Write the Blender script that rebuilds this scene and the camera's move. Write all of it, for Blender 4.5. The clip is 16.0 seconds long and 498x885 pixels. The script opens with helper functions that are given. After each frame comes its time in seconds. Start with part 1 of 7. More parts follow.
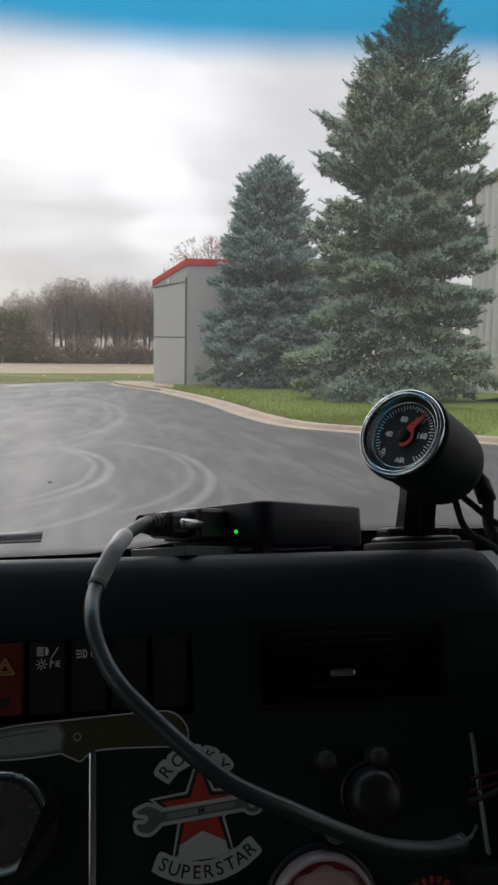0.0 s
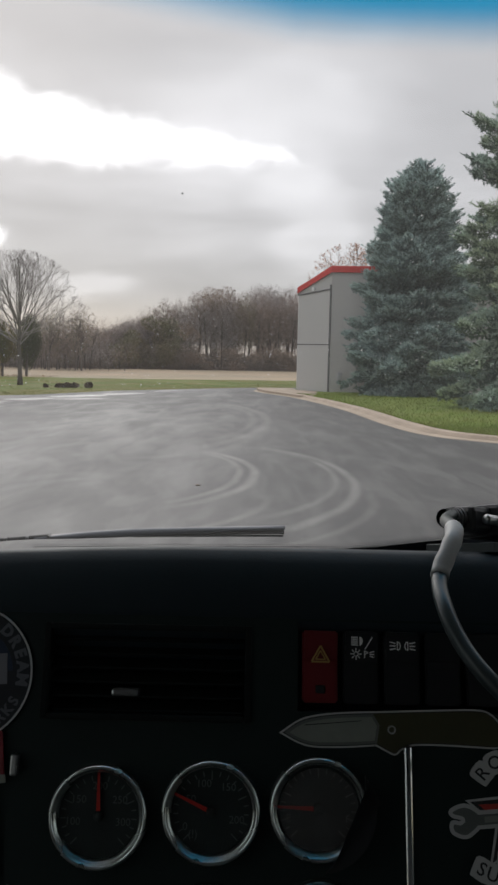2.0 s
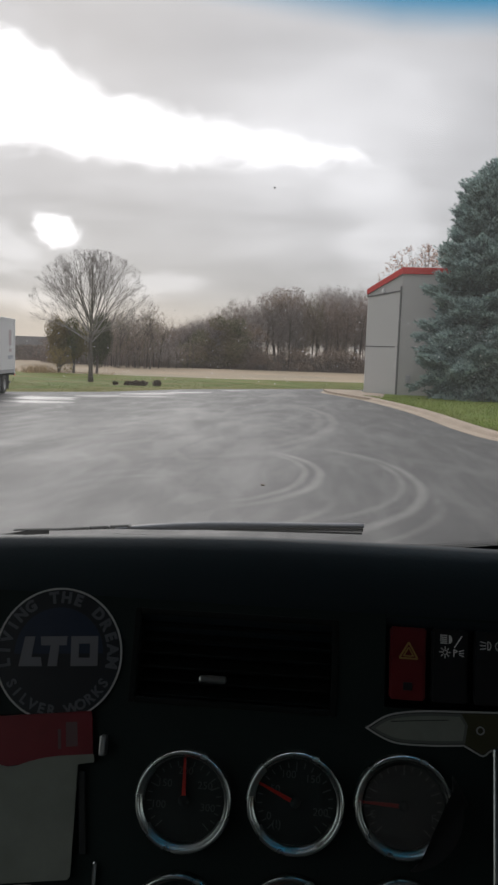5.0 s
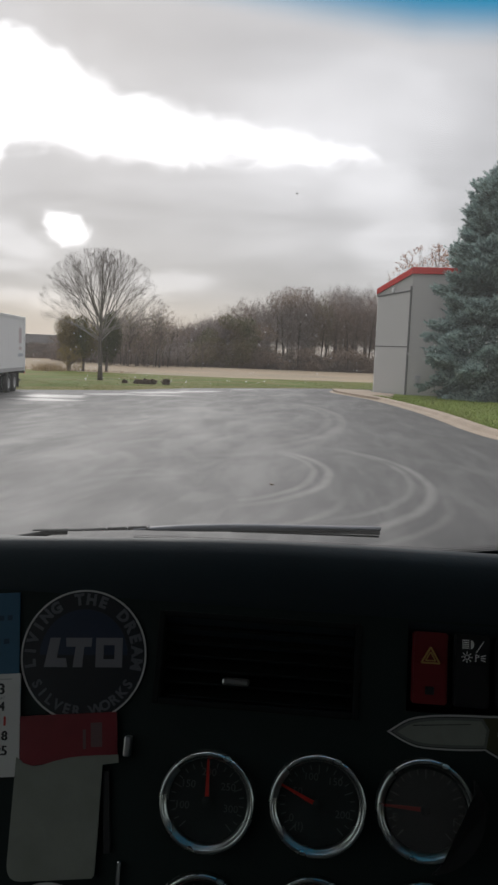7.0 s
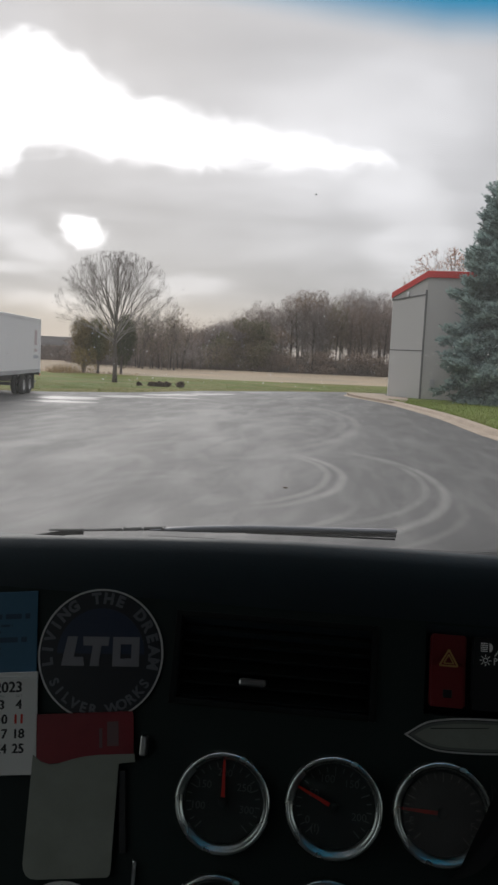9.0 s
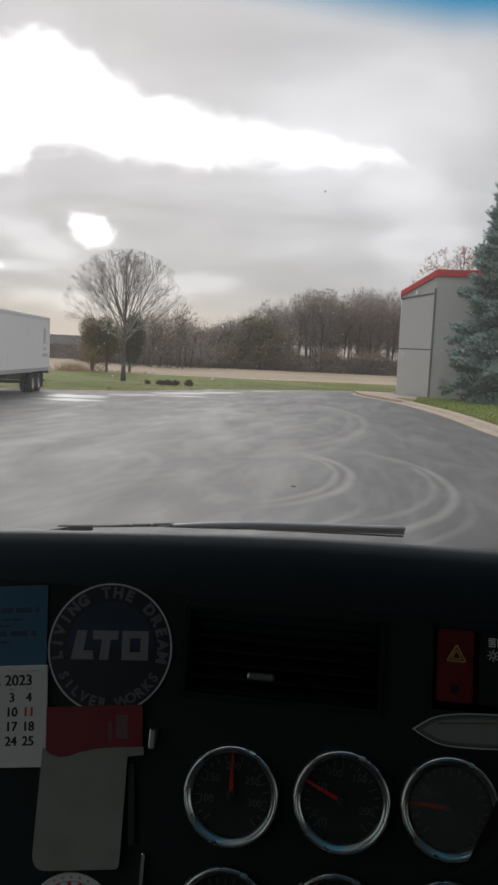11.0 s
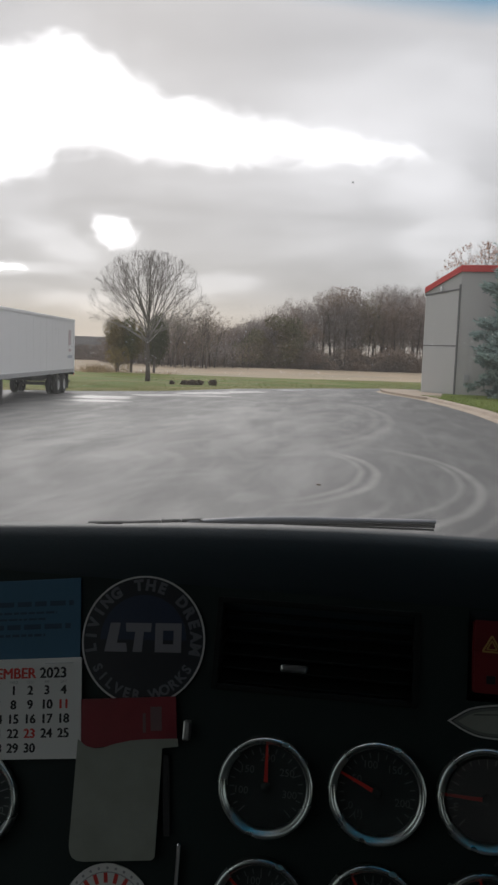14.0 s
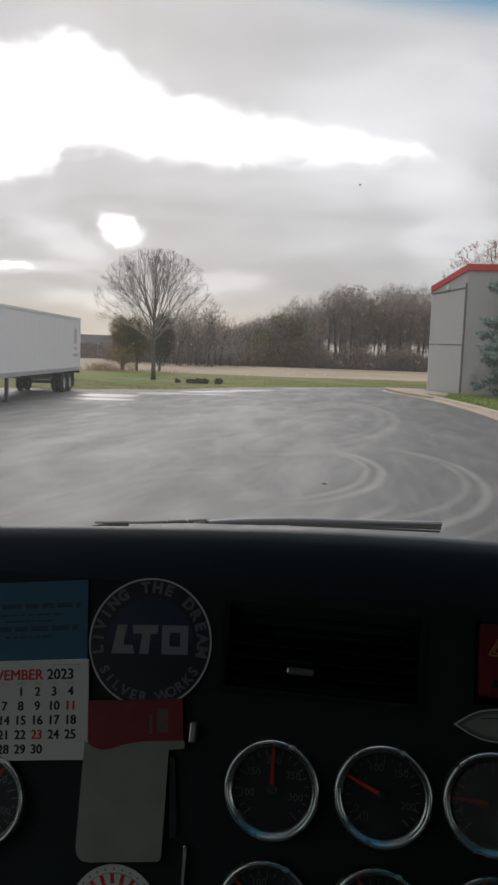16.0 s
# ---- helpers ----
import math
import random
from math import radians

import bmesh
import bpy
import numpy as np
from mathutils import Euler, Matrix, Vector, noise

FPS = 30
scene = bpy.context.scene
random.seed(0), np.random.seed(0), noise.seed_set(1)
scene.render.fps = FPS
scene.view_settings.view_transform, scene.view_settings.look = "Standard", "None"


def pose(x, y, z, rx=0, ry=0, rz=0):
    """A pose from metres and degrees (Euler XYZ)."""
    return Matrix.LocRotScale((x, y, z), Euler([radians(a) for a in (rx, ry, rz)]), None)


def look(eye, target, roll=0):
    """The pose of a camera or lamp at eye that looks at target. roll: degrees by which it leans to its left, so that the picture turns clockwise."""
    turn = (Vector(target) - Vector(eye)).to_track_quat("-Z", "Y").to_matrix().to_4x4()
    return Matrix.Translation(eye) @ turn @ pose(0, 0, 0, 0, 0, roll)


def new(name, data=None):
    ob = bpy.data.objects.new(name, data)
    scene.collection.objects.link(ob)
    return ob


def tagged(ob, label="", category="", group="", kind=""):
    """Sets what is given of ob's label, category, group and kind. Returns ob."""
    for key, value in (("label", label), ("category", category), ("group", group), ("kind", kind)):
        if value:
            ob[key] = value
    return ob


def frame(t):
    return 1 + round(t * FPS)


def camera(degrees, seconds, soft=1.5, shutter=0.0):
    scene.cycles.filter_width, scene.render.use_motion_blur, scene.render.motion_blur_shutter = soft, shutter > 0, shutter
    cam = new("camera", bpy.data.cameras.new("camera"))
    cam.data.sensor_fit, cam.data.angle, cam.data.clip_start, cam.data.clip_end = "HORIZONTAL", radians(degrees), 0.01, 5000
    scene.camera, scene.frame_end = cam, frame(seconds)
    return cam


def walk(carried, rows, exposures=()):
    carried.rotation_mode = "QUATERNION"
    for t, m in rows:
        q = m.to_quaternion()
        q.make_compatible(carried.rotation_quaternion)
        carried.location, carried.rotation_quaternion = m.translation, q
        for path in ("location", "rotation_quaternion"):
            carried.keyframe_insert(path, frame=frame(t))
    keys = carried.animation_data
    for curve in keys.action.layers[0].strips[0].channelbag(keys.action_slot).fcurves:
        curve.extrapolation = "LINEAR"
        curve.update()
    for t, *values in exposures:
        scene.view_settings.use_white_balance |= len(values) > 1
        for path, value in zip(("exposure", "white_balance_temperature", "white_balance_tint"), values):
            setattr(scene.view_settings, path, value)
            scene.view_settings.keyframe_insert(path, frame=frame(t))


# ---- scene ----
cam = camera(34.3, 16.0, soft=2.6)
PATH = [
    (0, (0.147, 0.112, 2.585), (0.485, 2.071, 2.361), 1.0),
    (0.5, (0.09, 0.124, 2.573), (0.378, 2.091, 2.354), 0.8),
    (1, (0.065, 0.125, 2.57), (0.236, 2.107, 2.357), 0.6),
    (1.5, (0.05, 0.126, 2.569), (0.126, 2.113, 2.354), 0.8),
    (2, (0.033, 0.126, 2.571), (0.027, 2.114, 2.359), 1.2),
    (2.5, (0.025, 0.126, 2.568), (-0.067, 2.112, 2.36), 1.3),
    (3, (0.019, 0.126, 2.565), (-0.127, 2.109, 2.355), 1.6),
    (3.5, (0.017, 0.125, 2.565), (-0.141, 2.107, 2.354), 1.8),
    (6, (0.014, 0.121, 2.565), (-0.159, 2.101, 2.348), 2.3),
    (6.5, (0.008, 0.117, 2.571), (-0.17, 2.097, 2.355), 2.4),
    (7, (0.006, 0.118, 2.569), (-0.182, 2.097, 2.351), 2.4),
    (7.5, (0.005, 0.12, 2.565), (-0.196, 2.097, 2.345), 2.4),
    (8, (0.004, 0.121, 2.56), (-0.205, 2.098, 2.339), 2.5),
    (8.5, (0.002, 0.118, 2.567), (-0.216, 2.094, 2.351), 2.6),
    (9, (0.003, 0.118, 2.567), (-0.219, 2.094, 2.355), 2.7),
    (11.5, (0.003, 0.115, 2.565), (-0.246, 2.088, 2.348), 2.7),
    (12, (0.001, 0.116, 2.565), (-0.255, 2.088, 2.35), 2.6),
    (12.5, (-0.007, 0.115, 2.568), (-0.272, 2.086, 2.358), 2.4),
    (13, (0.001, 0.118, 2.56), (-0.291, 2.085, 2.343), 2.2),
    (13.5, (0.0, 0.115, 2.564), (-0.297, 2.081, 2.347), 2.0),
    (14, (-0.001, 0.115, 2.56), (-0.303, 2.079, 2.339), 2.0),
    (14.5, (-0.004, 0.117, 2.56), (-0.311, 2.081, 2.337), 2.1),
    (15, (0.0, 0.116, 2.562), (-0.31, 2.079, 2.34), 2.1),
    (15.5, (-0.002, 0.114, 2.563), (-0.312, 2.077, 2.339), 2.1),
    (16, (-0.002, 0.114, 2.563), (-0.317, 2.076, 2.338), 2.1),
]
walk(cam, [(t, look(e, g, r)) for t, e, g, r in PATH],
     exposures=[(0, 0.38), (0.5, 0.55), (1.0, 0.30), (1.5, 0.14), (2.0, 0.06), (2.5, 0.0), (16, 0.0)])

# ---- world, sun ----
SKY_GREY, SKY_WHITE = 0.56, 1.5


class Nodes:
    """A short way to write node trees."""

    def __init__(self, tree):
        self.t = tree
        tree.nodes.clear()

    def add(self, kind):
        return self.t.nodes.new(kind)

    def scaled(self, vec, k):
        n = self.add("ShaderNodeVectorMath")
        n.operation = "SCALE"
        self.put(n.inputs[0], vec), self.put(n.inputs[3], k)
        return n.outputs[0]

    def put(self, sock, v):
        if isinstance(v, bpy.types.NodeSocket):
            self.t.links.new(v, sock)
        else:
            if sock.type == "RGBA" and not isinstance(v, (int, float)) and len(v) == 3:
                v = (*v, 1)
            sock.default_value = v

    def m(self, op, a, b=0.0, c=0.0, clamp=False):
        n = self.add("ShaderNodeMath")
        n.operation, n.use_clamp = op, clamp
        for i, v in enumerate((a, b, c)):
            self.put(n.inputs[i], v)
        return n.outputs[0]

    def ramp(self, v, lo, hi, a=0.0, b=1.0):
        n = self.add("ShaderNodeMapRange")
        n.interpolation_type = "SMOOTHSTEP"
        for i, x in enumerate((v, lo, hi, a, b)):
            self.put(n.inputs[i], x)
        return n.outputs[0]

    def mix(self, f, a, b):
        n = self.add("ShaderNodeMix")
        n.data_type = "RGBA"
        self.put(n.inputs[0], f), self.put(n.inputs[6], a), self.put(n.inputs[7], b)
        return n.outputs[2]

    def noise(self, vec, scale, detail=4.0, rough=0.55, warp=0.0):
        n = self.add("ShaderNodeTexNoise")
        for k, v in (("Vector", vec), ("Scale", scale), ("Detail", detail), ("Roughness", rough), ("Distortion", warp)):
            self.put(n.inputs[k], v)
        return n.outputs["Fac"]

    def xyz(self, vec):
        n = self.add("ShaderNodeSeparateXYZ")
        self.put(n.inputs[0], vec)
        return n.outputs

    def vec(self, x, y, z=0.0):
        n = self.add("ShaderNodeCombineXYZ")
        for i, v in enumerate((x, y, z)):
            self.put(n.inputs[i], v)
        return n.outputs[0]

    def stretch(self, vec, sx, sy, sz):
        n = self.add("ShaderNodeMapping")
        self.put(n.inputs["Vector"], vec)
        n.inputs["Scale"].default_value = (sx, sy, sz)
        return n.outputs[0]


SUN_AZ, SUN_EL = radians(-18), radians(24)     # to the left of ahead, behind the cloud


def make_world():
    w = bpy.data.worlds.new("overcast_sky")
    scene.world = w
    w.use_nodes = True
    n = Nodes(w.node_tree)
    co = n.add("ShaderNodeTexCoord").outputs["Generated"]
    x, y, z = n.xyz(co)
    ahead = n.m("MAXIMUM", y, 0.12)
    u, v = n.m("DIVIDE", x, ahead), n.m("DIVIDE", z, ahead)
    # cloud texture: low banks drawn out sideways, rounder overhead
    flat = n.vec(n.m("MULTIPLY", u, 1.0), n.m("MULTIPLY", v, 3.4), n.m("MULTIPLY", y, 0.5))
    big = n.noise(flat, 3.2, 5, 0.5, 0.3)
    fine = n.noise(flat, 9.0, 5, 0.55, 0.2)
    uw = n.m("ADD", u, n.m("MULTIPLY", n.m("SUBTRACT", n.noise(flat, 7.0, 4, 0.5), 0.5), 0.10))
    vw = n.m("ADD", v, n.m("MULTIPLY", n.m("SUBTRACT", n.noise(flat, 8.3, 4, 0.5), 0.5), 0.05))
    # the long bright break in the cloud: its upper and lower edge along u
    def edge(stops):
        r = n.add("ShaderNodeValToRGB")
        r.color_ramp.interpolation = "EASE"
        el = r.color_ramp.elements
        while len(el) < len(stops):
            el.new(0.5)
        for e, (q, level) in zip(el, stops):
            e.position, e.color = (q + 0.66) / 0.9, (level, level, level, 1)
        n.put(r.inputs[0], n.m("DIVIDE", n.m("ADD", u, 0.66), 0.9))
        return n.m("ADD", r.outputs[0], 0.0)
    top = edge([(-0.62, 0.36), (-0.47, 0.375), (-0.40, 0.385), (-0.345, 0.366), (-0.31, 0.333), (-0.26, 0.308), (-0.20, 0.292), (-0.14, 0.279), (-0.08, 0.270), (-0.02, 0.258), (0.02, 0.246), (0.06, 0.220), (0.11, 0.18)])
    bottom = edge([(-0.62, 0.20), (-0.47, 0.206), (-0.43, 0.218), (-0.405, 0.243), (-0.35, 0.246), (-0.28, 0.230), (-0.20, 0.227), (-0.12, 0.232), (-0.05, 0.226), (0.02, 0.231), (0.06, 0.235), (0.11, 0.25)])
    billow = n.noise(n.vec(n.m("MULTIPLY", u, 1.0), n.m("MULTIPLY", v, 1.8), 0.3), 13.0, 5, 0.6, 0.5)
    vb = n.m("ADD", v, n.m("MULTIPLY", n.m("SUBTRACT", billow, 0.5), 0.050))
    depth_in = n.m("MINIMUM", n.m("SUBTRACT", top, vb), n.m("SUBTRACT", vb, bottom))
    # smaller breaks, open ones and thin ones: (u, v, half width, half height, lean, open)
    breaks = [(-0.335, 0.147, 0.028, 0.020, -0.25, 1), (-0.475, 0.100, 0.030, 0.005, 0.0, 1),
              (0.060, 0.292, 0.030, 0.022, 0.5, 0), (0.01, 0.285, 0.14, 0.070, 0.1, 0), (0.06, 0.205, 0.06, 0.060, -0.3, 0), (0.07, 0.150, 0.05, 0.035, 0.0, 0), (0.075, 0.300, 0.060, 0.050, 0.1, 0), (-0.215, 0.083, 0.05, 0.012, 0.0, 0),
              (-0.46, 0.098, 0.10, 0.010, 0.0, 0), (-0.36, 0.055, 0.06, 0.012, 0.0, 0), (-0.40, 0.125, 0.05, 0.02, -0.3, 0), (0.047, 0.192, 0.020, 0.012, 0.0, 0)]
    glows = [None, None]
    for u0, v0, a, b, lean, open_sky in breaks:
        du = n.m("SUBTRACT", n.m("ADD", u, n.m("MULTIPLY", n.m("SUBTRACT", billow, 0.5), 0.055)) if open_sky else uw, u0)
        dv = n.m("SUBTRACT", n.m("SUBTRACT", n.m("ADD", v, n.m("MULTIPLY", n.m("SUBTRACT", billow, 0.5), 0.02)) if open_sky else vw, v0), n.m("MULTIPLY", du, lean))
        q = n.m("ADD", n.m("POWER", n.m("ABSOLUTE", n.m("DIVIDE", du, a)), 2.0), n.m("POWER", n.m("ABSOLUTE", n.m("DIVIDE", dv, b)), 2.0))
        g = n.m("EXPONENT", n.m("MULTIPLY", q, -0.7))
        glows[open_sky] = g if glows[open_sky] is None else n.m("MAXIMUM", glows[open_sky], g)
    front = n.ramp(y, 0.15, 0.5)
    spot = n.m("MULTIPLY", glows[1], front)
    thin_cloud = n.m("MULTIPLY", n.ramp(glows[0], 0.05, 0.85), n.m("MULTIPLY_ADD", fine, 0.5, 0.75))
    bright = n.m("MAXIMUM", n.m("MULTIPLY", n.ramp(depth_in, -0.012, 0.022), front), n.ramp(spot, 0.30, 0.80))
    halo = n.m("MAXIMUM", n.m("MULTIPLY", n.ramp(depth_in, -0.075, 0.01), front), n.ramp(spot, 0.02, 0.6))
    # overcast: greyer low down, brighter towards the zenith
    up = n.ramp(z, 0.28, 0.95)
    low = n.ramp(v, 0.30, 0.16)
    bank = n.noise(n.vec(n.m("MULTIPLY", u, 1.0), n.m("MULTIPLY", v, 5.5), 0.7), 6.0, 5, 0.55, 0.4)
    streak = n.m("ADD", n.m("MULTIPLY", n.m("SUBTRACT", big, 0.5), 0.30), n.m("MULTIPLY", n.m("SUBTRACT", fine, 0.5), 0.14))
    streak = n.m("ADD", streak, n.m("MULTIPLY", n.m("MULTIPLY", n.m("SUBTRACT", bank, 0.46), low), 0.50))
    grey = n.m("MULTIPLY", n.m("ADD", 1.0, streak), n.m("ADD", SKY_GREY, n.m("MULTIPLY", up, 0.95)))
    grey = n.m("MULTIPLY", grey, n.ramp(v, 0.06, 0.16, 0.92, 1.0))
    grey = n.m("ADD", grey, n.m("MULTIPLY", halo, 0.10))
    grey = n.m("ADD", grey, n.m("MULTIPLY", n.m("MULTIPLY", thin_cloud, front), 0.21))
    level = n.m("ADD", grey, n.m("MULTIPLY", bright, SKY_WHITE - SKY_GREY))
    tint = n.mix(bright, n.mix(n.ramp(v, 0.085, 0.03), (0.985, 0.985, 1.0), (1.03, 0.985, 0.93)), (1.0, 1.0, 1.0))
    sky = n.add("ShaderNodeTexSky")
    sky.sky_type, sky.sun_disc, sky.sun_elevation, sky.sun_rotation = "NISHITA", False, SUN_EL, SUN_AZ
    total = n.mix(0.95, n.scaled(sky.outputs[0], 0.1), n.scaled(tint, level))
    bg = n.add("ShaderNodeBackground")
    n.put(bg.inputs[0], total), n.put(bg.inputs[1], 1.0)
    out = n.add("ShaderNodeOutputWorld")
    n.put(out.inputs[0], bg.outputs[0])


make_world()
sun = new("sun", bpy.data.lights.new("sun", "SUN"))
sun.data.energy, sun.data.angle, sun.data.color = 0.9, radians(25), (1.0, 0.97, 0.92)
sun.matrix_world = look((0, 0, 60), (-60 * math.sin(SUN_AZ), -60 * math.cos(SUN_AZ), 60 - 60 * math.tan(SUN_EL)))


# ---- materials ----
def principled(name, base, rough=0.6, metal=0.0, vary=0.15, scale=40.0, bump=0.15, coarse=4.0, spec=0.5, island=0.0, depth=0.002,
               second=None, coat=0.0, through_light=0.0):
    """A surface with variation at two scales, fine relief, and optional change from piece to piece."""
    mt = bpy.data.materials.new(name)
    mt.use_nodes = True
    n = Nodes(mt.node_tree)
    co = n.add("ShaderNodeTexCoord").outputs["Object"]
    fine, broad = n.noise(co, scale, 4), n.noise(co, coarse, 3)
    dark = tuple(c * (1 - vary) for c in base)
    light = tuple(min(1, c * (1 + vary)) for c in base)
    col = n.mix(fine, dark, light)
    col = n.mix(n.ramp(broad, 0.35, 0.7), col, second or tuple(c * (1 - 0.6 * vary) for c in base))
    if island:
        rnd = n.add("ShaderNodeNewGeometry").outputs["Random Per Island"]
        hsv = n.add("ShaderNodeHueSaturation")
        n.put(hsv.inputs["Color"], col), n.put(hsv.inputs["Value"], n.m("MULTIPLY_ADD", rnd, 2 * island, 1 - island))
        col = hsv.outputs[0]
    p = n.add("ShaderNodeBsdfPrincipled")
    n.put(p.inputs["Base Color"], col), n.put(p.inputs["Metallic"], metal)
    n.put(p.inputs["Roughness"], n.m("MULTIPLY_ADD", broad, 0.16, rough - 0.08, clamp=True))
    n.put(p.inputs["Specular IOR Level"], spec), n.put(p.inputs["Coat Weight"], coat)
    if bump:
        b = n.add("ShaderNodeBump")
        n.put(b.inputs["Height"], fine), n.put(b.inputs["Strength"], bump), n.put(b.inputs["Distance"], depth)
        n.put(p.inputs["Normal"], b.outputs[0])
    shader = p.outputs[0]
    if through_light:
        tr, mx = n.add("ShaderNodeBsdfTranslucent"), n.add("ShaderNodeMixShader")
        n.put(tr.inputs[0], col), n.put(mx.inputs[0], through_light), n.put(mx.inputs[1], shader), n.put(mx.inputs[2], tr.outputs[0])
        shader = mx.outputs[0]
    n.put(n.add("ShaderNodeOutputMaterial").inputs[0], shader)
    return mt


def asphalt_material():
    mt = bpy.data.materials.new("worn_damp_asphalt")
    mt.use_nodes = True
    n = Nodes(mt.node_tree)
    co = n.add("ShaderNodeTexCoord").outputs["Object"]
    x, y, z = n.xyz(co)
    grit, mid = n.noise(co, 90, 3), n.noise(n.stretch(co, 1.0, 0.22, 1), 1.3, 6, 0.62, 0.6)
    sweep = n.noise(n.stretch(co, 0.30, 0.10, 1), 1.0, 5, 0.6, 0.8)
    wet = n.ramp(sweep, 0.38, 0.66)
    # pale tyre scrub marks in arcs
    wob = n.m("MULTIPLY", n.m("SUBTRACT", n.noise(co, 0.45, 2), 0.5), 0.35)
    marks = None
    for cx, cy, rx, ry, wide, side, power in [(-2.3, 17.7, 2.42, 4.4, 0.085, 1, 1.0), (-2.3, 17.8, 2.08, 4.1, 0.07, 1, 0.8), (-2.9, 15.0, 3.3, 3.9, 0.08, -1, 0.55), (-1.0, 17.3, 3.20, 6.0, 0.085, 1, 0.75),
                                              (-1.0, 17.8, 2.86, 5.4, 0.07, 1, 0.5), (-1.6, 15.2, 3.9, 5.0, 0.07, -1, 0.4), (-6.4, 16.0, 2.3, 4.6, 0.13, 1, 0.5), (-6.6, 16.0, 1.7, 4.0, 0.09, 1, 0.35),
                                              (-3.4, 33.0, 4.05, 11.5, 0.16, 1, 0.6), (-3.4, 33.0, 3.5, 10.5, 0.14, 1, 0.35), (-5.0, 25.0, 4.9, 5.5, 0.16, 1, 0.35)]:
        dx, dy = n.m("DIVIDE", n.m("SUBTRACT", x, cx), rx), n.m("DIVIDE", n.m("SUBTRACT", y, cy), ry)
        rad = n.m("SQRT", n.m("ADD", n.m("MULTIPLY", dx, dx), n.m("MULTIPLY", dy, dy)))
        off = n.m("ABSOLUTE", n.m("MULTIPLY", n.m("SUBTRACT", n.m("ADD", rad, n.m("MULTIPLY", wob, 0.12)), 1.0), rx))
        line = n.ramp(off, wide * 0.2, wide * 2.0, 1.0, 0.0)
        half = n.ramp(dx, 0.22, 0.72) if side > 0 else n.m("MULTIPLY", n.ramp(dx, 0.05, 0.5), n.ramp(dy, 0.1, -0.35))
        s = n.m("MULTIPLY", n.m("MULTIPLY", line, half), power)
        marks = s if marks is None else n.m("MAXIMUM", marks, s)
    marks = n.m("MULTIPLY", marks, n.ramp(n.noise(co, 0.6, 4), 0.25, 0.65, 0.45, 1.0))
    dusty = n.m("MULTIPLY", n.ramp(n.noise(n.stretch(co, 0.42, 0.16, 1), 1.1, 6, 0.62, 1.4), 0.44, 0.66), n.ramp(x, 1.8, -2.5))
    # an even paler tone over the near left of the yard
    film = n.m("MULTIPLY", n.ramp(n.m("SUBTRACT", x, n.m("MULTIPLY", y, 0.05)), 1.2, -3.0), n.ramp(y, 42.0, 26.0))
    base = n.mix(grit, (0.042, 0.042, 0.043), (0.068, 0.067, 0.066))
    base = n.mix(n.ramp(mid, 0.40, 0.68), base, (0.092, 0.091, 0.089))
    base = n.mix(n.m("MULTIPLY", film, 0.10), base, (0.22, 0.217, 0.21))
    base = n.mix(n.m("MULTIPLY", dusty, 0.30), base, (0.22, 0.217, 0.21))
    base = n.mix(n.m("MULTIPLY", marks, 0.46), base, (0.33, 0.32, 0.305))
    p = n.add("ShaderNodeBsdfPrincipled")
    n.put(p.inputs["Base Color"], base)
    rough = n.m("ADD", n.m("MULTIPLY_ADD", wet, -0.10, 0.68), n.m("MULTIPLY", marks, 0.10))
    n.put(p.inputs["Roughness"], rough), n.put(p.inputs["Specular IOR Level"], 0.27)
    b = n.add("ShaderNodeBump")
    n.put(b.inputs["Height"], n.m("ADD", grit, n.m("MULTIPLY", mid, 0.6))), n.put(b.inputs["Strength"], 0.25), n.put(b.inputs["Distance"], 0.004)
    n.put(p.inputs["Normal"], b.outputs[0])
    n.put(n.add("ShaderNodeOutputMaterial").inputs[0], p.outputs[0])
    return mt


def windscreen_material():
    """Clear laminated glass with a thin film of road dust and a blue shade band along its top."""
    mt = bpy.data.materials.new("windscreen_glass")
    mt.use_nodes = True
    n = Nodes(mt.node_tree)
    co = n.add("ShaderNodeTexCoord").outputs["Object"]
    x, y, z = n.xyz(co)
    bow = n.m("ADD", n.m("MULTIPLY", n.m("MAXIMUM", n.m("SUBTRACT", x, 0.20), 0.0), 0.05), n.m("MINIMUM", n.m("MULTIPLY", n.m("MAXIMUM", n.m("SUBTRACT", 0.06, x), 0.0), 0.11), 0.02))
    band = n.ramp(n.m("SUBTRACT", n.m("ADD", z, n.m("MULTIPLY", n.m("SUBTRACT", n.noise(co, 12, 2), 0.5), 0.004)), bow), 2.799, 2.832)
    col = n.mix(band, (0.945, 0.940, 0.955), (0.008, 0.38, 0.69))
    clear = n.add("ShaderNodeBsdfTransparent")
    n.put(clear.inputs[0], col)
    dust = n.add("ShaderNodeBsdfTranslucent")
    n.put(dust.inputs[0], (0.8, 0.8, 0.78))
    film = n.add("ShaderNodeMixShader")
    n.put(film.inputs[0], n.m("MULTIPLY_ADD", n.noise(co, 5, 4), 0.02, 0.028))
    n.put(film.inputs[1], clear.outputs[0]), n.put(film.inputs[2], dust.outputs[0])
    gloss = n.add("ShaderNodeBsdfGlossy")
    n.put(gloss.inputs["Roughness"], 0.02)
    fr = n.add("ShaderNodeFresnel")
    n.put(fr.inputs[0], 1.45)
    both = n.add("ShaderNodeMixShader")
    n.put(both.inputs[0], n.m("MULTIPLY", fr.outputs[0], 0.12)), n.put(both.inputs[1], film.outputs[0]), n.put(both.inputs[2], gloss.outputs[0])
    n.put(n.add("ShaderNodeOutputMaterial").inputs[0], both.outputs[0])
    return mt


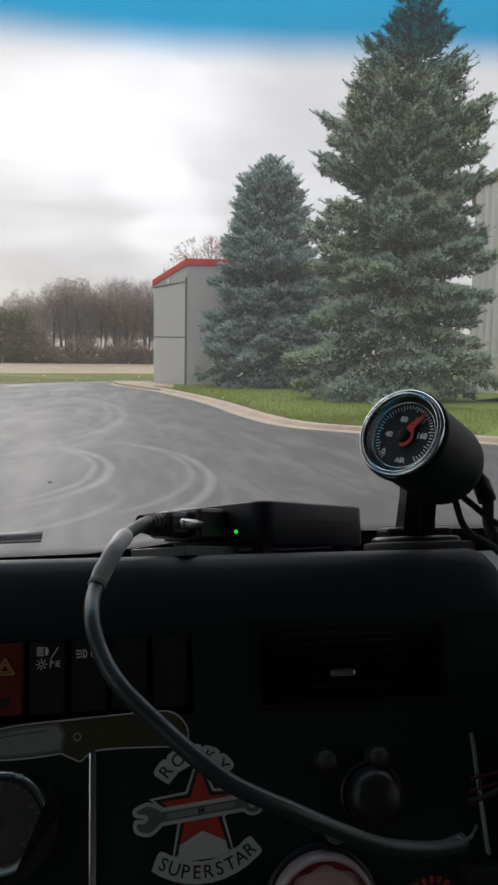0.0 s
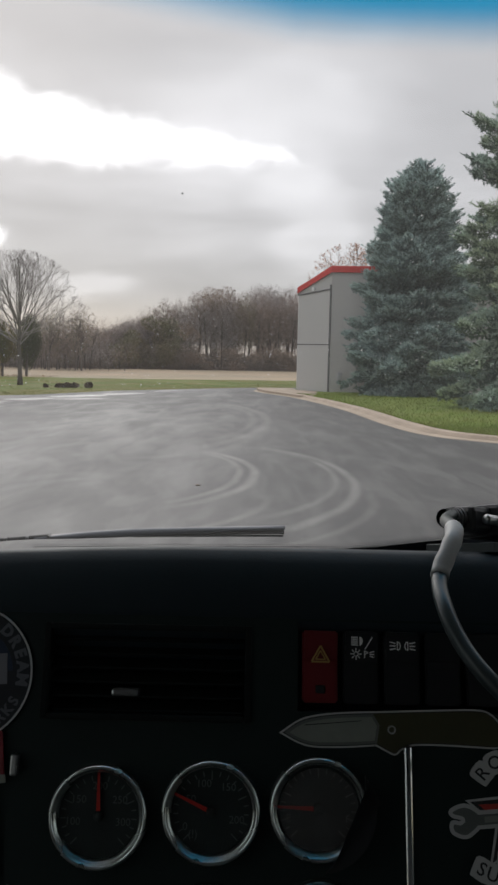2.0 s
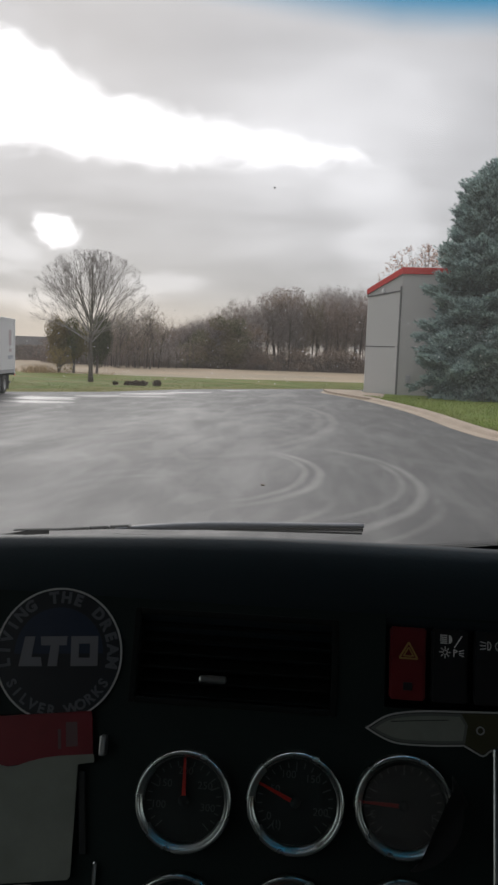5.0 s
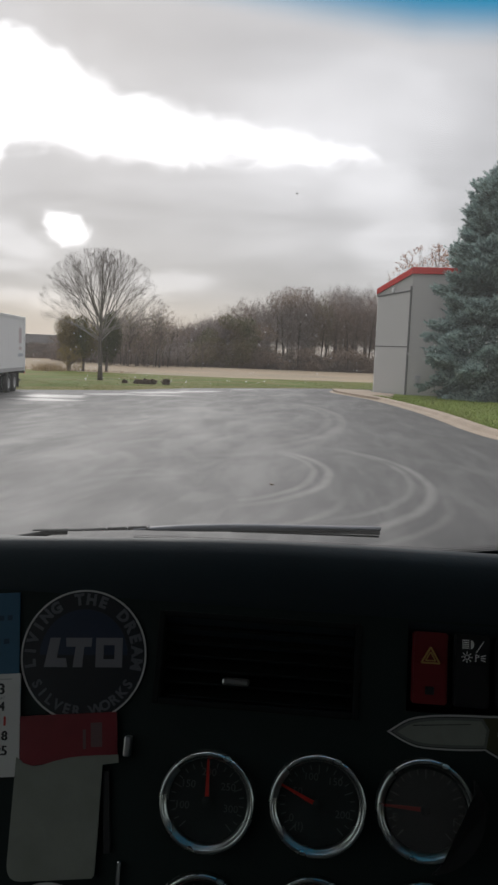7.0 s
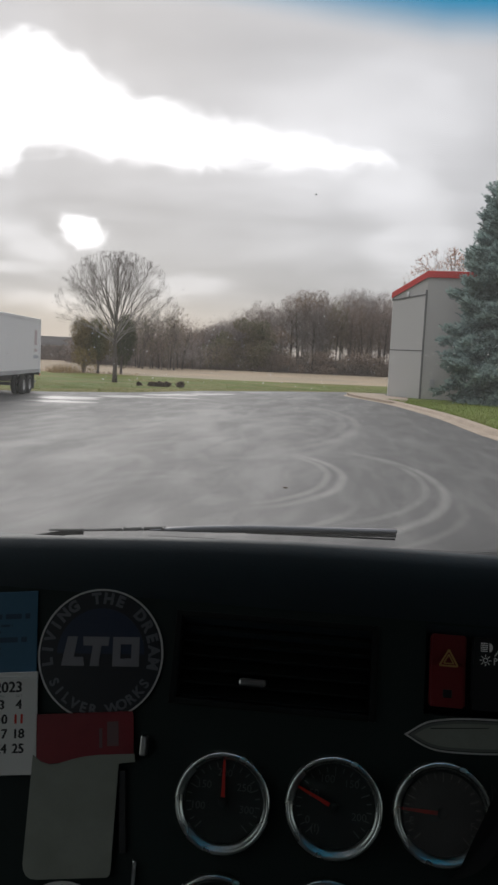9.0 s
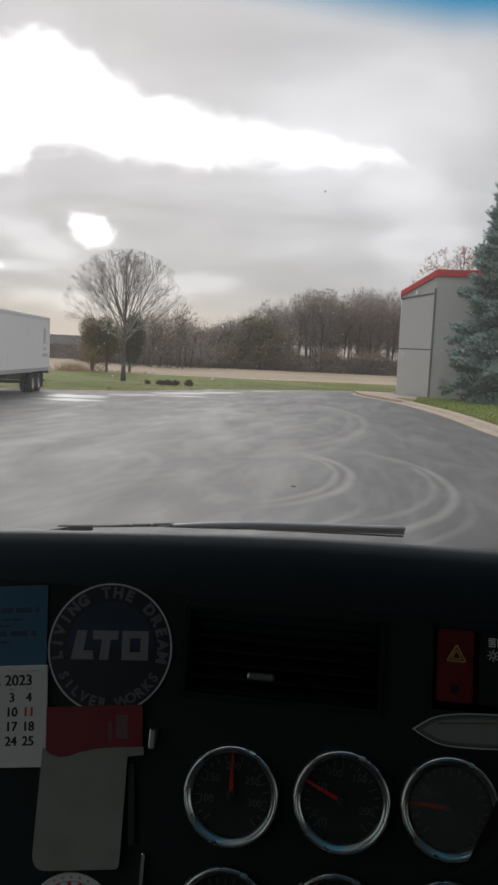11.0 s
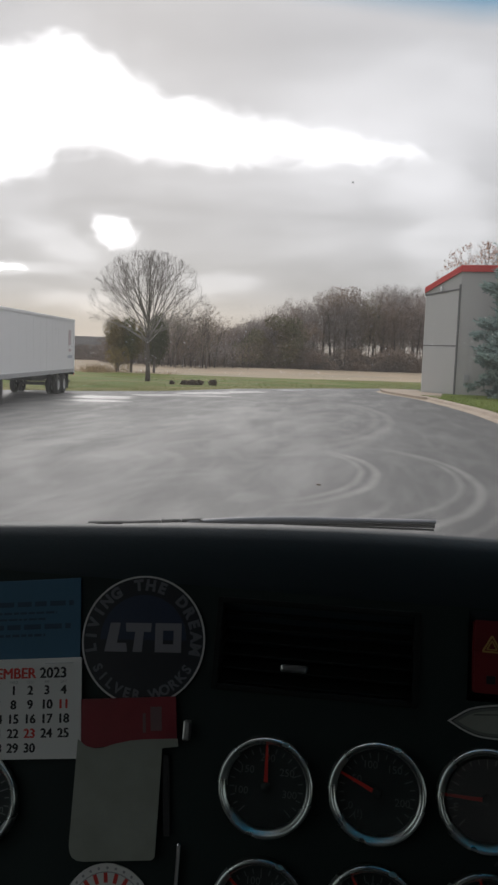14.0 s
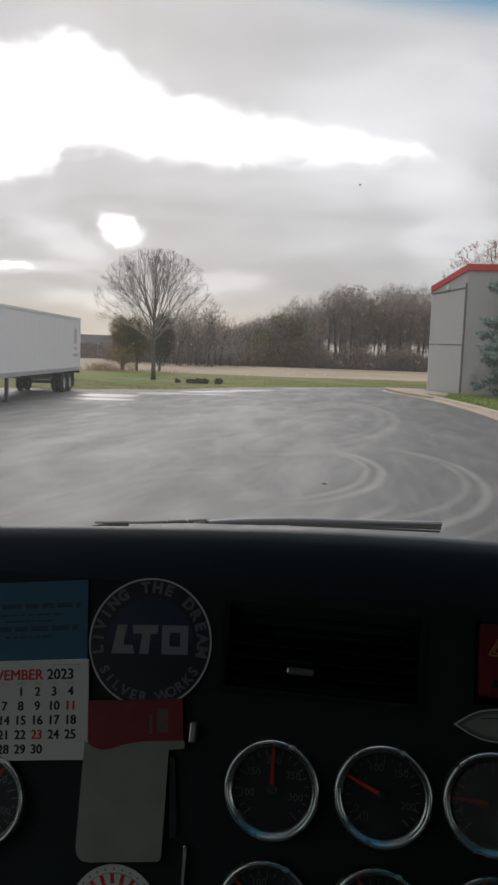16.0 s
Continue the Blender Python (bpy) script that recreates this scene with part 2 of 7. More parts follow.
def clear_material(name, tint=(0.9, 0.92, 0.92), film=0.02, gloss_rough=0.03, gloss_part=0.5):
    mt = bpy.data.materials.new(name)
    mt.use_nodes = True
    n = Nodes(mt.node_tree)
    co = n.add("ShaderNodeTexCoord").outputs["Object"]
    clear = n.add("ShaderNodeBsdfTransparent")
    n.put(clear.inputs[0], tint)
    dust = n.add("ShaderNodeBsdfDiffuse")
    n.put(dust.inputs[0], (0.6, 0.6, 0.6))
    film_mix = n.add("ShaderNodeMixShader")
    n.put(film_mix.inputs[0], n.m("MULTIPLY", n.noise(co, 60, 3), 2 * film))
    n.put(film_mix.inputs[1], clear.outputs[0]), n.put(film_mix.inputs[2], dust.outputs[0])
    gloss = n.add("ShaderNodeBsdfGlossy")
    n.put(gloss.inputs["Roughness"], gloss_rough)
    fr = n.add("ShaderNodeFresnel")
    n.put(fr.inputs[0], 1.5)
    both = n.add("ShaderNodeMixShader")
    n.put(both.inputs[0], n.m("MULTIPLY", fr.outputs[0], gloss_part)), n.put(both.inputs[1], film_mix.outputs[0]), n.put(both.inputs[2], gloss.outputs[0])
    n.put(n.add("ShaderNodeOutputMaterial").inputs[0], both.outputs[0])
    return mt


def lit_material(name, colour, strength):
    mt = bpy.data.materials.new(name)
    mt.use_nodes = True
    n = Nodes(mt.node_tree)
    e = n.add("ShaderNodeEmission")
    n.put(e.inputs[0], colour), n.put(e.inputs[1], strength)
    n.put(n.add("ShaderNodeOutputMaterial").inputs[0], e.outputs[0])
    return mt


ASPHALT = asphalt_material()
WINDSCREEN = windscreen_material()
LENS = clear_material("gauge_lens", (0.95, 0.96, 0.96), 0.0015, gloss_part=0.25)
DUST_FILM = clear_material("dusty_lens_film", (0.85, 0.86, 0.85), 0.035, gloss_rough=0.3, gloss_part=0.2)
SIDE_GLASS = clear_material("window_glass", (0.8, 0.84, 0.83), 0.01)
FIELD = principled("stubble_field", (0.275, 0.228, 0.162), 0.9, vary=0.3, scale=6, coarse=0.08, bump=0.4, depth=0.05, second=(0.34, 0.265, 0.185), spec=0.15)
GRASS = principled("mown_grass", (0.130, 0.185, 0.028), 0.85, vary=0.35, scale=9, coarse=0.35, bump=0.5, depth=0.03, second=(0.155, 0.185, 0.036), spec=0.15)
VERGE = principled("verge_grass", (0.085, 0.120, 0.014), 0.85, vary=0.3, scale=5, coarse=0.25, bump=0.4, depth=0.02, second=(0.140, 0.128, 0.036), spec=0.12)
DRY_GRASS = principled("worn_dry_grass", (0.165, 0.150, 0.052), 0.9, vary=0.35, scale=3, coarse=0.3, bump=0.3, depth=0.02, second=(0.120, 0.128, 0.034), spec=0.1)
BLADE = principled("grass_blades", (0.160, 0.230, 0.034), 0.7, vary=0.3, scale=5, coarse=0.4, bump=0, island=0.2, second=(0.18, 0.20, 0.045), spec=0.15)
CONCRETE = principled("kerb_concrete", (0.39, 0.32, 0.25), 0.85, vary=0.2, scale=14, coarse=0.7, bump=0.3, second=(0.33, 0.27, 0.21), spec=0.15)
SIDING = principled("grey_painted_siding", (0.44, 0.435, 0.425), 0.5, vary=0.06, scale=3, coarse=0.4, bump=0.05)
SIDING_LIGHT = principled("pale_grey_door_sheet", (0.47, 0.465, 0.455), 0.5, vary=0.05, scale=3, coarse=0.5, bump=0.05)
SEAM = principled("dark_grey_trim", (0.13, 0.13, 0.13), 0.5, vary=0.15, scale=8)
BARN_ROOF = principled("weathered_barn_roof", (0.115, 0.108, 0.105), 0.95, vary=0.2, scale=1, coarse=0.2, bump=0, spec=0.05)
RED_TRIM = principled("red_roof_trim", (0.55, 0.035, 0.03), 0.45, vary=0.12, scale=4, coarse=0.8)
HALL_SIDING = principled("pale_ribbed_siding", (0.66, 0.655, 0.64), 0.5, vary=0.06, scale=3, coarse=0.4, bump=0.05)
MAROON = principled("dark_red_roof_trim", (0.22, 0.05, 0.045), 0.5, vary=0.15, scale=4, coarse=0.8)
BARK = principled("grey_bark", (0.125, 0.108, 0.098), 0.9, vary=0.35, scale=14, coarse=2, bump=0.6, depth=0.02, spec=0.15)
TWIG = principled("grey_twigs", (0.25, 0.228, 0.215), 0.9, vary=0.25, scale=6, coarse=1, bump=0, spec=0.12)
FAR_BARK = principled("woodland_bark", (0.15, 0.130, 0.120), 0.9, vary=0.3, scale=3, coarse=0.3, bump=0, island=0.35, spec=0.15)
FAR_TWIG = principled("woodland_twigs", (0.285, 0.258, 0.245), 0.9, vary=0.3, scale=0.5, coarse=0.11, bump=0, island=0.35, second=(0.25, 0.196, 0.172), spec=0.15)
FAR_OLIVE = principled("woodland_olive_leaves", (0.180, 0.175, 0.115), 0.9, vary=0.3, scale=0.5, coarse=0.12, bump=0, island=0.4, second=(0.20, 0.165, 0.11), spec=0.12)
FAR_RUSSET = principled("woodland_russet_leaves", (0.265, 0.205, 0.165), 0.9, vary=0.3, scale=0.5, coarse=0.12, bump=0, island=0.4, second=(0.23, 0.19, 0.165), spec=0.12)
FAR_BRUSH = principled("woodland_underbrush", (0.205, 0.18, 0.165), 0.9, vary=0.3, scale=0.6, coarse=0.08, bump=0, island=0.4, second=(0.22, 0.165, 0.135), spec=0.15)
OLIVE = principled("olive_foliage", (0.095, 0.10, 0.045), 0.85, vary=0.3, scale=2, coarse=0.3, bump=0, island=0.4, second=(0.17, 0.125, 0.05), spec=0.15)
OLIVE_BROWN = principled("yellow_brown_foliage", (0.19, 0.145, 0.065), 0.85, vary=0.3, scale=2, coarse=0.5, bump=0, island=0.4, spec=0.15)
OLIVE_DARK = principled("dark_olive_foliage", (0.095, 0.100, 0.060), 0.85, vary=0.3, scale=2, coarse=0.3, bump=0, island=0.4, spec=0.15)
STRAW_LEAF = principled("yellowish_foliage", (0.27, 0.205, 0.085), 0.85, vary=0.3, scale=2, coarse=0.5, bump=0, island=0.4, spec=0.15)
RUSSET = principled("russet_leaves", (0.48, 0.25, 0.16), 0.85, vary=0.3, scale=2, coarse=0.5, bump=0, island=0.4, spec=0.15)
# bough shading is put into two needle colours: darker below, paler for lit tops
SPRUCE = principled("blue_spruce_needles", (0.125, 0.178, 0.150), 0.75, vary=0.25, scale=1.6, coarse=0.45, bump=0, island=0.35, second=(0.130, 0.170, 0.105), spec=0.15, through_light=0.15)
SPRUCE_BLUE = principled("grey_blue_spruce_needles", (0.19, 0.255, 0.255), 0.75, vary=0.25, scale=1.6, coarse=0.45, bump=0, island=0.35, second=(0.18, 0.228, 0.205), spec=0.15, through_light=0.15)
SPRUCE_LIT_TIP = principled("pale_spruce_tips_and_lit_tops", (0.40, 0.52, 0.445), 0.75, vary=0.2, scale=1.6, coarse=0.45, bump=0, island=0.25, second=(0.41, 0.49, 0.335), spec=0.15, through_light=0.15)
SPRUCE_BLUE_LIT_TIP = principled("pale_blue_spruce_tips_and_lit_tops", (0.45, 0.57, 0.55), 0.75, vary=0.2, scale=1.6, coarse=0.45, bump=0, island=0.25, second=(0.37, 0.47, 0.44), spec=0.15, through_light=0.15)
SHRUB = principled("dark_shrub_leaves", (0.125, 0.092, 0.068), 0.85, vary=0.3, scale=4, coarse=1, bump=0, island=0.4, spec=0.15)
STRAW = principled("dry_straw_weeds", (0.40, 0.29, 0.17), 0.9, vary=0.3, scale=3, coarse=0.4, bump=0, island=0.35, spec=0.15)
WHITE_PANEL = principled("white_trailer_sheet", (0.72, 0.73, 0.745), 0.4, vary=0.04, scale=2, coarse=0.5, bump=0.05)
RAIL_GREY = principled("grey_trailer_rail", (0.36, 0.365, 0.38), 0.5, vary=0.12, scale=10, coarse=1.5, bump=0.05)
MARK_PINK = principled("faded_pink_print", (0.52, 0.44, 0.46), 0.5, vary=0.12, scale=9, coarse=2, bump=0)
MARK_BLUE = principled("faded_blue_grey_print", (0.42, 0.45, 0.52), 0.5, vary=0.12, scale=9, coarse=2, bump=0)
WHITE_PAINT = principled("white_van_paint", (0.76, 0.77, 0.78), 0.3, vary=0.03, scale=2, coarse=0.6, bump=0)
DIM_GREY = principled("dim_grey_plastic", (0.035, 0.035, 0.033), 0.5, vary=0.15, scale=200, coarse=40, bump=0)
DIM_GREEN = principled("dim_green_grey_plastic", (0.10, 0.125, 0.105), 0.4, vary=0.15, scale=200, coarse=40, bump=0)
RUBBER = principled("black_rubber", (0.022, 0.022, 0.022), 0.75, vary=0.2, scale=60, coarse=8)
STEEL = principled("weathered_steel", (0.10, 0.10, 0.10), 0.55, metal=0.3, vary=0.3, scale=20, coarse=3)
ALLOY = principled("wheel_alloy", (0.55, 0.55, 0.55), 0.4, metal=0.7, vary=0.1, scale=20, coarse=3)
DARK_GLASS = principled("dark_van_glass", (0.02, 0.025, 0.028), 0.08, vary=0.1, scale=3, bump=0)
BLACK_PLASTIC = principled("grained_black_plastic", (0.0052, 0.0145, 0.0140), 0.62, vary=0.2, scale=900, coarse=14, bump=0.35, depth=0.0004, spec=0.35)
PAD = principled("dash_pad_vinyl", (0.0085, 0.0195, 0.0270), 0.58, vary=0.2, scale=700, coarse=10, bump=0.4, depth=0.0004, spec=0.4)
SMOOTH_BLACK = principled("satin_black_plastic", (0.012, 0.013, 0.015), 0.38, vary=0.15, scale=300, coarse=20, bump=0.08, depth=0.0002)
CASE_BLACK = principled("blue_black_case_plastic", (0.0060, 0.0080, 0.0140), 0.48, vary=0.15, scale=300, coarse=20, bump=0.08, depth=0.0002, spec=0.28)
VENT_BLACK = principled("vent_black", (0.0065, 0.0090, 0.0090), 0.7, spec=0.2, vary=0.15, scale=300, coarse=20, bump=0.1, depth=0.0002)
CHROME = principled("chrome", (0.80, 0.81, 0.82), 0.10, metal=1.0, vary=0.05, scale=80, coarse=20, bump=0.02, depth=0.0001)
GAUGE_CHROME = principled("satin_chrome_bezel", (0.70, 0.74, 0.72), 0.27, metal=1.0, vary=0.1, scale=80, coarse=20, bump=0.02, depth=0.0001)
PINK_RIM = principled("pale_pink_rim", (0.50, 0.40, 0.405), 0.3, vary=0.08, scale=90, coarse=20, bump=0)
DULL_CHROME = principled("worn_chrome", (0.5, 0.5, 0.5), 0.3, metal=1.0, vary=0.1, scale=80, coarse=20, bump=0.03, depth=0.0001)
DIAL = principled("dial_black", (0.017, 0.027, 0.027), 0.6, vary=0.1, scale=200, coarse=30, bump=0)
POD_DIAL = principled("pod_dial_black", (0.005, 0.007, 0.011), 0.6, vary=0.1, scale=200, coarse=30, bump=0)
PRINT_WHITE = principled("white_print", (0.88, 0.88, 0.87), 0.6, vary=0.04, scale=300, coarse=40, bump=0)
PRINT_GREY = principled("faded_grey_print", (0.33, 0.34, 0.35), 0.6, vary=0.1, scale=300, coarse=40, bump=0)
NEEDLE = principled("red_needle", (0.72, 0.035, 0.025), 0.45, vary=0.06, scale=200, coarse=30, bump=0)
DIAL_GREY = principled("dim_dial_print", (0.15, 0.17, 0.17), 0.6, vary=0.15, scale=300, coarse=40, bump=0)
CARD_MARK = principled("dull_card_print", (0.16, 0.09, 0.095), 0.5, vary=0.2, scale=200, coarse=30, bump=0)
NEEDLE_GREEN = principled("green_needle", (0.03, 0.22, 0.09), 0.5, vary=0.06, scale=200, coarse=30, bump=0)
SWITCH_RED = principled("red_switch_plastic", (0.155, 0.010, 0.014), 0.45, vary=0.08, scale=300, coarse=30, bump=0.05, depth=0.0002)
AMBER = principled("amber_print", (0.42, 0.25, 0.08), 0.55, vary=0.05, scale=300, coarse=40, bump=0)
CABLE = principled("grey_cable_jacket", (0.036, 0.048, 0.050), 0.34, vary=0.15, scale=200, coarse=15, bump=0.1, depth=0.0003)
TAPE = principled("light_grey_tape_wrap", (0.43, 0.43, 0.43), 0.55, vary=0.12, scale=250, coarse=40, bump=0.4, depth=0.0006)
PAPER = principled("calendar_paper", (0.68, 0.68, 0.67), 0.7, vary=0.03, scale=200, coarse=15, bump=0.05, depth=0.0002)
PAPER_BLUE = principled("blue_printed_card", (0.030, 0.115, 0.205), 0.55, vary=0.06, scale=200, coarse=15, bump=0.03, depth=0.0002)
PRINT_BLACK = principled("black_print", (0.02, 0.02, 0.022), 0.6, vary=0.1, scale=200, coarse=30, bump=0)
PRINT_NAVY = principled("navy_print", (0.017, 0.055, 0.10), 0.6, vary=0.1, scale=200, coarse=30, bump=0)
PRINT_RED = principled("red_print", (0.60, 0.05, 0.04), 0.6, vary=0.06, scale=200, coarse=30, bump=0)
LETTER_SILVER = principled("dull_silver_letters", (0.12, 0.125, 0.15), 0.45, vary=0.25, scale=200, coarse=60, bump=0)
BADGE_NAVY = principled("navy_badge", (0.011, 0.022, 0.055), 0.4, vary=0.1, scale=200, coarse=20, bump=0.03, depth=0.0002)
BADGE_BLACK = principled("black_badge", (0.007, 0.009, 0.015), 0.4, vary=0.1, scale=200, coarse=20, bump=0.03, depth=0.0002)
SILVER_PRINT = principled("silver_print", (0.20, 0.195, 0.225), 0.45, vary=0.06, scale=200, coarse=20, bump=0)
CARD_RED = principled("red_card", (0.155, 0.007, 0.015), 0.4, vary=0.15, scale=150, coarse=26, second=(0.20, 0.012, 0.022), bump=0.05, depth=0.0002)
CARD_GREY = principled("grey_white_card", (0.27, 0.285, 0.255), 0.6, vary=0.12, scale=150, coarse=22, second=(0.23, 0.245, 0.215), bump=0.05, depth=0.0002)
STICKER_WHITE = principled("sticker_white_edge", (0.55, 0.55, 0.55), 0.5, vary=0.05, scale=200, coarse=20, bump=0)
STICKER_STEEL = principled("sticker_steel_grey", (0.135, 0.145, 0.14), 0.5, vary=0.12, scale=200, coarse=40, bump=0)
STICKER_BLADE = principled("sticker_blade_grey", (0.25, 0.27, 0.24), 0.5, vary=0.14, scale=200, coarse=40, bump=0)
STICKER_OLIVE = principled("sticker_olive_scale", (0.055, 0.052, 0.024), 0.5, vary=0.15, scale=250, coarse=40, bump=0)
STICKER_RED = principled("sticker_red", (0.52, 0.045, 0.03), 0.5, vary=0.06, scale=200, coarse=20, bump=0)
KNOB_PINK = principled("red_white_badge_face", (0.62, 0.40, 0.41), 0.35, vary=0.12, scale=90, coarse=40, bump=0, second=(0.58, 0.36, 0.37))
LED = lit_material("green_led", (0.04, 1.0, 0.06), 0.5)
DUST = principled("dust_speck", (0.80, 0.80, 0.79), 0.9, vary=0.1, scale=50, bump=0, through_light=0.85)
DIRT = principled("dark_grime_speck", (0.08, 0.08, 0.08), 0.9, vary=0.1, scale=50, bump=0)
CAB_LINING = principled("grey_cab_lining", (0.085, 0.095, 0.10), 0.8, vary=0.1, scale=60, coarse=4)
PUDDLE = principled("shallow_water", (0.05, 0.05, 0.05), 0.42, spec=0.4, vary=0.1, scale=3, coarse=0.5, bump=0.03, depth=0.002)


# ---- building helpers ----

def quads(name, pts, mat_):
    """One mesh of loose blades from an array of shape (n, corners, 3)."""
    pts = np.asarray(pts, dtype=np.float32)
    k, c = pts.shape[:2]
    me = bpy.data.meshes.new(name)
    me.vertices.add(c * k), me.loops.add(c * k), me.polygons.add(k)
    me.vertices.foreach_set("co", pts.ravel())
    me.loops.foreach_set("vertex_index", np.arange(c * k, dtype=np.int32))
    me.polygons.foreach_set("loop_start", np.arange(0, c * k, c, dtype=np.int32))
    me.materials.append(mat_)
    me.update(calc_edges=True)
    me.validate()
    return me


def part(name, bm, material, parent, label="", smooth=False):
    """Links a bmesh (or a mesh) as one object under a thing or a part."""
    if isinstance(bm, bpy.types.Mesh):
        me = bm
        if material is not None and not me.materials:
            me.materials.append(material)
    else:
        me = bpy.data.meshes.new(name)
        bmesh.ops.recalc_face_normals(bm, faces=bm.faces)
        for f in bm.faces:
            f.smooth = smooth
        bm.to_mesh(me)
        bm.free()
        me.materials.append(material)
    if smooth and isinstance(bm, bpy.types.Mesh):
        me.polygons.foreach_set("use_smooth", [True] * len(me.polygons))
    ob = new(name, me)
    ob.parent = parent
    if label:
        ob["label"] = label
    return ob


def thing(name, m, label, category, group="", kind=""):
    ob = new(name)
    ob.matrix_world = m
    ob.empty_display_size = 0.05
    return tagged(ob, label, category, group, kind)


def box(bm, x0, x1, y0, y1, z0, z1, bevel=0.0, m=None):
    """A box between limits, its edges rounded by bevel."""
    made = bmesh.ops.create_cube(bm, size=1.0, matrix=Matrix.Translation(((x0 + x1) / 2, (y0 + y1) / 2, (z0 + z1) / 2)) @ Matrix.Diagonal((x1 - x0, y1 - y0, z1 - z0, 1)))
    vs = made["verts"]
    if bevel:
        es = list({e for v in vs for e in v.link_edges})
        res = bmesh.ops.bevel(bm, geom=es, offset=bevel, segments=2, affect="EDGES", profile=0.5)
        vs = list({v for f in res["faces"] for v in f.verts} | {v for v in vs if v.is_valid})
    if m is not None:
        bmesh.ops.transform(bm, matrix=m, verts=list({v for v in vs if v.is_valid}))
    return bm


def boxes(*limits, bevel=0.0):
    bm = bmesh.new()
    for lim in limits:
        box(bm, *lim, bevel=bevel)
    return bm


def lathe(bm, profile, segs=48, m=None, closed=False):
    """Turns (radius, height) points round the z axis."""
    rings = []
    for r, h in profile:
        rings.append([bm.verts.new((r * math.cos(2 * math.pi * i / segs), r * math.sin(2 * math.pi * i / segs), h)) for i in range(segs)] if r > 1e-6 else [bm.verts.new((0, 0, h))])
    pairs = list(zip(rings, rings[1:])) + ([(rings[-1], rings[0])] if closed else [])
    for a, b in pairs:
        for i in range(segs):
            j = (i + 1) % segs
            if len(a) == 1 and len(b) == 1:
                continue
            if len(a) == 1:
                bm.faces.new((a[0], b[i], b[j]))
            elif len(b) == 1:
                bm.faces.new((a[i], a[j], b[0]))
            else:
                bm.faces.new((a[i], a[j], b[j], b[i]))
    if m is not None:
        bmesh.ops.transform(bm, matrix=m, verts=[v for r in rings for v in r])
    return bm


def spline(points, steps=8):
    """A smooth line through the points."""
    p = [Vector(q) for q in points]
    p = [p[0] * 2 - p[1]] + p + [p[-1] * 2 - p[-2]]
    out = []
    for i in range(1, len(p) - 2):
        for s in range(steps):
            t = s / steps
            a, b, c, d = p[i - 1], p[i], p[i + 1], p[i + 2]
            out.append(0.5 * ((2 * b) + (c - a) * t + (2 * a - 5 * b + 4 * c - d) * t * t + (3 * b - a - 3 * c + d) * t ** 3))
    return out + [p[-2]]


def tube(bm, line, radii, segs=10):
    """A round tube along a line; radii: one number or one for each point."""
    line = [Vector(q) for q in line]
    radii = [radii] * len(line) if isinstance(radii, (int, float)) else radii
    side, rings = None, []
    for i, q in enumerate(line):
        ahead = (line[min(i + 1, len(line) - 1)] - line[max(i - 1, 0)]).normalized()
        side = (side - ahead * side.dot(ahead)).normalized() if side else ahead.orthogonal().normalized()
        other = ahead.cross(side)
        rings.append([bm.verts.new(q + float(radii[i]) * (side * math.cos(2 * math.pi * k / segs) + other * math.sin(2 * math.pi * k / segs))) for k in range(segs)])
    for a, b in zip(rings, rings[1:]):
        for k in range(segs):
            j = (k + 1) % segs
            bm.faces.new((a[k], a[j], b[j], b[k]))
    bm.faces.new(rings[0][::-1]), bm.faces.new(rings[-1])
    return bm


def plate(bm, outline, z0, z1, m=None):
    """A flat piece with the given outline, from z0 to z1."""
    lo = [bm.verts.new((x, y, z0)) for x, y in outline]
    hi = [bm.verts.new((x, y, z1)) for x, y in outline]
    k = len(outline)
    bm.faces.new(hi), bm.faces.new(lo[::-1])
    for i in range(k):
        j = (i + 1) % k
        bm.faces.new((lo[i], lo[j], hi[j], hi[i]))
    if m is not None:
        bmesh.ops.transform(bm, matrix=m, verts=lo + hi)
    return bm


def disc_outline(r, segs=48, cx=0.0, cy=0.0):
    return [(cx + r * math.cos(2 * math.pi * i / segs), cy + r * math.sin(2 * math.pi * i / segs)) for i in range(segs)]


def text_mesh(words, size, material, m=None, depth=0.0002, bold=0.0):
    """Letters in the built-in font as a mesh, centred on the origin."""
    cu = bpy.data.curves.new("letters", "FONT")
    cu.body, cu.size, cu.align_x, cu.align_y, cu.extrude, cu.offset = words, size, "CENTER", "CENTER", depth, bold
    cu.resolution_u = 3
    ob = bpy.data.objects.new("letters", cu)
    scene.collection.objects.link(ob)
    bpy.context.view_layer.update()
    me = bpy.data.meshes.new_from_object(ob.evaluated_get(bpy.context.evaluated_depsgraph_get()))
    bpy.data.objects.remove(ob)
    bpy.data.curves.remove(cu)
    if m is not None:
        me.transform(m)
    me.materials.clear()
    me.materials.append(material)
    return me


def joined(meshes, name="letters"):
    bm = bmesh.new()
    for me in meshes:
        bm.from_mesh(me)
        bpy.data.meshes.remove(me)
    return bm


# ---- ground, roads, lawns ----
def sheet(name, outline, z, material, label, category):
    bm = bmesh.new()
    f = bm.faces.new([bm.verts.new((x, y, z)) for x, y in outline])
    bmesh.ops.triangulate(bm, faces=[f])
    return tagged(part(name, bm, material, None), label, category, kind="structure")


bm = bmesh.new()
bmesh.ops.create_grid(bm, x_segments=40, y_segments=40, size=2500, matrix=Matrix.Translation((0, 1200, -0.04)))
tagged(part("ground", bm, FIELD, None), "tan harvested stubble field reaching the horizon", "field", kind="structure")

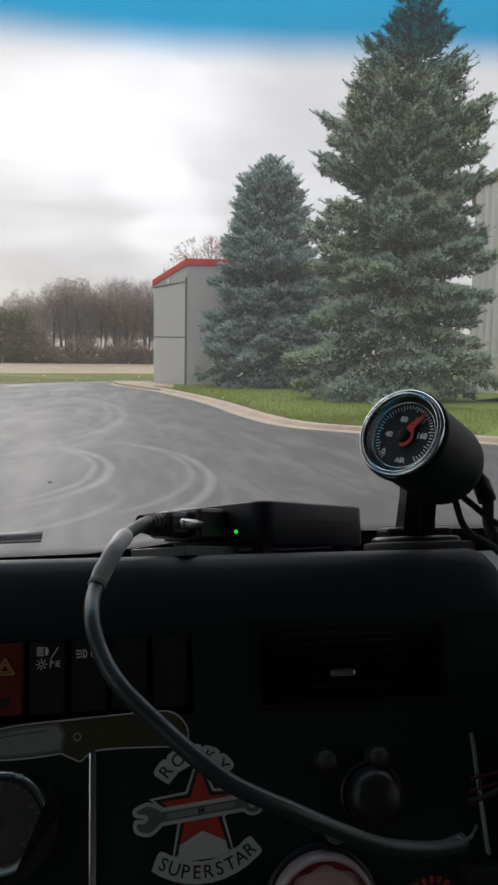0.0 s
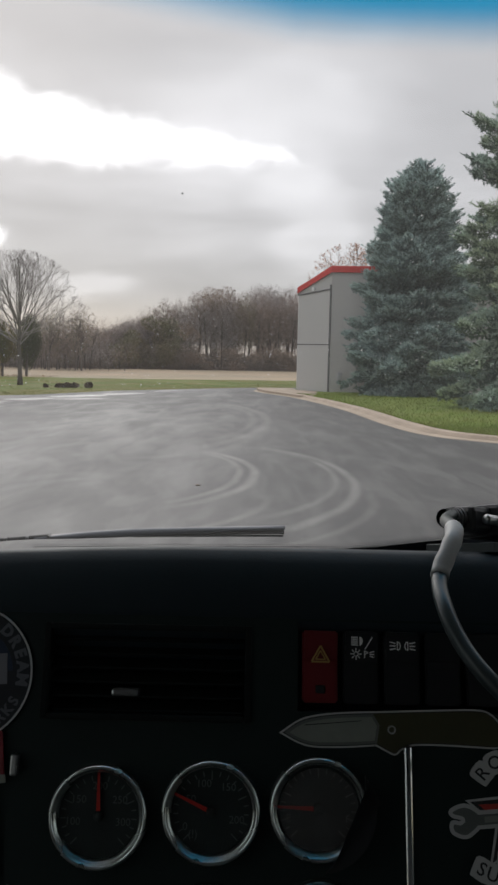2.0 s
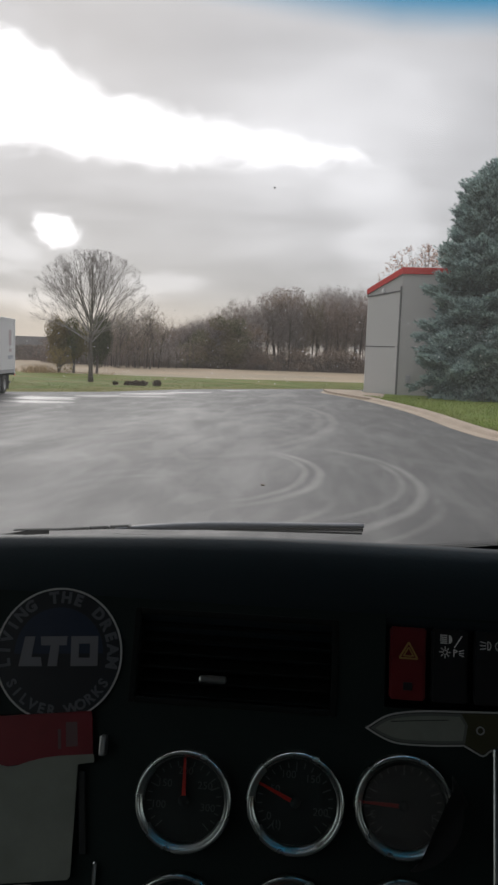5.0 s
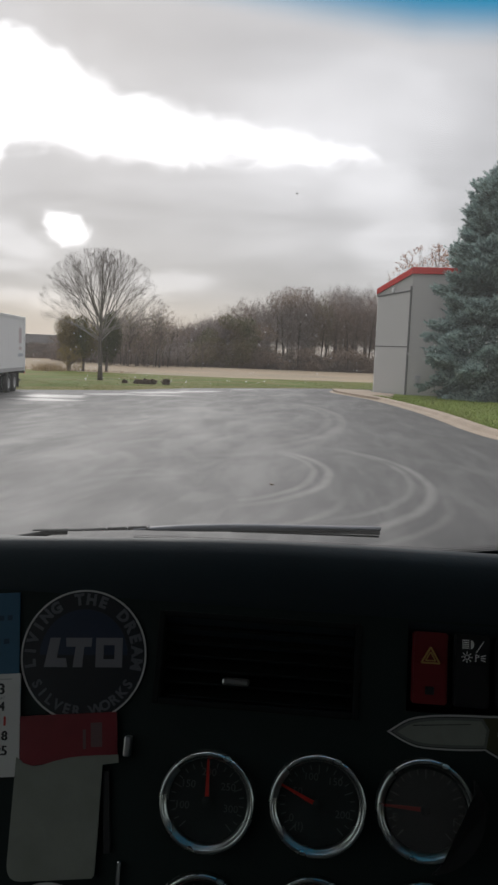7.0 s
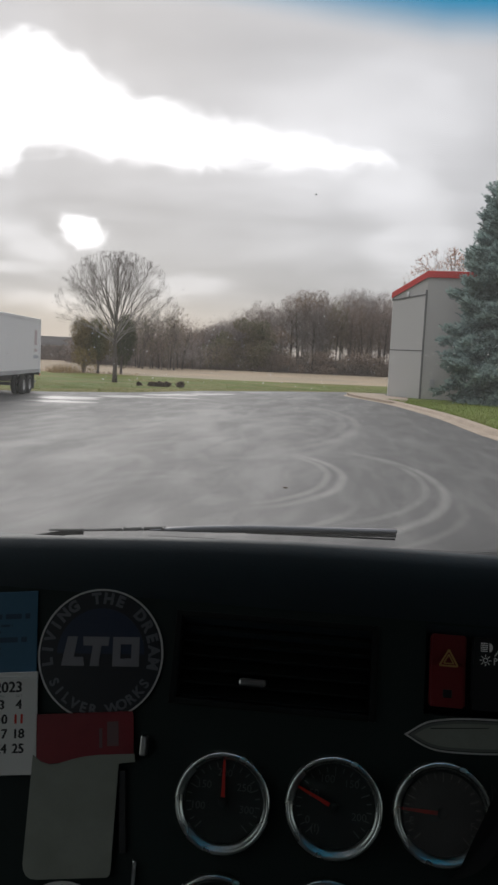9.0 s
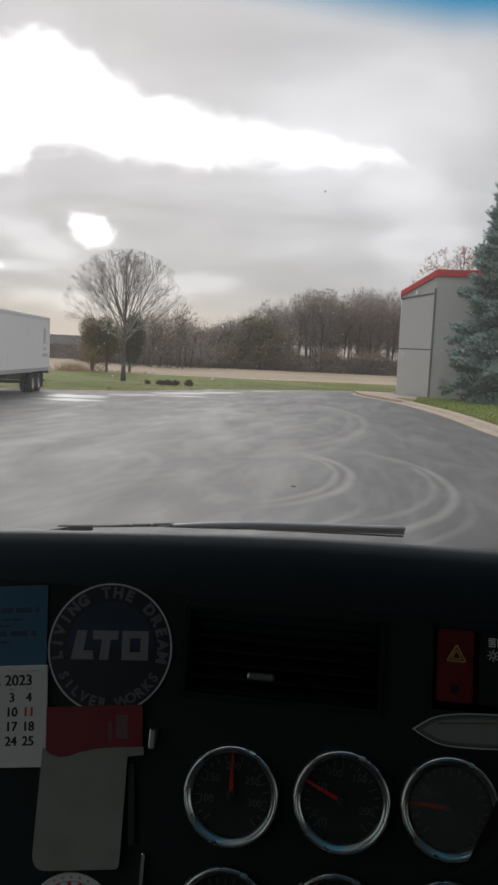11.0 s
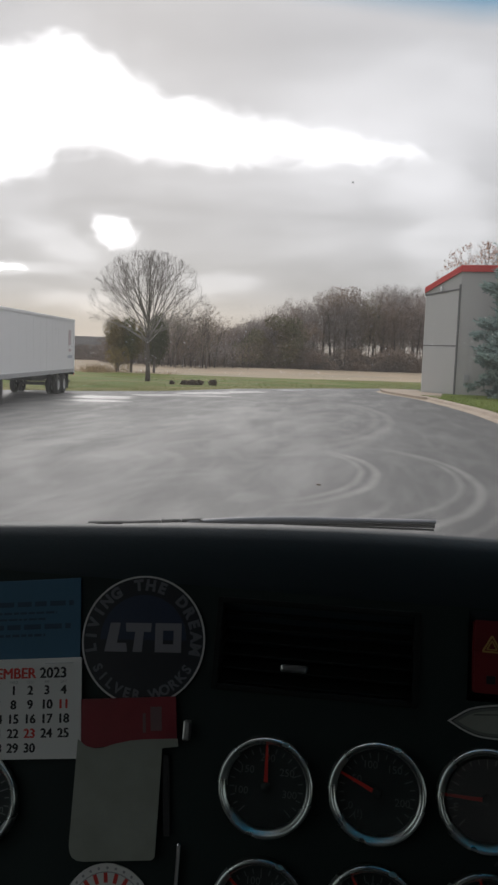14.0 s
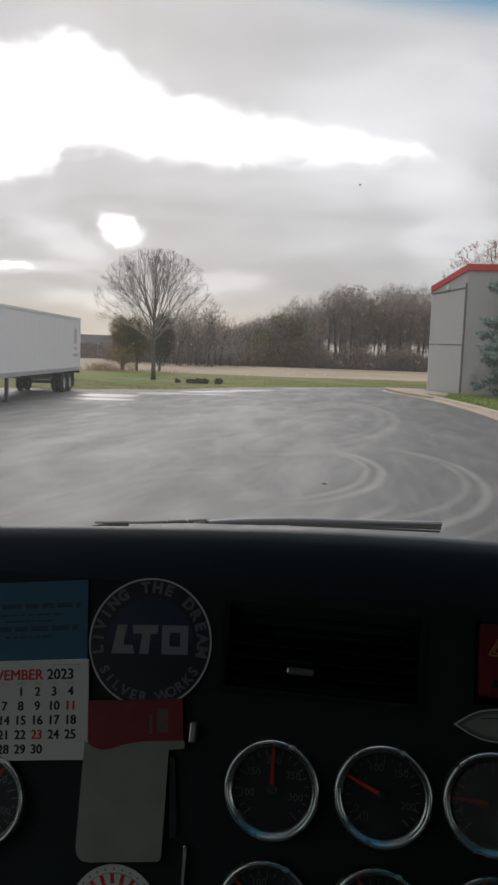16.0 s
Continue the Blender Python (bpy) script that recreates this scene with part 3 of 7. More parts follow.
# the kerb's outer line: along the lot, round the end by the building
KERB = spline([(2.2, 64.5, 0), (0.6, 63.2, 0), (0.1, 61.0, 0), (0.7, 58.0, 0), (2.7, 51.6, 0), (4.5, 41.2, 0), (5.35, 31.2, 0), (6.2, 27.4, 0), (8.1, 25.2, 0), (11.3, 21.9, 0), (17, 16.5, 0), (26, 8.5, 0), (38, -2, 0)], 6)


def offset_line(line, d):
    out = []
    for i, q in enumerate(line):
        t = (line[min(i + 1, len(line) - 1)] - line[max(i - 1, 0)]).normalized()
        out.append(q + Vector((-t.y, t.x, 0)) * d)
    return out


lot = [(q.x, q.y) for q in KERB] + [(38, -30), (-70, -30), (-70, 22), (-40, 33), (-24, 41), (-17, 45.2), (-13.2, 49.0), (-9.6, 56.5), (-4.5, 62.5), (0.3, 67.5), (8, 70.5), (30, 72), (30, 66.0), (2.2, 65.8)]
sheet("road", lot, 0.0, ASPHALT, "worn grey asphalt truck yard with pale tyre scrub arcs", "yard")
sheet("verge", [(-90, 20), (-70, 22.2), (-40, 33.2), (-24, 41.2), (-17, 45.4), (-13.2, 49.2), (-9.6, 56.7), (-4.5, 62.7), (0.3, 67.7), (8, 70.7), (30, 72.2), (60, 73), (60, 97), (4.5, 90), (-12, 85), (-24, 84), (-34, 83), (-60, 75), (-90, 60)], -0.015, VERGE,
      "mown green grass verge beyond the yard", "grass")

FRINGE = [Vector(q) for q in ((-40, 33.3, 0), (-24, 41.3, 0), (-17, 45.5, 0), (-13.2, 49.3, 0), (-9.6, 56.8, 0), (-4.5, 62.8, 0), (0.3, 67.8, 0), (8, 70.8, 0))]
worn = []
for k, q in enumerate(FRINGE):
    t = (FRINGE[min(k + 1, 7)] - FRINGE[max(k - 1, 0)]).normalized()
    w = (2.5, 3.0, 3.4, 3.8, 3.2, 2.0, 1.2, 0.8)[k]
    worn.append((q.x - t.y * w, q.y + t.x * w))
sheet("verge_edge", [(q.x, q.y) for q in FRINGE] + worn[::-1], -0.010, DRY_GRASS, "worn yellowish grass along the yard's edge", "grass")

# kerb: a flat gutter and an upstand, cast in lengths


def kerb_length(i0, i1):
    bm = bmesh.new()
    profile = [(0.0, -0.03), (0.0, 0.006), (0.52, 0.018), (0.60, 0.13), (0.66, 0.15), (1.02, 0.15), (1.05, 0.13), (1.05, -0.03)]
    rows = []
    for i in range(i0, i1 + 1):
        q = KERB[i]
        t = (KERB[min(i + 1, len(KERB) - 1)] - KERB[max(i - 1, 0)]).normalized()
        if i == i1:
            q = q - t * 0.012
        side = Vector((-t.y, t.x, 0))
        rows.append([bm.verts.new(q + side * d + Vector((0, 0, h))) for d, h in profile])
    for a, b in zip(rows, rows[1:]):
        for k in range(len(profile) - 1):
            bm.faces.new((a[k], a[k + 1], b[k + 1], b[k]))
    bm.faces.new(rows[0]), bm.faces.new(rows[-1][::-1])
    return bm


kerb = tagged(new("kerb"), "tan concrete kerb and gutter edging the lawn", "kerb", kind="structure")
for i in range(0, len(KERB) - 2, 2):
    part("kerb_stone", kerb_length(i, min(i + 2, len(KERB) - 1)), CONCRETE, kerb)

# the lawn behind the kerb rises in a low mound
inner = offset_line(KERB, 1.04)
lawn_bm = bmesh.new()
rows = []
for i, q in enumerate(inner):
    t = (inner[min(i + 1, len(inner) - 1)] - inner[max(i - 1, 0)]).normalized()
    side = Vector((-t.y, t.x, 0))
    reach = min(22.0, 2.0 + i * 0.55)
    rows.append([lawn_bm.verts.new(q + side * reach * s + Vector((0, 0, 0.12 + 0.30 * math.sin(min(1, s * 2.2) * math.pi / 2) * min(1, max(0, i - 22) / 10)))) for s in (0, 0.03, 0.08, 0.15, 0.25, 0.4, 0.6, 0.8, 1.0)])
for a, b in zip(rows, rows[1:]):
    for k in range(8):
        lawn_bm.faces.new((a[k], a[k + 1], b[k + 1], b[k]))
tagged(part("lawn", lawn_bm, GRASS, None, smooth=True), "green lawn under the spruces behind the kerb", "lawn", kind="structure")
sheet("yard_behind", [(2.0, 58.5), (60, 58.5), (60, 71.5), (2.3, 71.5)], -0.02, GRASS, "rough grass round the grey building", "grass")

bm = bmesh.new()
plate(bm, [(0.35, 63.6), (0.45, 60.9), (1.05, 58.0), (2.95, 52.2), (3.75, 51.0), (4.3, 54.0), (4.7, 58.8), (3.28, 60.62), (3.2, 63.6)][::-1], -0.03, 0.16)
tagged(part("apron", bm, CONCRETE, None), "tan concrete apron beside the grey shed", "apron", kind="structure")

# grass blades along the kerb and the verge
rng = np.random.default_rng(5)


def blades(centres, h0, h1, w, lean=0.35):
    k = len(centres)
    a = rng.uniform(0, 2 * np.pi, k)
    h = rng.uniform(h0, h1, k)
    side = np.stack([np.cos(a), np.sin(a), np.zeros(k)], 1) * (w * rng.uniform(0.6, 1.4, k))[:, None]
    tip = np.stack([rng.normal(0, lean, k) * h, rng.normal(0, lean, k) * h, h], 1)
    return np.stack([centres - side, centres + side, centres + tip + side * 0.2, centres + tip - side * 0.2], 1)


pts = []
for _ in range(26000):
    i = rng.uniform(22, len(inner) - 20)
    k = int(i)
    q = inner[k].lerp(inner[k + 1], i - k)
    t = (inner[k + 1] - inner[k]).normalized()
    s = rng.uniform(0, 1) ** 1.8 * 8
    reach = min(22.0, 2.0 + i * 0.55)
    f = min(1.0, s / reach)
    pts.append((q.x - t.y * s, q.y + t.x * s, 0.11 + 0.30 * math.sin(min(1, f * 2.2) * math.pi / 2) * min(1, max(0, i - 22) / 10)))
tagged(part("lawn_grass", quads("lawn_grass", blades(np.array(pts), 0.05, 0.13, 0.012), BLADE), None, None), "short green grass blades on the lawn", "grass", kind="stuff")
pts = []
edge = [Vector((-24, 41.3, 0)), Vector((-17, 45.5, 0)), Vector((-13.2, 49.3, 0)), Vector((-9.6, 56.8, 0)), Vector((-4.5, 62.8, 0)), Vector((0.3, 67.8, 0)), Vector((8, 70.8, 0))]
for _ in range(16000):
    i = rng.uniform(0, len(edge) - 1.001)
    k = int(i)
    q = edge[k].lerp(edge[k + 1], i - k)
    t = (edge[k + 1] - edge[k]).normalized()
    s = rng.uniform(0, 1) ** 1.5 * 20
    pts.append((q.x - t.y * s, q.y + t.x * s, -0.02))
tagged(part("verge_grass", quads("verge_grass", blades(np.array(pts), 0.03, 0.085, 0.011), VERGE), None, None), "longer green grass blades on the verge", "grass", kind="stuff")


def puddle(x, y, rx, ry, turn, seed):
    bm = bmesh.new()
    out = []
    for i in range(40):
        a = 2 * math.pi * i / 40
        k = 1 + 0.35 * noise.noise(Vector((math.cos(a) * 1.3 + seed * 7, math.sin(a) * 1.3, seed)))
        k += 0.15 * noise.noise(Vector((math.cos(a) * 4 + seed, math.sin(a) * 4, seed * 3)))
        out.append((rx * k * math.cos(a), ry * k * math.sin(a)))
    plate(bm, out, -0.002, 0.004)
    ob = part("puddle", bm, PUDDLE, None)
    ob.matrix_world = pose(x, y, 0.001, 0, 0, turn)
    tagged(ob, "shallow rain puddle on grey asphalt", "puddle", group="puddles on the yard")


for i, (x, y, rx, ry, turn) in enumerate([(-13.3, 37.4, 1.7, 0.8, 15), (-14.0, 40.4, 1.8, 1.3, 40), (-12.2, 44.4, 1.7, 1.0, 55), (-9.6, 45.3, 1.7, 0.45, 30), (-10.4, 48.6, 2.3, 0.8, 52), (-8.2, 52.2, 2.0, 0.8, 50), (-5.9, 57.5, 1.6, 0.6, 50)]):
    puddle(x, y, rx, ry, turn, i + 1)
bm = bmesh.new()
plate(bm, [(-0.05, -0.025), (0.01, -0.045), (0.055, -0.01), (0.03, 0.035), (-0.025, 0.04)], 0, 0.015, pose(-1.017, 15.97, 0.004, 4, 6, 30))
tagged(part("fallen_leaf", bm, SHRUB, None), "dark curled leaf lying on the asphalt", "leaf")


# ---- buildings ----
def grey_shed():
    """The tall grey metal shed with a sloping roof and a red fascia."""
    ob = thing("metal_shed", pose(0, 0, 0), "tall grey metal shed with red roof trim behind spruces", "building")
    L, C, R, RB, LB = (3.33, 60.7), (5.60, 59.2), (19.0, 58.4), (19.0, 64.4), (3.5, 64.4)
    zl, zc = 7.35, 8.75
    foot = [L, C, R, RB, LB]
    tops = [zl, zc, zc, zl, zl - 0.1]
    bm = bmesh.new()
    lo = [bm.verts.new((x, y, -0.1)) for x, y in foot]
    hi = [bm.verts.new((x, y, z)) for (x, y), z in zip(foot, tops)]
    for i in range(5):
        j = (i + 1) % 5
        bm.faces.new((lo[i], lo[j], hi[j], hi[i]))
    bm.faces.new(hi)
    part("wall", bm, SIDING, ob)
    # the side with the big sliding door: sheets, rails and the corner post
    a, b = Vector((*L, 0)), Vector((*C, 0))
    along, wide = (b - a).normalized(), (b - a).length
    turn = math.degrees(math.atan2(along.y, along.x))
    m = pose(a.x, a.y, 0, 0, 0, turn)

    def side(name, bm, mt, label=""):
        q = part(name, bm, mt, ob, label)
        q.matrix_parent_inverse.identity()
        q.matrix_local = m
        return q
    slope = (zc - zl) / wide
    low, high = bmesh.new(), bmesh.new()
    box(low, 0.03, wide - 0.12, -0.05, -0.003, -0.05, 3.50, bevel=0.01)
    door = side("door", low, SIDING_LIGHT, "pale grey lower door sheet")
    plate(high, [(0.03, 3.58), (wide - 0.12, 3.58), (wide - 0.12, 7.42), (0.03, 7.05)], 0.003, 0.05, pose(0, 0, 0, 90))
    side("door", high, SIDING_LIGHT, "pale grey upper door sheet")
    side("rail", boxes((0.0, wide - 0.1, -0.07, -0.003, 3.50, 3.575), bevel=0.005), SEAM)
    bm = bmesh.new()
    plate(bm, [(0.0, 7.10), (wide - 0.1, 7.47), (wide - 0.1, 7.56), (0.0, 7.19)], 0.003, 0.08, pose(0, 0, 0, 90))
    side("rail", bm, SEAM, "dark head rail of the sliding door")
    side("downpipe", boxes((wide - 0.11, wide + 0.02, -0.10, -0.003, 0.0, zc - 0.9), bevel=0.02), SEAM, "dark downpipe on the corner")
    bm = bmesh.new()
    plate(bm, [(-0.08, zl - 0.05), (wide + 0.04, zc - 0.02), (wide + 0.04, zc + 0.42), (-0.08, zl + 0.34)], 0.01, 0.14, pose(0, 0, 0, 90))
    side("fascia", bm, RED_TRIM, "red sloping roof trim")
    side("wall_lamp", boxes((wide * 0.46 - 0.09, wide * 0.46 + 0.09, -0.20, -0.003, 7.42, 7.72), bevel=0.03), WHITE_PANEL, "small white wall lamp under the gable")
    c, r = Vector((*C, 0)), Vector((*R, 0))
    part("meter_box", boxes((6.15, 6.5, 58.88, 59.15, 1.0, 1.55), bevel=0.02), RAIL_GREY, ob, "small grey meter box")
    bm = bmesh.new()
    box(bm, -0.05, (r - c).length, -0.14, -0.01, zc - 0.05, zc + 0.42, bevel=0.02, m=pose(c.x, c.y, 0, 0, 0, math.degrees(math.atan2(r.y - c.y, r.x - c.x))))
    part("fascia", bm, RED_TRIM, ob, "red level roof trim")
    # ribs of the long front
    for k in range(32):
        q = c.lerp(r, (k + 0.7) / 33)
        p = part("rib", boxes((-0.03, 0.03, -0.035, 0.0, 0.0, zc - 0.06)), SIDING, ob)
        p.matrix_local = pose(q.x, q.y, 0, 0, 0, -3.4)
    bm = bmesh.new()
    plate(bm, [(L[0] - 0.1, L[1] - 0.1), (C[0], C[1] - 0.1), (R[0] + 0.1, R[1] - 0.1), (RB[0] + 0.1, RB[1] + 0.1), (LB[0] - 0.1, LB[1] + 0.1)], 0, 0.05)
    for v in bm.verts:
        d = max(0.0, min(1.0, (v.co.y - 59.2) / 5.2))
        if v.co.x < 4:
            d = max(d, 0.95)
        v.co.z += zc + 0.05 - d * (zc - zl)
    part("roof", bm, SEAM, ob)


grey_shed()


def ribbed_hall():
    """The pale hall with standing ribs that shows between the branches."""
    ob = thing("ribbed_hall", pose(21.6, 46.5, 0, 0, 0, -27), "pale ribbed metal hall with dark red roof edge", "building")
    bm = bmesh.new()
    lo = [bm.verts.new((x, y, -0.1)) for x, y in ((0, 0), (24, 0), (24, 30), (0, 30))]
    hi = [bm.verts.new(p) for p in ((0, 0, 12.6), (24, 0, 12.6), (24, 30, 12.6), (0, 30, 12.6))]
    tip = [bm.verts.new((12, 0, 17.4)), bm.verts.new((12, 30, 17.4))]
    bm.faces.new((lo[0], lo[1], hi[1], tip[0], hi[0])), bm.faces.new((lo[2], lo[3], hi[3], tip[1], hi[2]))
    bm.faces.new((lo[1], lo[2], hi[2], hi[1])), bm.faces.new((lo[3], lo[0], hi[0], hi[3]))
    part("wall", bm, HALL_SIDING, ob)
    for k in range(60):
        x = 0.2 + k * 0.4
        top = 12.55 + 4.75 * (1 - abs(x - 12) / 12)
        part("rib", boxes((x - 0.08, x + 0.08, -0.13, 0.0, 0, top)), HALL_SIDING, ob)
    bm = bmesh.new()
    for s in (-1, 1):
        run = math.hypot(12, 4.8)
        box(bm, -0.4, run, -0.25, 30.2, 0, 0.3, m=Matrix.Translation((0 if s < 0 else 24, 0, 12.55)) @ (Matrix.Rotation(-math.atan2(4.8, 12), 4, "Y") if s < 0 else Matrix.Rotation(math.pi, 4, "Z") @ Matrix.Translation((0, -30, 0)) @ Matrix.Rotation(-math.atan2(4.8, 12), 4, "Y")))
    part("roof", bm, MAROON, ob)


ribbed_hall()


def far_barn():
    ob = thing("barn", pose(-67.5, 165, 0, 0, 0, 5), "dark grey low barn with a white door, far off", "building")
    part("wall", boxes((-14, 12, 0, 10, -0.2, 2.9)), SEAM, ob)
    bm = bmesh.new()
    plate(bm, [(-0.8, 2.8), (10.8, 2.8), (5, 4.9)], -14.5, 12.5, Matrix.Rotation(math.radians(90), 4, "Z") @ Matrix.Rotation(math.radians(90), 4, "X"))
    part("roof", bm, BARN_ROOF, ob)
    part("door", boxes((10.4, 11.5, -0.12, -0.01, 0, 2.1)), WHITE_PANEL, ob, "white door")


far_barn()


# ---- trees ----
def frames_from(d):
    """Two unit vectors square to each of the directions d."""
    up = np.where(np.abs(d[:, 2:3]) > 0.9, np.array([[1.0, 0, 0]]), np.array([[0, 0, 1.0]]))
    a = np.cross(d, up)
    a /= np.linalg.norm(a, axis=1)[:, None]
    return a, np.cross(d, a)


def needle_blades(base, d, length, width, g, slim=False):
    """Slim leaf-shaped blades from base along d; slim ones have three corners only."""
    k = len(base)
    a, b = frames_from(d)
    ang = g.uniform(0, 2 * np.pi, k)[:, None]
    side = (a * np.cos(ang) + b * np.sin(ang)) * (width * g.uniform(0.7, 1.3, k))[:, None]
    tip = base + d * length[:, None]
    if slim:
        return np.stack([base + side, tip, base - side], 1)
    mid = base + d * (length * 0.45)[:, None]
    return np.stack([base, mid + side, tip, mid - side], 1)


def spruce(x, y, ground, h, r, material, lit_tip_material, label, seed, lean=0.0, power=0.5, tier=0.7, gaps=0.0, blade=0.19, cone=0.85, lift=0.5, foot=0.82, first=0.45):
    """A conifer of heavy boughs: each a drooping, domed pad of needle tufts with shoots round its rim."""
    ob = thing("spruce_tree", pose(x, y, ground), label, "tree")
    g = np.random.default_rng(seed)
    bm = bmesh.new()
    line = [Vector((lean * t * t, 0, -0.3 + (h - 0.1) * t)) for t in np.linspace(0, 1, 14)]
    tube(bm, line, [0.28 * (1 - t) + 0.012 for t in np.linspace(0, 1, 14)], 9)
    part("trunk", bm, BARK, ob, smooth=True)
    limbs = bmesh.new()
    out, pale = [], []

    def unit(v):
        return v / np.linalg.norm(v, axis=-1, keepdims=True)
    z, turn = first, 0.0
    while z < h - 0.12:
        t = z / h
        lump = 1 + 0.09 * math.sin(z * 1.3 + seed) + 0.06 * math.sin(z * 3.1)
        reach = min(r * ((1 - t) ** power) * lump, max(0.08, cone * (h - z) - 0.05)) * min(1.0, foot + (2 if foot > 0.8 else 1.2) * t)
        wide = 0.27 * reach ** 0.72 + 0.06
        count = max(4, int(round(2 * np.pi * 0.72 * reach / (1.75 * wide))))
        turn += 2.4
        for i in range(count):
            if g.uniform() < gaps:
                continue
            az = turn + 2 * np.pi * (i + g.normal(0, 0.2)) / count
            L = max(0.16, reach * g.uniform(0.74, 1.06))
            zb = z + g.uniform(-0.38, 0.38) * tier
            w = wide * g.uniform(0.75, 1.25)
            rise = lift * t ** 1.6 - 0.02 + g.normal(0, 0.08)
            droop = (0.46 * (1 - t) ** 1.2 + 0.02) * g.uniform(0.6, 1.3)
            tipup = (0.10 + 0.25 * t) * g.uniform(0.4, 1.5)
            ax = np.array([math.cos(az), math.sin(az), 0.0])
            sd = np.array([-math.sin(az), math.cos(az), 0.0])
            up = np.array([0, 0, 1.0])
            root = np.array([lean * t * t, 0, zb])

            def spine(s):
                s = np.asarray(s, float)
                return root + np.multiply.outer(L * s, ax) + np.multiply.outer(L * (rise * s - droop * s ** 1.7 + tipup * s ** 3.5), up)
            if L > 0.6:
                tube(limbs, [Vector(q) for q in spine(np.linspace(0, 0.92, 6))], [float(v) for v in np.linspace(0.045, 0.008, 6)], 4)
            # tufts over a domed pad, its outline rounded at the tip
            k = int(16 + 92 * L * w)
            s = 0.30 + 0.70 * g.uniform(0, 1, k) ** 0.75
            half = w * np.sqrt(np.clip(1 - ((s - 0.62) / 0.40) ** 2, 0.03, 1))
            lat = g.uniform(-1, 1, k)
            u = 1 - g.uniform(0, 1, k) ** 1.6 * 1.25
            thick = 0.10 + 0.13 * w + 0.05 * min(L, 3)
            dome = np.sqrt(np.clip(1 - lat ** 2, 0, 1))
            q = spine(s) + sd * (lat * half)[:, None]
            wave = np.array([noise.noise(Vector(v) * 1.6) + 0.6 * noise.noise(Vector(v) * 4.1 + Vector((seed, 0, 0))) for v in q])
            q[:, 2] += thick * dome * u - 0.30 * np.abs(lat) ** 1.6 * half + 0.14 * wave * min(1, L)
            reps = 6
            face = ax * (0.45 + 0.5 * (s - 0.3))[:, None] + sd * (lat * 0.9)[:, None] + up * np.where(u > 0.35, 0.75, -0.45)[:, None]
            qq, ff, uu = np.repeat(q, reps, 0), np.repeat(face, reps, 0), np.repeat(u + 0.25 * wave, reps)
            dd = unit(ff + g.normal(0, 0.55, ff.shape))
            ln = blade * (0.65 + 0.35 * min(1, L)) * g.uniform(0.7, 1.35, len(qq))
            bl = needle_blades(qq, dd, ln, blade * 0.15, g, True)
            # tops of the pads take the pale colour, painted as if lit
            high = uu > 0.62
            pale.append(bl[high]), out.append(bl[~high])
            # shoots that stand out round the rim
            n = int(6 + 9 * w + 2.5 * L)
            ang = g.uniform(-1.9, 1.9, n)
            for a in ang:
                s0 = 0.62 + 0.38 * math.cos(a) * g.uniform(0.75, 1.0)
                b0 = spine(s0) + sd * (w * 0.92 * math.sin(a))
                b0[2] += thick * 0.25 - 0.24 * abs(math.sin(a)) ** 1.6 * w
                d0 = unit(ax * (math.cos(a) + 0.45) + sd * math.sin(a) + up * (g.normal(0.02, 0.16) + 0.75 * t))
                ln0 = (0.20 + 0.12 * min(L, 2.5)) * g.uniform(0.6, 1.3)
                m = max(4, int(ln0 / 0.05))
                f = np.linspace(0, 1, m)
                b = b0 + np.outer(f * ln0, d0)
                b[:, 2] += ln0 * 0.14 * f ** 2
                b = np.repeat(b, 2, 0)
                dd = unit(d0 * 0.9 + g.normal(0, 0.55, b.shape))
                (pale if g.uniform() < 0.5 else out).append(needle_blades(b, dd, blade * 0.75 * g.uniform(0.7, 1.3, len(b)), blade * 0.14, g, True))
        z += tier * (0.55 + 0.50 * (1 - t)) * g.uniform(0.85, 1.15)
    part("limbs", limbs, BARK, ob)
    # older growth close to the stem, filling the core to block light
    k = int(700 * h)
    zz = h * (1 - g.uniform(0, 1, k) ** 0.6) * 0.93 + 0.3
    tt = np.clip(zz / h, 0, 0.995)
    rr = np.minimum(r * (1 - tt) ** power, 0.05 + 0.6 * (h - zz)) * np.sqrt(g.uniform(0.0, 0.34, k))
    az = g.uniform(0, 2 * np.pi, k)
    b = np.stack([lean * tt ** 2 + rr * np.cos(az), rr * np.sin(az), zz], 1)
    d = unit(np.stack([np.cos(az), np.sin(az), np.full(k, -0.1)], 1) + g.normal(0, 0.6, (k, 3)))
    out.append(needle_blades(b, d, 0.34 * g.uniform(0.6, 1.4, k), 0.06, g, True))
    # leader
    k = 26
    b = np.stack([np.full(k, lean), np.zeros(k), np.linspace(h - 0.6, h - 0.05, k)], 1)
    d = unit(g.normal(0, 0.35, (k, 3)) + np.array([0, 0, 1.0]))
    out.append(needle_blades(b, d, np.full(k, 0.16), 0.022, g, True))
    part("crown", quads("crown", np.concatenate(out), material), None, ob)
    part("young_and_lit_growth", quads("young_and_lit_growth", np.concatenate(pale), lit_tip_material), None, ob, "pale young shoots, and upper needles coloured as if lit")
    return ob


spruce(13.9, 38.4, 0.3, 20.0, 4.85, SPRUCE, SPRUCE_LIT_TIP, "large blue-green spruce with drooping layered branches on lawn", 11, lean=0.7, gaps=0.10, power=0.27, tier=0.95, cone=0.51, lift=0.42, first=1.5)
spruce(10.6, 54.6, 0.25, 15.3, 5.1, SPRUCE_BLUE, SPRUCE_BLUE_LIT_TIP, "grey-blue spruce with a dense cone on lawn", 23, lean=0.15, power=0.56, tier=0.66, blade=0.2, cone=0.80, lift=0.42, foot=0.74, first=1.0)


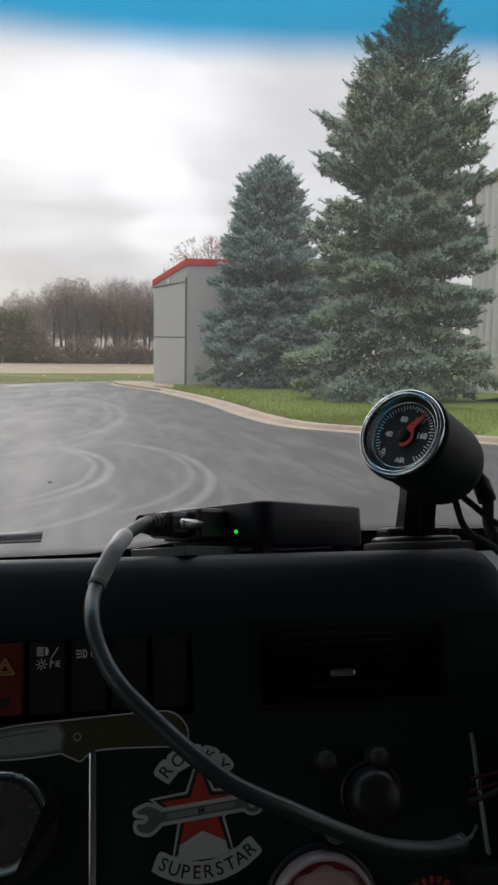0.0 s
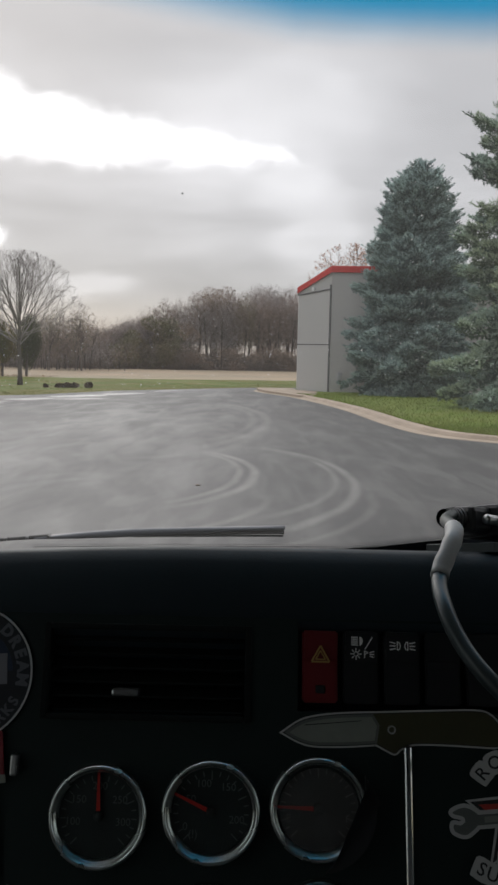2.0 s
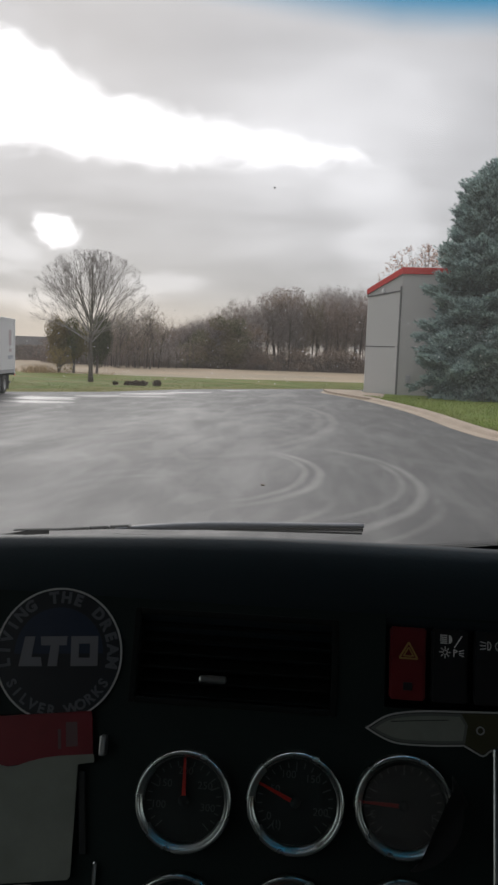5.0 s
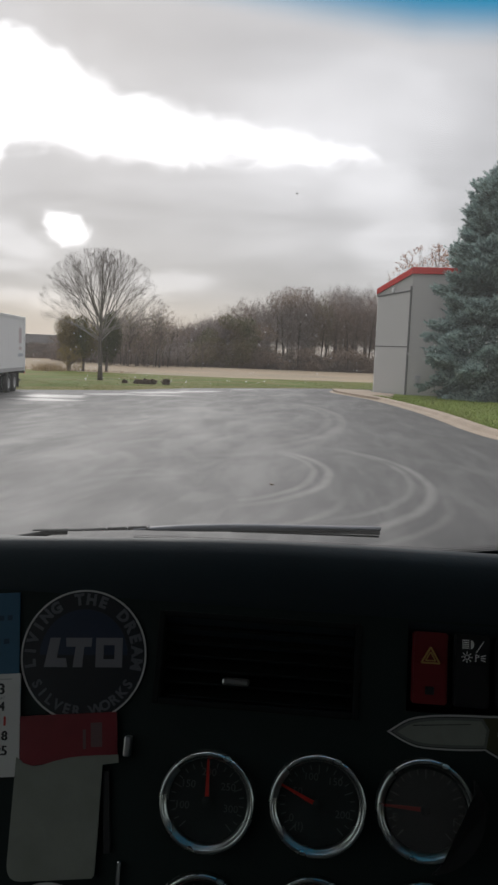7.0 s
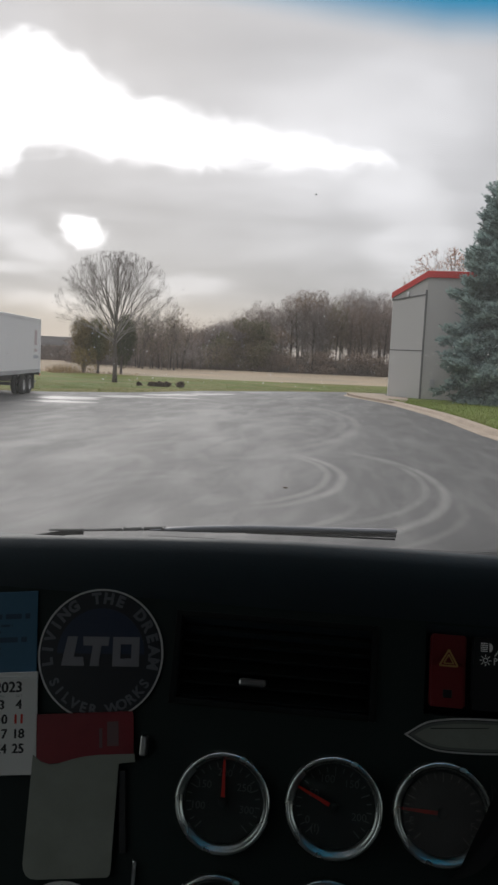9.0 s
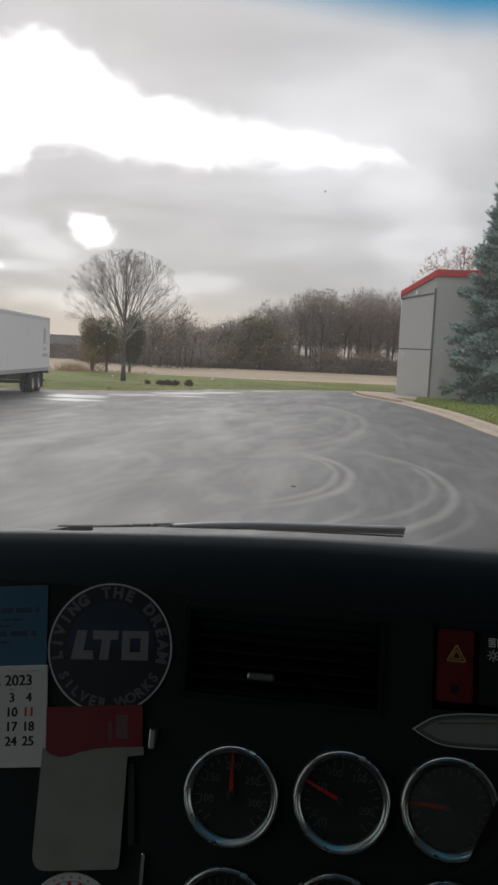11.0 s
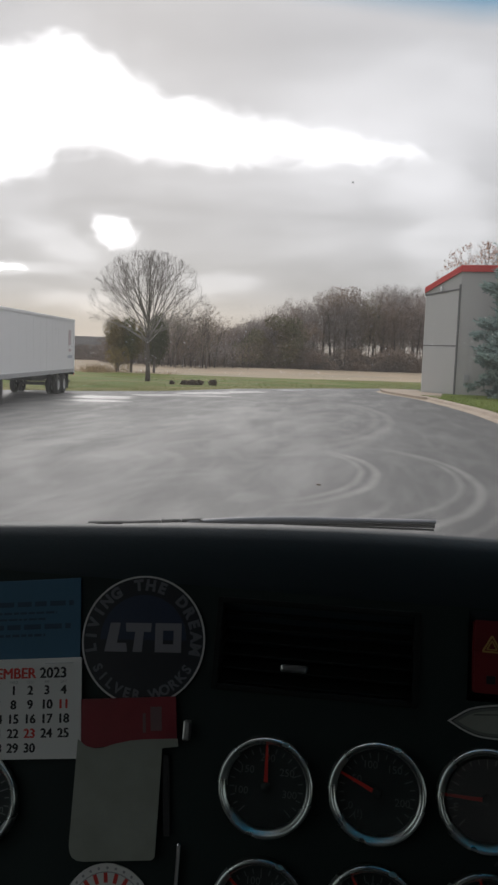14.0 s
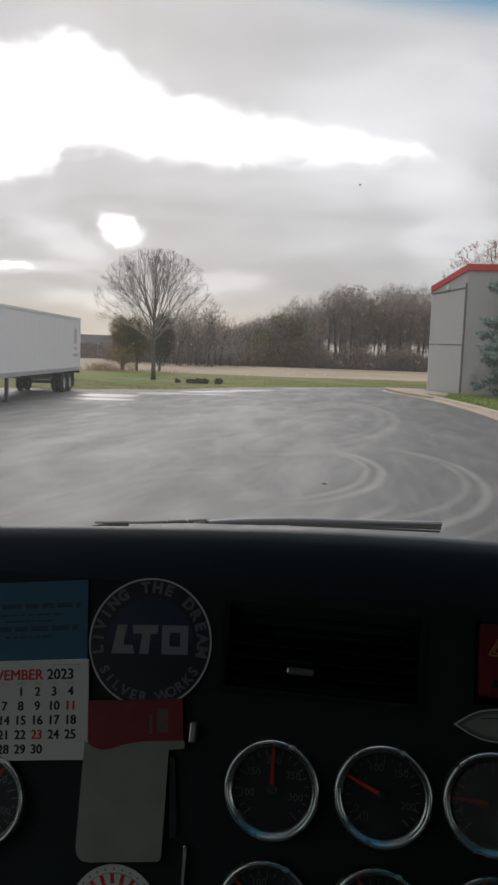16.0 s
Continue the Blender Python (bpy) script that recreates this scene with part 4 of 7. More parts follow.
def bare_tree(x, y, top, fork, wide, label, seed, twig=0.0034, leaf=None, name="bare_tree", full=1.0):
    """A leafless vase-shaped tree: leaders fan out from a low fork and divide into fine twigs that fill a rounded crown."""
    ob = thing(name, pose(x, y, -0.03), label, "tree")
    g = random.Random(seed)
    trunk, limbs, twigs = bmesh.new(), bmesh.new(), []
    mid, tall = fork + (top - fork) * 0.40, (top - fork) * 0.60

    def room(q, d):
        """How far one can go from q along d before leaving the crown."""
        k = Vector((1 / wide, 1 / wide, 1 / (tall if q.z + d.z > mid else tall * 0.85)))
        a = Vector((q.x * k.x, q.y * k.y, (q.z - mid) * k.z))
        b = Vector((d.x * k.x, d.y * k.y, d.z * k.z))
        bb, ab, aa = b.dot(b), a.dot(b), a.dot(a)
        under = ab * ab - bb * (aa - 1)
        return max(0.0, (-ab + math.sqrt(under)) / bb) if under > 0 else 0.0
    stem = [Vector((0, 0, 0))]
    for i in range(9):
        stem.append(stem[-1] + Vector((g.gauss(0, 0.05), g.gauss(0, 0.05), top * 0.94 / 9)))
    tube(trunk, stem, [0.23, 0.165, 0.15, 0.125, 0.10, 0.075, 0.055, 0.038, 0.025, 0.012], 10)

    def bough(q, d, length, rad, level, lift):
        steps = (7, 5, 4, 3, 3)[level]
        pts = [q.copy()]
        for i in range(steps):
            d = (d + Vector((g.gauss(0, 0.08), g.gauss(0, 0.08), g.gauss(lift, 0.04)))).normalized()
            q = q + d * length / steps
            pts.append(q.copy())
        rads = [rad * (1 - 0.82 * i / steps) for i in range(steps + 1)]
        if level < 2:
            tube(limbs, pts, rads, 5)
        else:
            for i, (a, b) in enumerate(zip(pts, pts[1:])):
                twigs.append((a, b, max(twig, rads[i])))
        if level >= 4:
            return
        kids = max(1, int(round((6, 5, 4, 3)[level] * full)))
        for k in range(kids):
            f = 0.22 + 0.76 * (k + g.random()) / kids
            i = min(steps - 1, int(f * steps))
            base = pts[i].lerp(pts[i + 1], f * steps - i)
            ahead = (pts[i + 1] - pts[i]).normalized()
            side = ahead.orthogonal().normalized()
            side.rotate(Matrix.Rotation(g.uniform(0, 6.283), 3, ahead))
            nd = (ahead + side * g.uniform(0.40, 0.80) + Vector((0, 0, 0.12))).normalized()
            ln = min(length * g.uniform(0.42, 0.62) * (1.2 - 0.45 * f), room(base, nd) * g.uniform(0.75, 1.2))
            if ln > 0.12:
                bough(base, nd, ln, max(twig, rads[i] * 0.55), level + 1, 0.035)
    # strong leaders from the fork, steep ones inside, flatter ones outside, then side limbs of the stem
    for rank, (count, slope, rad) in enumerate(((5, 2.4, 0.070), (8, 1.10, 0.065), (9, 0.50, 0.045))):
        for i in range(count):
            az = rank * 0.4 + i * 2 * math.pi / count + g.gauss(0, 0.12)
            d = Vector((math.cos(az), math.sin(az), slope * g.uniform(0.8, 1.25))).normalized()
            base = stem[0].lerp(stem[-1], min(1.0, (fork + (0.9 * (2 - rank) + 0.9) * g.random()) / (top * 0.94)))
            bough(base, d, room(base, d) * g.uniform(0.84, 1.04), rad * g.uniform(0.7, 1.1), 0, 0.02)
    for i in range(12):
        zz = fork + (top - fork) * (0.15 + 0.7 * i / 11)
        base = stem[0].lerp(stem[-1], min(1, zz / (top * 0.94)))
        az = i * 2.4 + g.gauss(0, 0.25)
        d = Vector((math.cos(az), math.sin(az), 0.9 + 0.8 * i / 11)).normalized()
        bough(base, d, room(base, d) * g.uniform(0.75, 0.98), 0.035, 1, 0.03)
    part("trunk", trunk, BARK, ob, smooth=True)
    part("limbs", limbs, TWIG, ob, smooth=True)
    arr = np.array([[(*a,), (*b,)] for a, b, _ in twigs])
    w = np.array([q[2] for q in twigs])
    d = arr[:, 1] - arr[:, 0]
    d /= np.linalg.norm(d, axis=1)[:, None]
    a, b = frames_from(d)
    out = []
    for side in (a, b):
        e = side * w[:, None]
        out.append(np.stack([arr[:, 0] - e, arr[:, 0] + e, arr[:, 1] + e * 0.6, arr[:, 1] - e * 0.6], 1))
    part("twigs", quads("twigs", np.concatenate(out), TWIG), None, ob)
    if leaf:
        q = np.random.default_rng(seed)
        ends = arr[:, 1][q.uniform(0, 1, len(arr)) < 0.22]
        ends = np.repeat(ends, 3, 0) + q.normal(0, 0.07, (3 * len(ends), 3))
        d = q.normal(0, 1, ends.shape)
        d /= np.linalg.norm(d, axis=1)[:, None]
        part("crown", quads("crown", needle_blades(ends, d, 0.12 * q.uniform(0.6, 1.4, len(ends)), 0.045, q), leaf), None, ob, "russet leaves")
    return ob


bare_tree(-18.25, 63.6, 10.5, 3.0, 5.0, "leafless grey broad-crowned tree on the verge", 7)


def leaf_cloud(centre, radii, count, size, g, lift=0.2):
    """Small leaf blades scattered through a rounded, uneven crown."""
    d = g.normal(0, 1, (count, 3))
    d /= np.linalg.norm(d, axis=1)[:, None]
    rad = g.uniform(0.25, 1, count) ** 0.5
    lump = np.array([noise.noise(Vector((*(v * 2.1),)) + Vector(centre)) for v in d])
    p = d * (rad * (1 + 0.35 * lump))[:, None] * np.array(radii) + np.array(centre)
    n = g.normal(0, 1, (count, 3)) + np.array([0, 0, lift])
    n /= np.linalg.norm(n, axis=1)[:, None]
    return needle_blades(p, n, size * g.uniform(0.6, 1.4, count), size * 0.4, g)


def leafy_tree(x, y, h, radii, material, label, seed, count=3500, size=0.28, name="leafy_tree"):
    ob = thing(name, pose(x, y, -0.03), label, "tree")
    g = np.random.default_rng(seed)
    bm = bmesh.new()
    tube(bm, [Vector((0, 0, 0)), Vector((0.1, 0, h * 0.4)), Vector((0, 0.1, h * 0.8))], [0.16, 0.11, 0.03], 7)
    for k in range(9):
        az = k * 2.4
        zb = h * (0.25 + 0.05 * k)
        tube(bm, [Vector((0.05, 0, zb)), Vector((math.cos(az) * radii[0] * 0.5, math.sin(az) * radii[1] * 0.5, zb + h * 0.12)), Vector((math.cos(az) * radii[0] * 0.85, math.sin(az) * radii[1] * 0.85, zb + h * 0.3))], [0.06, 0.04, 0.012], 5)
    part("trunk", bm, BARK, ob)
    out = []
    for k in range(6):
        c = (g.normal(0, radii[0] * 0.4), g.normal(0, radii[1] * 0.4), h - radii[2] + g.normal(0, radii[2] * 0.42))
        out.append(leaf_cloud(c, tuple(q * 0.62 for q in radii), count // 6, size, g))
    part("crown", quads("crown", np.concatenate(out), material), None, ob)


leafy_tree(-28.5, 86.5, 6.4, (1.9, 1.7, 2.7), OLIVE_BROWN, "olive-brown half-bare tree at the field's edge", 31, 13000, 0.11)
leafy_tree(-26.6, 86, 6.0, (1.5, 1.5, 2.7), OLIVE, "dull olive tree at the field's edge", 36, 13000, 0.11)
leafy_tree(-27.6, 84.3, 2.7, (1.15, 0.9, 1.35), STRAW_LEAF, "low yellowish-brown bush at the field's edge", 35, 5000, 0.08)
leafy_tree(-24.3, 87, 6.2, (1.6, 1.5, 2.9), OLIVE_DARK, "dark olive evergreen at the field's edge", 32, 16000, 0.11)
bare_tree(8.9, 72.5, 12.7, 5.0, 5.0, "russet-leaved tree behind the grey shed", 34, leaf=RUSSET, name="leafy_tree", full=0.6)


def shrub(x, y, w, h, seed):
    ob = thing("shrub", pose(x, y, -0.02), "low dark rounded shrub in the grass verge", "shrub", group="shrubs on the verge")
    g = np.random.default_rng(seed)
    part("crown", quads("crown", leaf_cloud((0, 0, h * 0.48), (w, w * 0.7, h * 0.5), 420, 0.14, g), SHRUB), None, ob)
    bm = bmesh.new()
    for k in range(5):
        tube(bm, [Vector((0, 0, 0)), Vector((w * 0.5 * math.cos(k * 1.3), w * 0.4 * math.sin(k * 1.3), h * 0.7))], [0.03, 0.01], 5)
    part("stems", bm, BARK, ob)


for i, (x, y, w, h) in enumerate([(-14.3, 59.8, 0.20, 0.28), (-13.75, 60.0, 0.34, 0.36), (-13.2, 60.1, 0.30, 0.34), (-12.2, 60.4, 0.30, 0.42), (-15.2, 59.6, 0.12, 0.22)]):
    shrub(x, y, w, h, 50 + i)


def woodland():
    """The belt of leafless trees behind the field."""
    ob = thing("woodland", pose(0, 0, 0), "dense belt of leafless brown-grey trees behind the field", "woods", kind="stuff")
    g = np.random.default_rng(77)
    trunks, twigs, brush, olive, russet = bmesh.new(), [], [], [], []

    def tree(x, y, h, wide, full, reach_=0.39):
        z0 = -0.1
        lean = g.normal(0, 0.07, 2)
        tube(trunks, [Vector((x, y, z0)), Vector((x + lean[0] * h * 0.5, y + lean[1] * h * 0.5, h * 0.5)), Vector((x + lean[0] * h, y + lean[1] * h, h * 0.78))], [0.15 * h / 14, 0.10 * h / 14, 0.02], 4)
        k = 11
        for i in range(k):
            f = 0.30 + 0.44 * i / k
            az = g.uniform(0, 6.28)
            L = wide * (1.15 - f) * g.uniform(0.8, 1.3)
            a = Vector((x + lean[0] * h * f, y + lean[1] * h * f, h * f))
            b = a + Vector((math.cos(az) * L, math.sin(az) * L, L * g.uniform(0.7, 1.4)))
            tube(trunks, [a, a.lerp(b, 0.5) + Vector((0, 0, -0.1)), b], [0.05, 0.035, 0.012], 3)
        n = int(full)
        d = g.normal(0, 1, (n, 3))
        d /= np.linalg.norm(d, axis=1)[:, None]
        rad = g.uniform(0.1, 1, n) ** 0.5 * (1 + 0.18 * np.sin(7 * d[:, 0] + x) * np.cos(6 * d[:, 2] + y))
        p = d * rad[:, None] * np.array([wide, wide, h * reach_]) + np.array([x, y, h * (0.98 - reach_)])
        up = d * 0.9 + np.array([0, 0, 0.30]) + g.normal(0, 0.50, (n, 3))
        up /= np.linalg.norm(up, axis=1)[:, None]
        tint = g.uniform()
        (olive if tint < 0.14 and x < 0 else russet if tint > 0.88 else twigs).append(needle_blades(p, up, g.uniform(0.3, 0.9, n), 0.023, g, True))
    # tall wood ahead, its front edge running off to the far right, lower to the left
    for i in range(230):
        u = g.uniform(0, 1)
        x = -28 + 70 * u ** 0.9
        y = 143 + (x + 24) * 0.30 + abs(g.normal(0, 8))
        far = (y - 2) / 148
        h = float(np.interp(x / far, (-30, -26, -20, -17, -12, -6, 6), (5.5, 8.2, 10.2, 12.8, 14.3, 15.2, 15.4))) * far * (1 + 0.05 * math.sin(x * 0.9) * math.cos(x * 0.37)) * g.uniform(0.80, 1.02)
        tree(x, y, h, 2.9 * g.uniform(0.8, 1.3), 1700, 0.34 if x > -5 and i % 2 else 0.38)
    for i in range(75):
        x = g.uniform(-47, -22)
        y = 168 + g.uniform(0, 25) + (x + 22) * 0.25
        dip = 0.72 if x > -38 else 0.6
        h = 10.6 * dip * g.uniform(0.75, 1.15)
        tree(x, y, h, 2.4 * g.uniform(0.8, 1.3), 800)
    for i in range(26):
        x = g.uniform(-35, -24.2)
        tree(x, 118 + g.uniform(0, 14), g.uniform(7.6, 9.8), 2.2, 480)
    for i in range(40):
        x = g.uniform(-44, -19)
        tree(x, 122 + g.uniform(0, 16), g.uniform(3.6, 6.0), 1.9, 260)
    n = 60000
    x = g.uniform(-26, 44, n)
    y = 140 + (x + 24) * 0.30 + g.uniform(-1, 12, n)
    z = g.uniform(0, 1, n) ** 1.4 * (3.9 + 1.6 * np.sin(x * 0.55) * np.sin(x * 0.21 + 1) - 0.9 * np.clip((x + 4) / 3, 0, 1))
    d = g.normal(0, 0.8, (n, 3)) + np.array([0, 0, 0.7])
    d /= np.linalg.norm(d, axis=1)[:, None]
    brush.append(needle_blades(np.stack([x, y, z], 1), d, g.uniform(0.4, 1.1, n), 0.036, g, True))
    n = 26000
    x = g.uniform(-92, -20, n)
    y = 163 + (x + 22) * 0.25 + g.uniform(-1, 10, n)
    z = g.uniform(0, 1, n) ** 1.6 * 3.0
    d = g.normal(0, 0.8, (n, 3)) + np.array([0, 0, 0.7])
    d /= np.linalg.norm(d, axis=1)[:, None]
    brush.append(needle_blades(np.stack([x, y, z], 1), d, g.uniform(0.4, 1.0, n), 0.036, g, True))
    n = 26000
    x = g.uniform(-48, -24, n)
    y = 136 + g.uniform(-1, 10, n)
    z = g.uniform(0, 1, n) ** 1.3 * (3.2 + 0.9 * np.sin(x * 0.9))
    d = g.normal(0, 0.8, (n, 3)) + np.array([0, 0, 0.7])
    d /= np.linalg.norm(d, axis=1)[:, None]
    brush.append(needle_blades(np.stack([x, y, z], 1), d, g.uniform(0.4, 1.0, n), 0.036, g, True))
    # leaves still held: a green thicket at the near corner, brown crowns and rusty undergrowth along the front
    for i in range(34):
        x = g.uniform(-25, -13)
        z = g.uniform(0.5, 8.5) * min(1.0, (x + 27) / 9)
        olive.append(leaf_cloud((x, 139.5 + (x + 24) * 0.3 + g.uniform(0, 3), z), (1.7, 1.4, 1.5), 900, 0.20, g))
    for i in range(46):
        x = g.uniform(-17, 16)
        russet.append(leaf_cloud((x, 139.5 + (x + 24) * 0.3 + g.uniform(0, 3), g.uniform(0.3, 3.4)), (1.8, 1.4, 1.2), 420, 0.19, g))
    for x, y, z in ((-7.6, 147, 13.6), (-5.0, 148, 13.8), (-6.4, 147, 12.2), (-9.4, 147, 12.8), (-28, 140, 6.0), (-26.3, 139, 5.0), (-30.5, 141, 5.6), (-12, 143, 7.0), (-11, 143.5, 6.0)):
        russet.append(leaf_cloud((x, y, z), (2.2, 1.9, 1.3), 420, 0.18, g))
    part("trunks", trunks, FAR_BARK, ob)
    part("olive_leaves", quads("olive_leaves", np.concatenate([q if q.shape[1] == 4 else q[:, (0, 1, 2, 2)] for q in olive]), FAR_OLIVE), None, ob)
    part("russet_leaves", quads("russet_leaves", np.concatenate([q if q.shape[1] == 4 else q[:, (0, 1, 2, 2)] for q in russet]), FAR_RUSSET), None, ob)
    part("twigs", quads("twigs", np.concatenate(twigs), FAR_TWIG), None, ob)
    part("underbrush", quads("underbrush", np.concatenate(brush), FAR_BRUSH), None, ob)


woodland()
g = np.random.default_rng(8)
pts = np.concatenate([np.stack([g.normal(-29.2, 0.8, 900), 80 + g.uniform(0, 5, 900), np.full(900, -0.03)], 1), np.stack([g.uniform(-60, -21, 1500), 82 + g.uniform(0, 6, 1500), np.full(1500, -0.03)], 1)])
tall = blades(pts[:900], 0.3, 0.95, 0.016, 0.5)
tagged(part("dry_weeds", quads("dry_weeds", np.concatenate([tall, blades(pts[900:], 0.1, 0.35, 0.015, 0.6)]), STRAW), None, None), "tall straw-coloured dry weeds along the field", "weeds", kind="stuff")


# ---- vehicles ----
def wheel(parent, name, x, y, r, width, facing, rim_mat):
    """A wheel whose axle runs along local y; facing -1 shows its face towards -y."""
    bm = bmesh.new()
    lathe(bm, [(r * 0.58, -width / 2), (r * 0.92, -width / 2), (r, -width * 0.36), (r, width * 0.36), (r * 0.92, width / 2), (r * 0.58, width / 2)], 28, Matrix.Rotation(math.radians(90), 4, "X"), closed=True)
    w = part(name, bm, RUBBER, parent, smooth=True)
    w.matrix_local = pose(x, y, r)
    bm = bmesh.new()
    lathe(bm, [(0, -width * 0.30), (r * 0.14, -width * 0.34), (r * 0.18, -width * 0.22), (r * 0.42, -width * 0.16), (r * 0.56, -width * 0.42), (r * 0.60, -width * 0.44), (r * 0.60, width * 0.2), (0, width * 0.2)], 28, Matrix.Rotation(math.radians(90), 4, "X") if facing > 0 else Matrix.Rotation(math.radians(-90), 4, "X"))
    part("rim", bm, rim_mat, w, smooth=True)


def trailer():
    """A white box trailer; local x runs forward from its tail, y = 0 is the side that shows, its inside at +y."""
    tail, ahead = Vector((-17.36, 45.0, 0)), Vector((2.1, -14.0, 0)).normalized()
    turn = math.degrees(math.atan2(ahead.y, ahead.x))
    ob = thing("box_trailer", pose(tail.x, tail.y, 0, 0, 0, turn), "long white box trailer parked at the yard's edge", "trailer")
    wide, length = -2.6, 16.1          # the other side lies at -y
    part("body", boxes((0.0, length, wide, 0.0, 1.12, 4.10), bevel=0.02), WHITE_PANEL, ob)
    for k in range(1, 14):
        part("panel_seam", boxes((k * 1.22 - 0.012, k * 1.22 + 0.012, 0.0, 0.003, 1.30, 4.0)), WHITE_PANEL, ob)
    part("bottom_rail", boxes((0.0, length, 0.0, 0.03, 1.10, 1.30), bevel=0.008), RAIL_GREY, ob, "dull metal bottom rail")
    part("top_rail", boxes((0.0, length, 0.0, 0.03, 3.98, 4.11), bevel=0.008), WHITE_PANEL, ob)
    for y0, y1 in ((-0.06, 0.045), (wide - 0.02, wide + 0.1)):
        part("rear_post", boxes((-0.05, 0.10, y0, y1, 1.05, 4.12), bevel=0.01), WHITE_PANEL, ob)
    part("tail_sill", boxes((-0.08, 0.12, wide, 0.02, 0.95, 1.13), bevel=0.01), STEEL, ob)
    part("underride_bar", boxes((-0.06, 0.06, wide + 0.2, -0.2, 0.50, 0.60), (-0.04, 0.04, -0.75, -0.65, 0.55, 1.0), (-0.04, 0.04, wide + 0.65, wide + 0.75, 0.55, 1.0), bevel=0.01), STEEL, ob)
    part("tail_lamp", boxes((-0.02, 0.10, 0.02, 0.05, 0.93, 1.02), bevel=0.01), RED_TRIM, ob, "small red tail lamp")
    part("slider_frame", boxes((1.6, 6.6, -0.75, -0.60, 0.78, 1.12), (1.6, 6.6, wide + 0.6, wide + 0.75, 0.78, 1.12), (2.3, 2.5, wide + 0.6, -0.6, 0.78, 1.0), (4.1, 4.3, wide + 0.6, -0.6, 0.78, 1.0), (6.2, 6.4, wide + 0.6, -0.6, 0.78, 1.0), bevel=0.01), STEEL, ob)
    part("mud_flap", boxes((1.15, 1.17, -0.62, -0.03, 0.22, 1.05)), RUBBER, ob)
    for x in (2.05, 3.35):
        for y, f in ((-0.17, 1), (-0.52, 1), (wide + 0.17, -1)):
            wheel(ob, "wheel", x, y, 0.50, 0.27, f, ALLOY)
        part("axle", boxes((x - 0.06, x + 0.06, wide + 0.2, -0.2, 0.44, 0.56)), STEEL, ob)
    for y in (-0.42, wide + 0.42):
        part("landing_leg", boxes((12.1, 12.25, y - 0.07, y + 0.07, 0.08, 1.12), (12.0, 12.35, y - 0.15, y + 0.15, 0.0, 0.08), bevel=0.01), STEEL, ob)
    for i, (x, z, w, h, mt) in enumerate([(1.05, 3.05, 0.62, 0.85, MARK_PINK), (1.0, 2.35, 0.62, 0.17, MARK_PINK), (0.95, 1.98, 1.2, 0.18, MARK_BLUE)]):
        part("marking", boxes((x - w / 2, x + w / 2, 0.004, 0.009, z - h / 2, z + h / 2)), mt, ob, "faded printed marking")


trailer()


def van(x, y, turn):
    """A white panel van; local x forward."""
    ob = thing("panel_van", pose(x, y, 0, 0, 0, turn), "white panel van with dark lower trim", "van")
    prof = [(-2.35, 0.42), (-2.40, 0.75), (-2.38, 1.45), (-2.28, 1.80), (-2.1, 1.86), (0.35, 1.90), (0.75, 1.84), (1.55, 1.22), (2.15, 1.02), (2.36, 0.85), (2.40, 0.45), (2.3, 0.36), (-2.3, 0.36)]
    bm = bmesh.new()
    plate(bm, prof, -0.88, 0.88, Matrix.Rotation(math.radians(90), 4, "X"))
    for v in bm.verts:
        if v.co.z > 1.1:
            v.co.y *= 1 - 0.14 * (v.co.z - 1.1)
    bmesh.ops.bevel(bm, geom=[e for e in bm.edges if abs(abs(e.verts[0].co.y) - abs(e.verts[1].co.y)) < 0.05 and e.verts[0].co.y * e.verts[1].co.y > 0], offset=0.05, segments=2, affect="EDGES")
    part("body", bm, WHITE_PAINT, ob, smooth=False)
    for s in (-1, 1):
        bm = bmesh.new()
        plate(bm, [(0.48, 1.26), (1.42, 1.20), (0.86, 1.68), (0.48, 1.74)], 0, 0.02, Matrix.Translation((0, s * 0.86 + (0.0 if s < 0 else 0.02), 0)) @ Matrix.Rotation(math.radians(90), 4, "X"))
        part("side_window", bm, DARK_GLASS, ob)
        part("sill_trim", boxes((-2.36, 2.3, s * 0.89 - 0.015, s * 0.89 + 0.015, 0.36, 0.55), bevel=0.005), RUBBER, ob)
        for wx in (-1.45, 1.55):
            wheel(ob, "wheel", wx, s * 0.76, 0.33, 0.22, s * -1, STEEL)
        part("head_lamp", boxes((2.08, 2.34, s * 0.70 - 0.12, s * 0.70 + 0.12, 0.80, 0.98), bevel=0.03), ALLOY, ob)
    part("bumper", boxes((2.2, 2.46, -0.86, 0.86, 0.34, 0.62), bevel=0.04), RUBBER, ob)
    part("bumper", boxes((-2.46, -2.3, -0.86, 0.86, 0.34, 0.58), bevel=0.04), RUBBER, ob)
    bm = bmesh.new()
    plate(bm, [(-0.72, 0), (0.72, 0), (0.62, 0.95), (-0.62, 0.95)], 0, 0.015, pose(1.53, 0, 1.25, 90 - 52, 0, -90) @ pose(0, 0, 0, 0, 0, 180) @ pose(0, 0, 0, 0, 0, 180))
    part("windscreen", bm, DARK_GLASS, ob)


van(6.4, 67.9, 27)


# ---- the cab ----
CAB_L, CAB_R, CAB_BACK = -0.58, 1.58, -0.95


def glass_y(x, z):
    return 1.035 - 0.08 * (x - 0.5) ** 2 - 0.57 * (z - 2.34)


def FRIT_Z(x):
    """Top of the black border, higher towards the middle of the truck."""
    return 2.358 + 0.020 * min(1.0, max(0.0, (x - 0.14) / 0.14))


POD_FACE, POD_BACK = (0.3425, 0.640, 2.5322), (0.4075, 0.690, 2.4952)


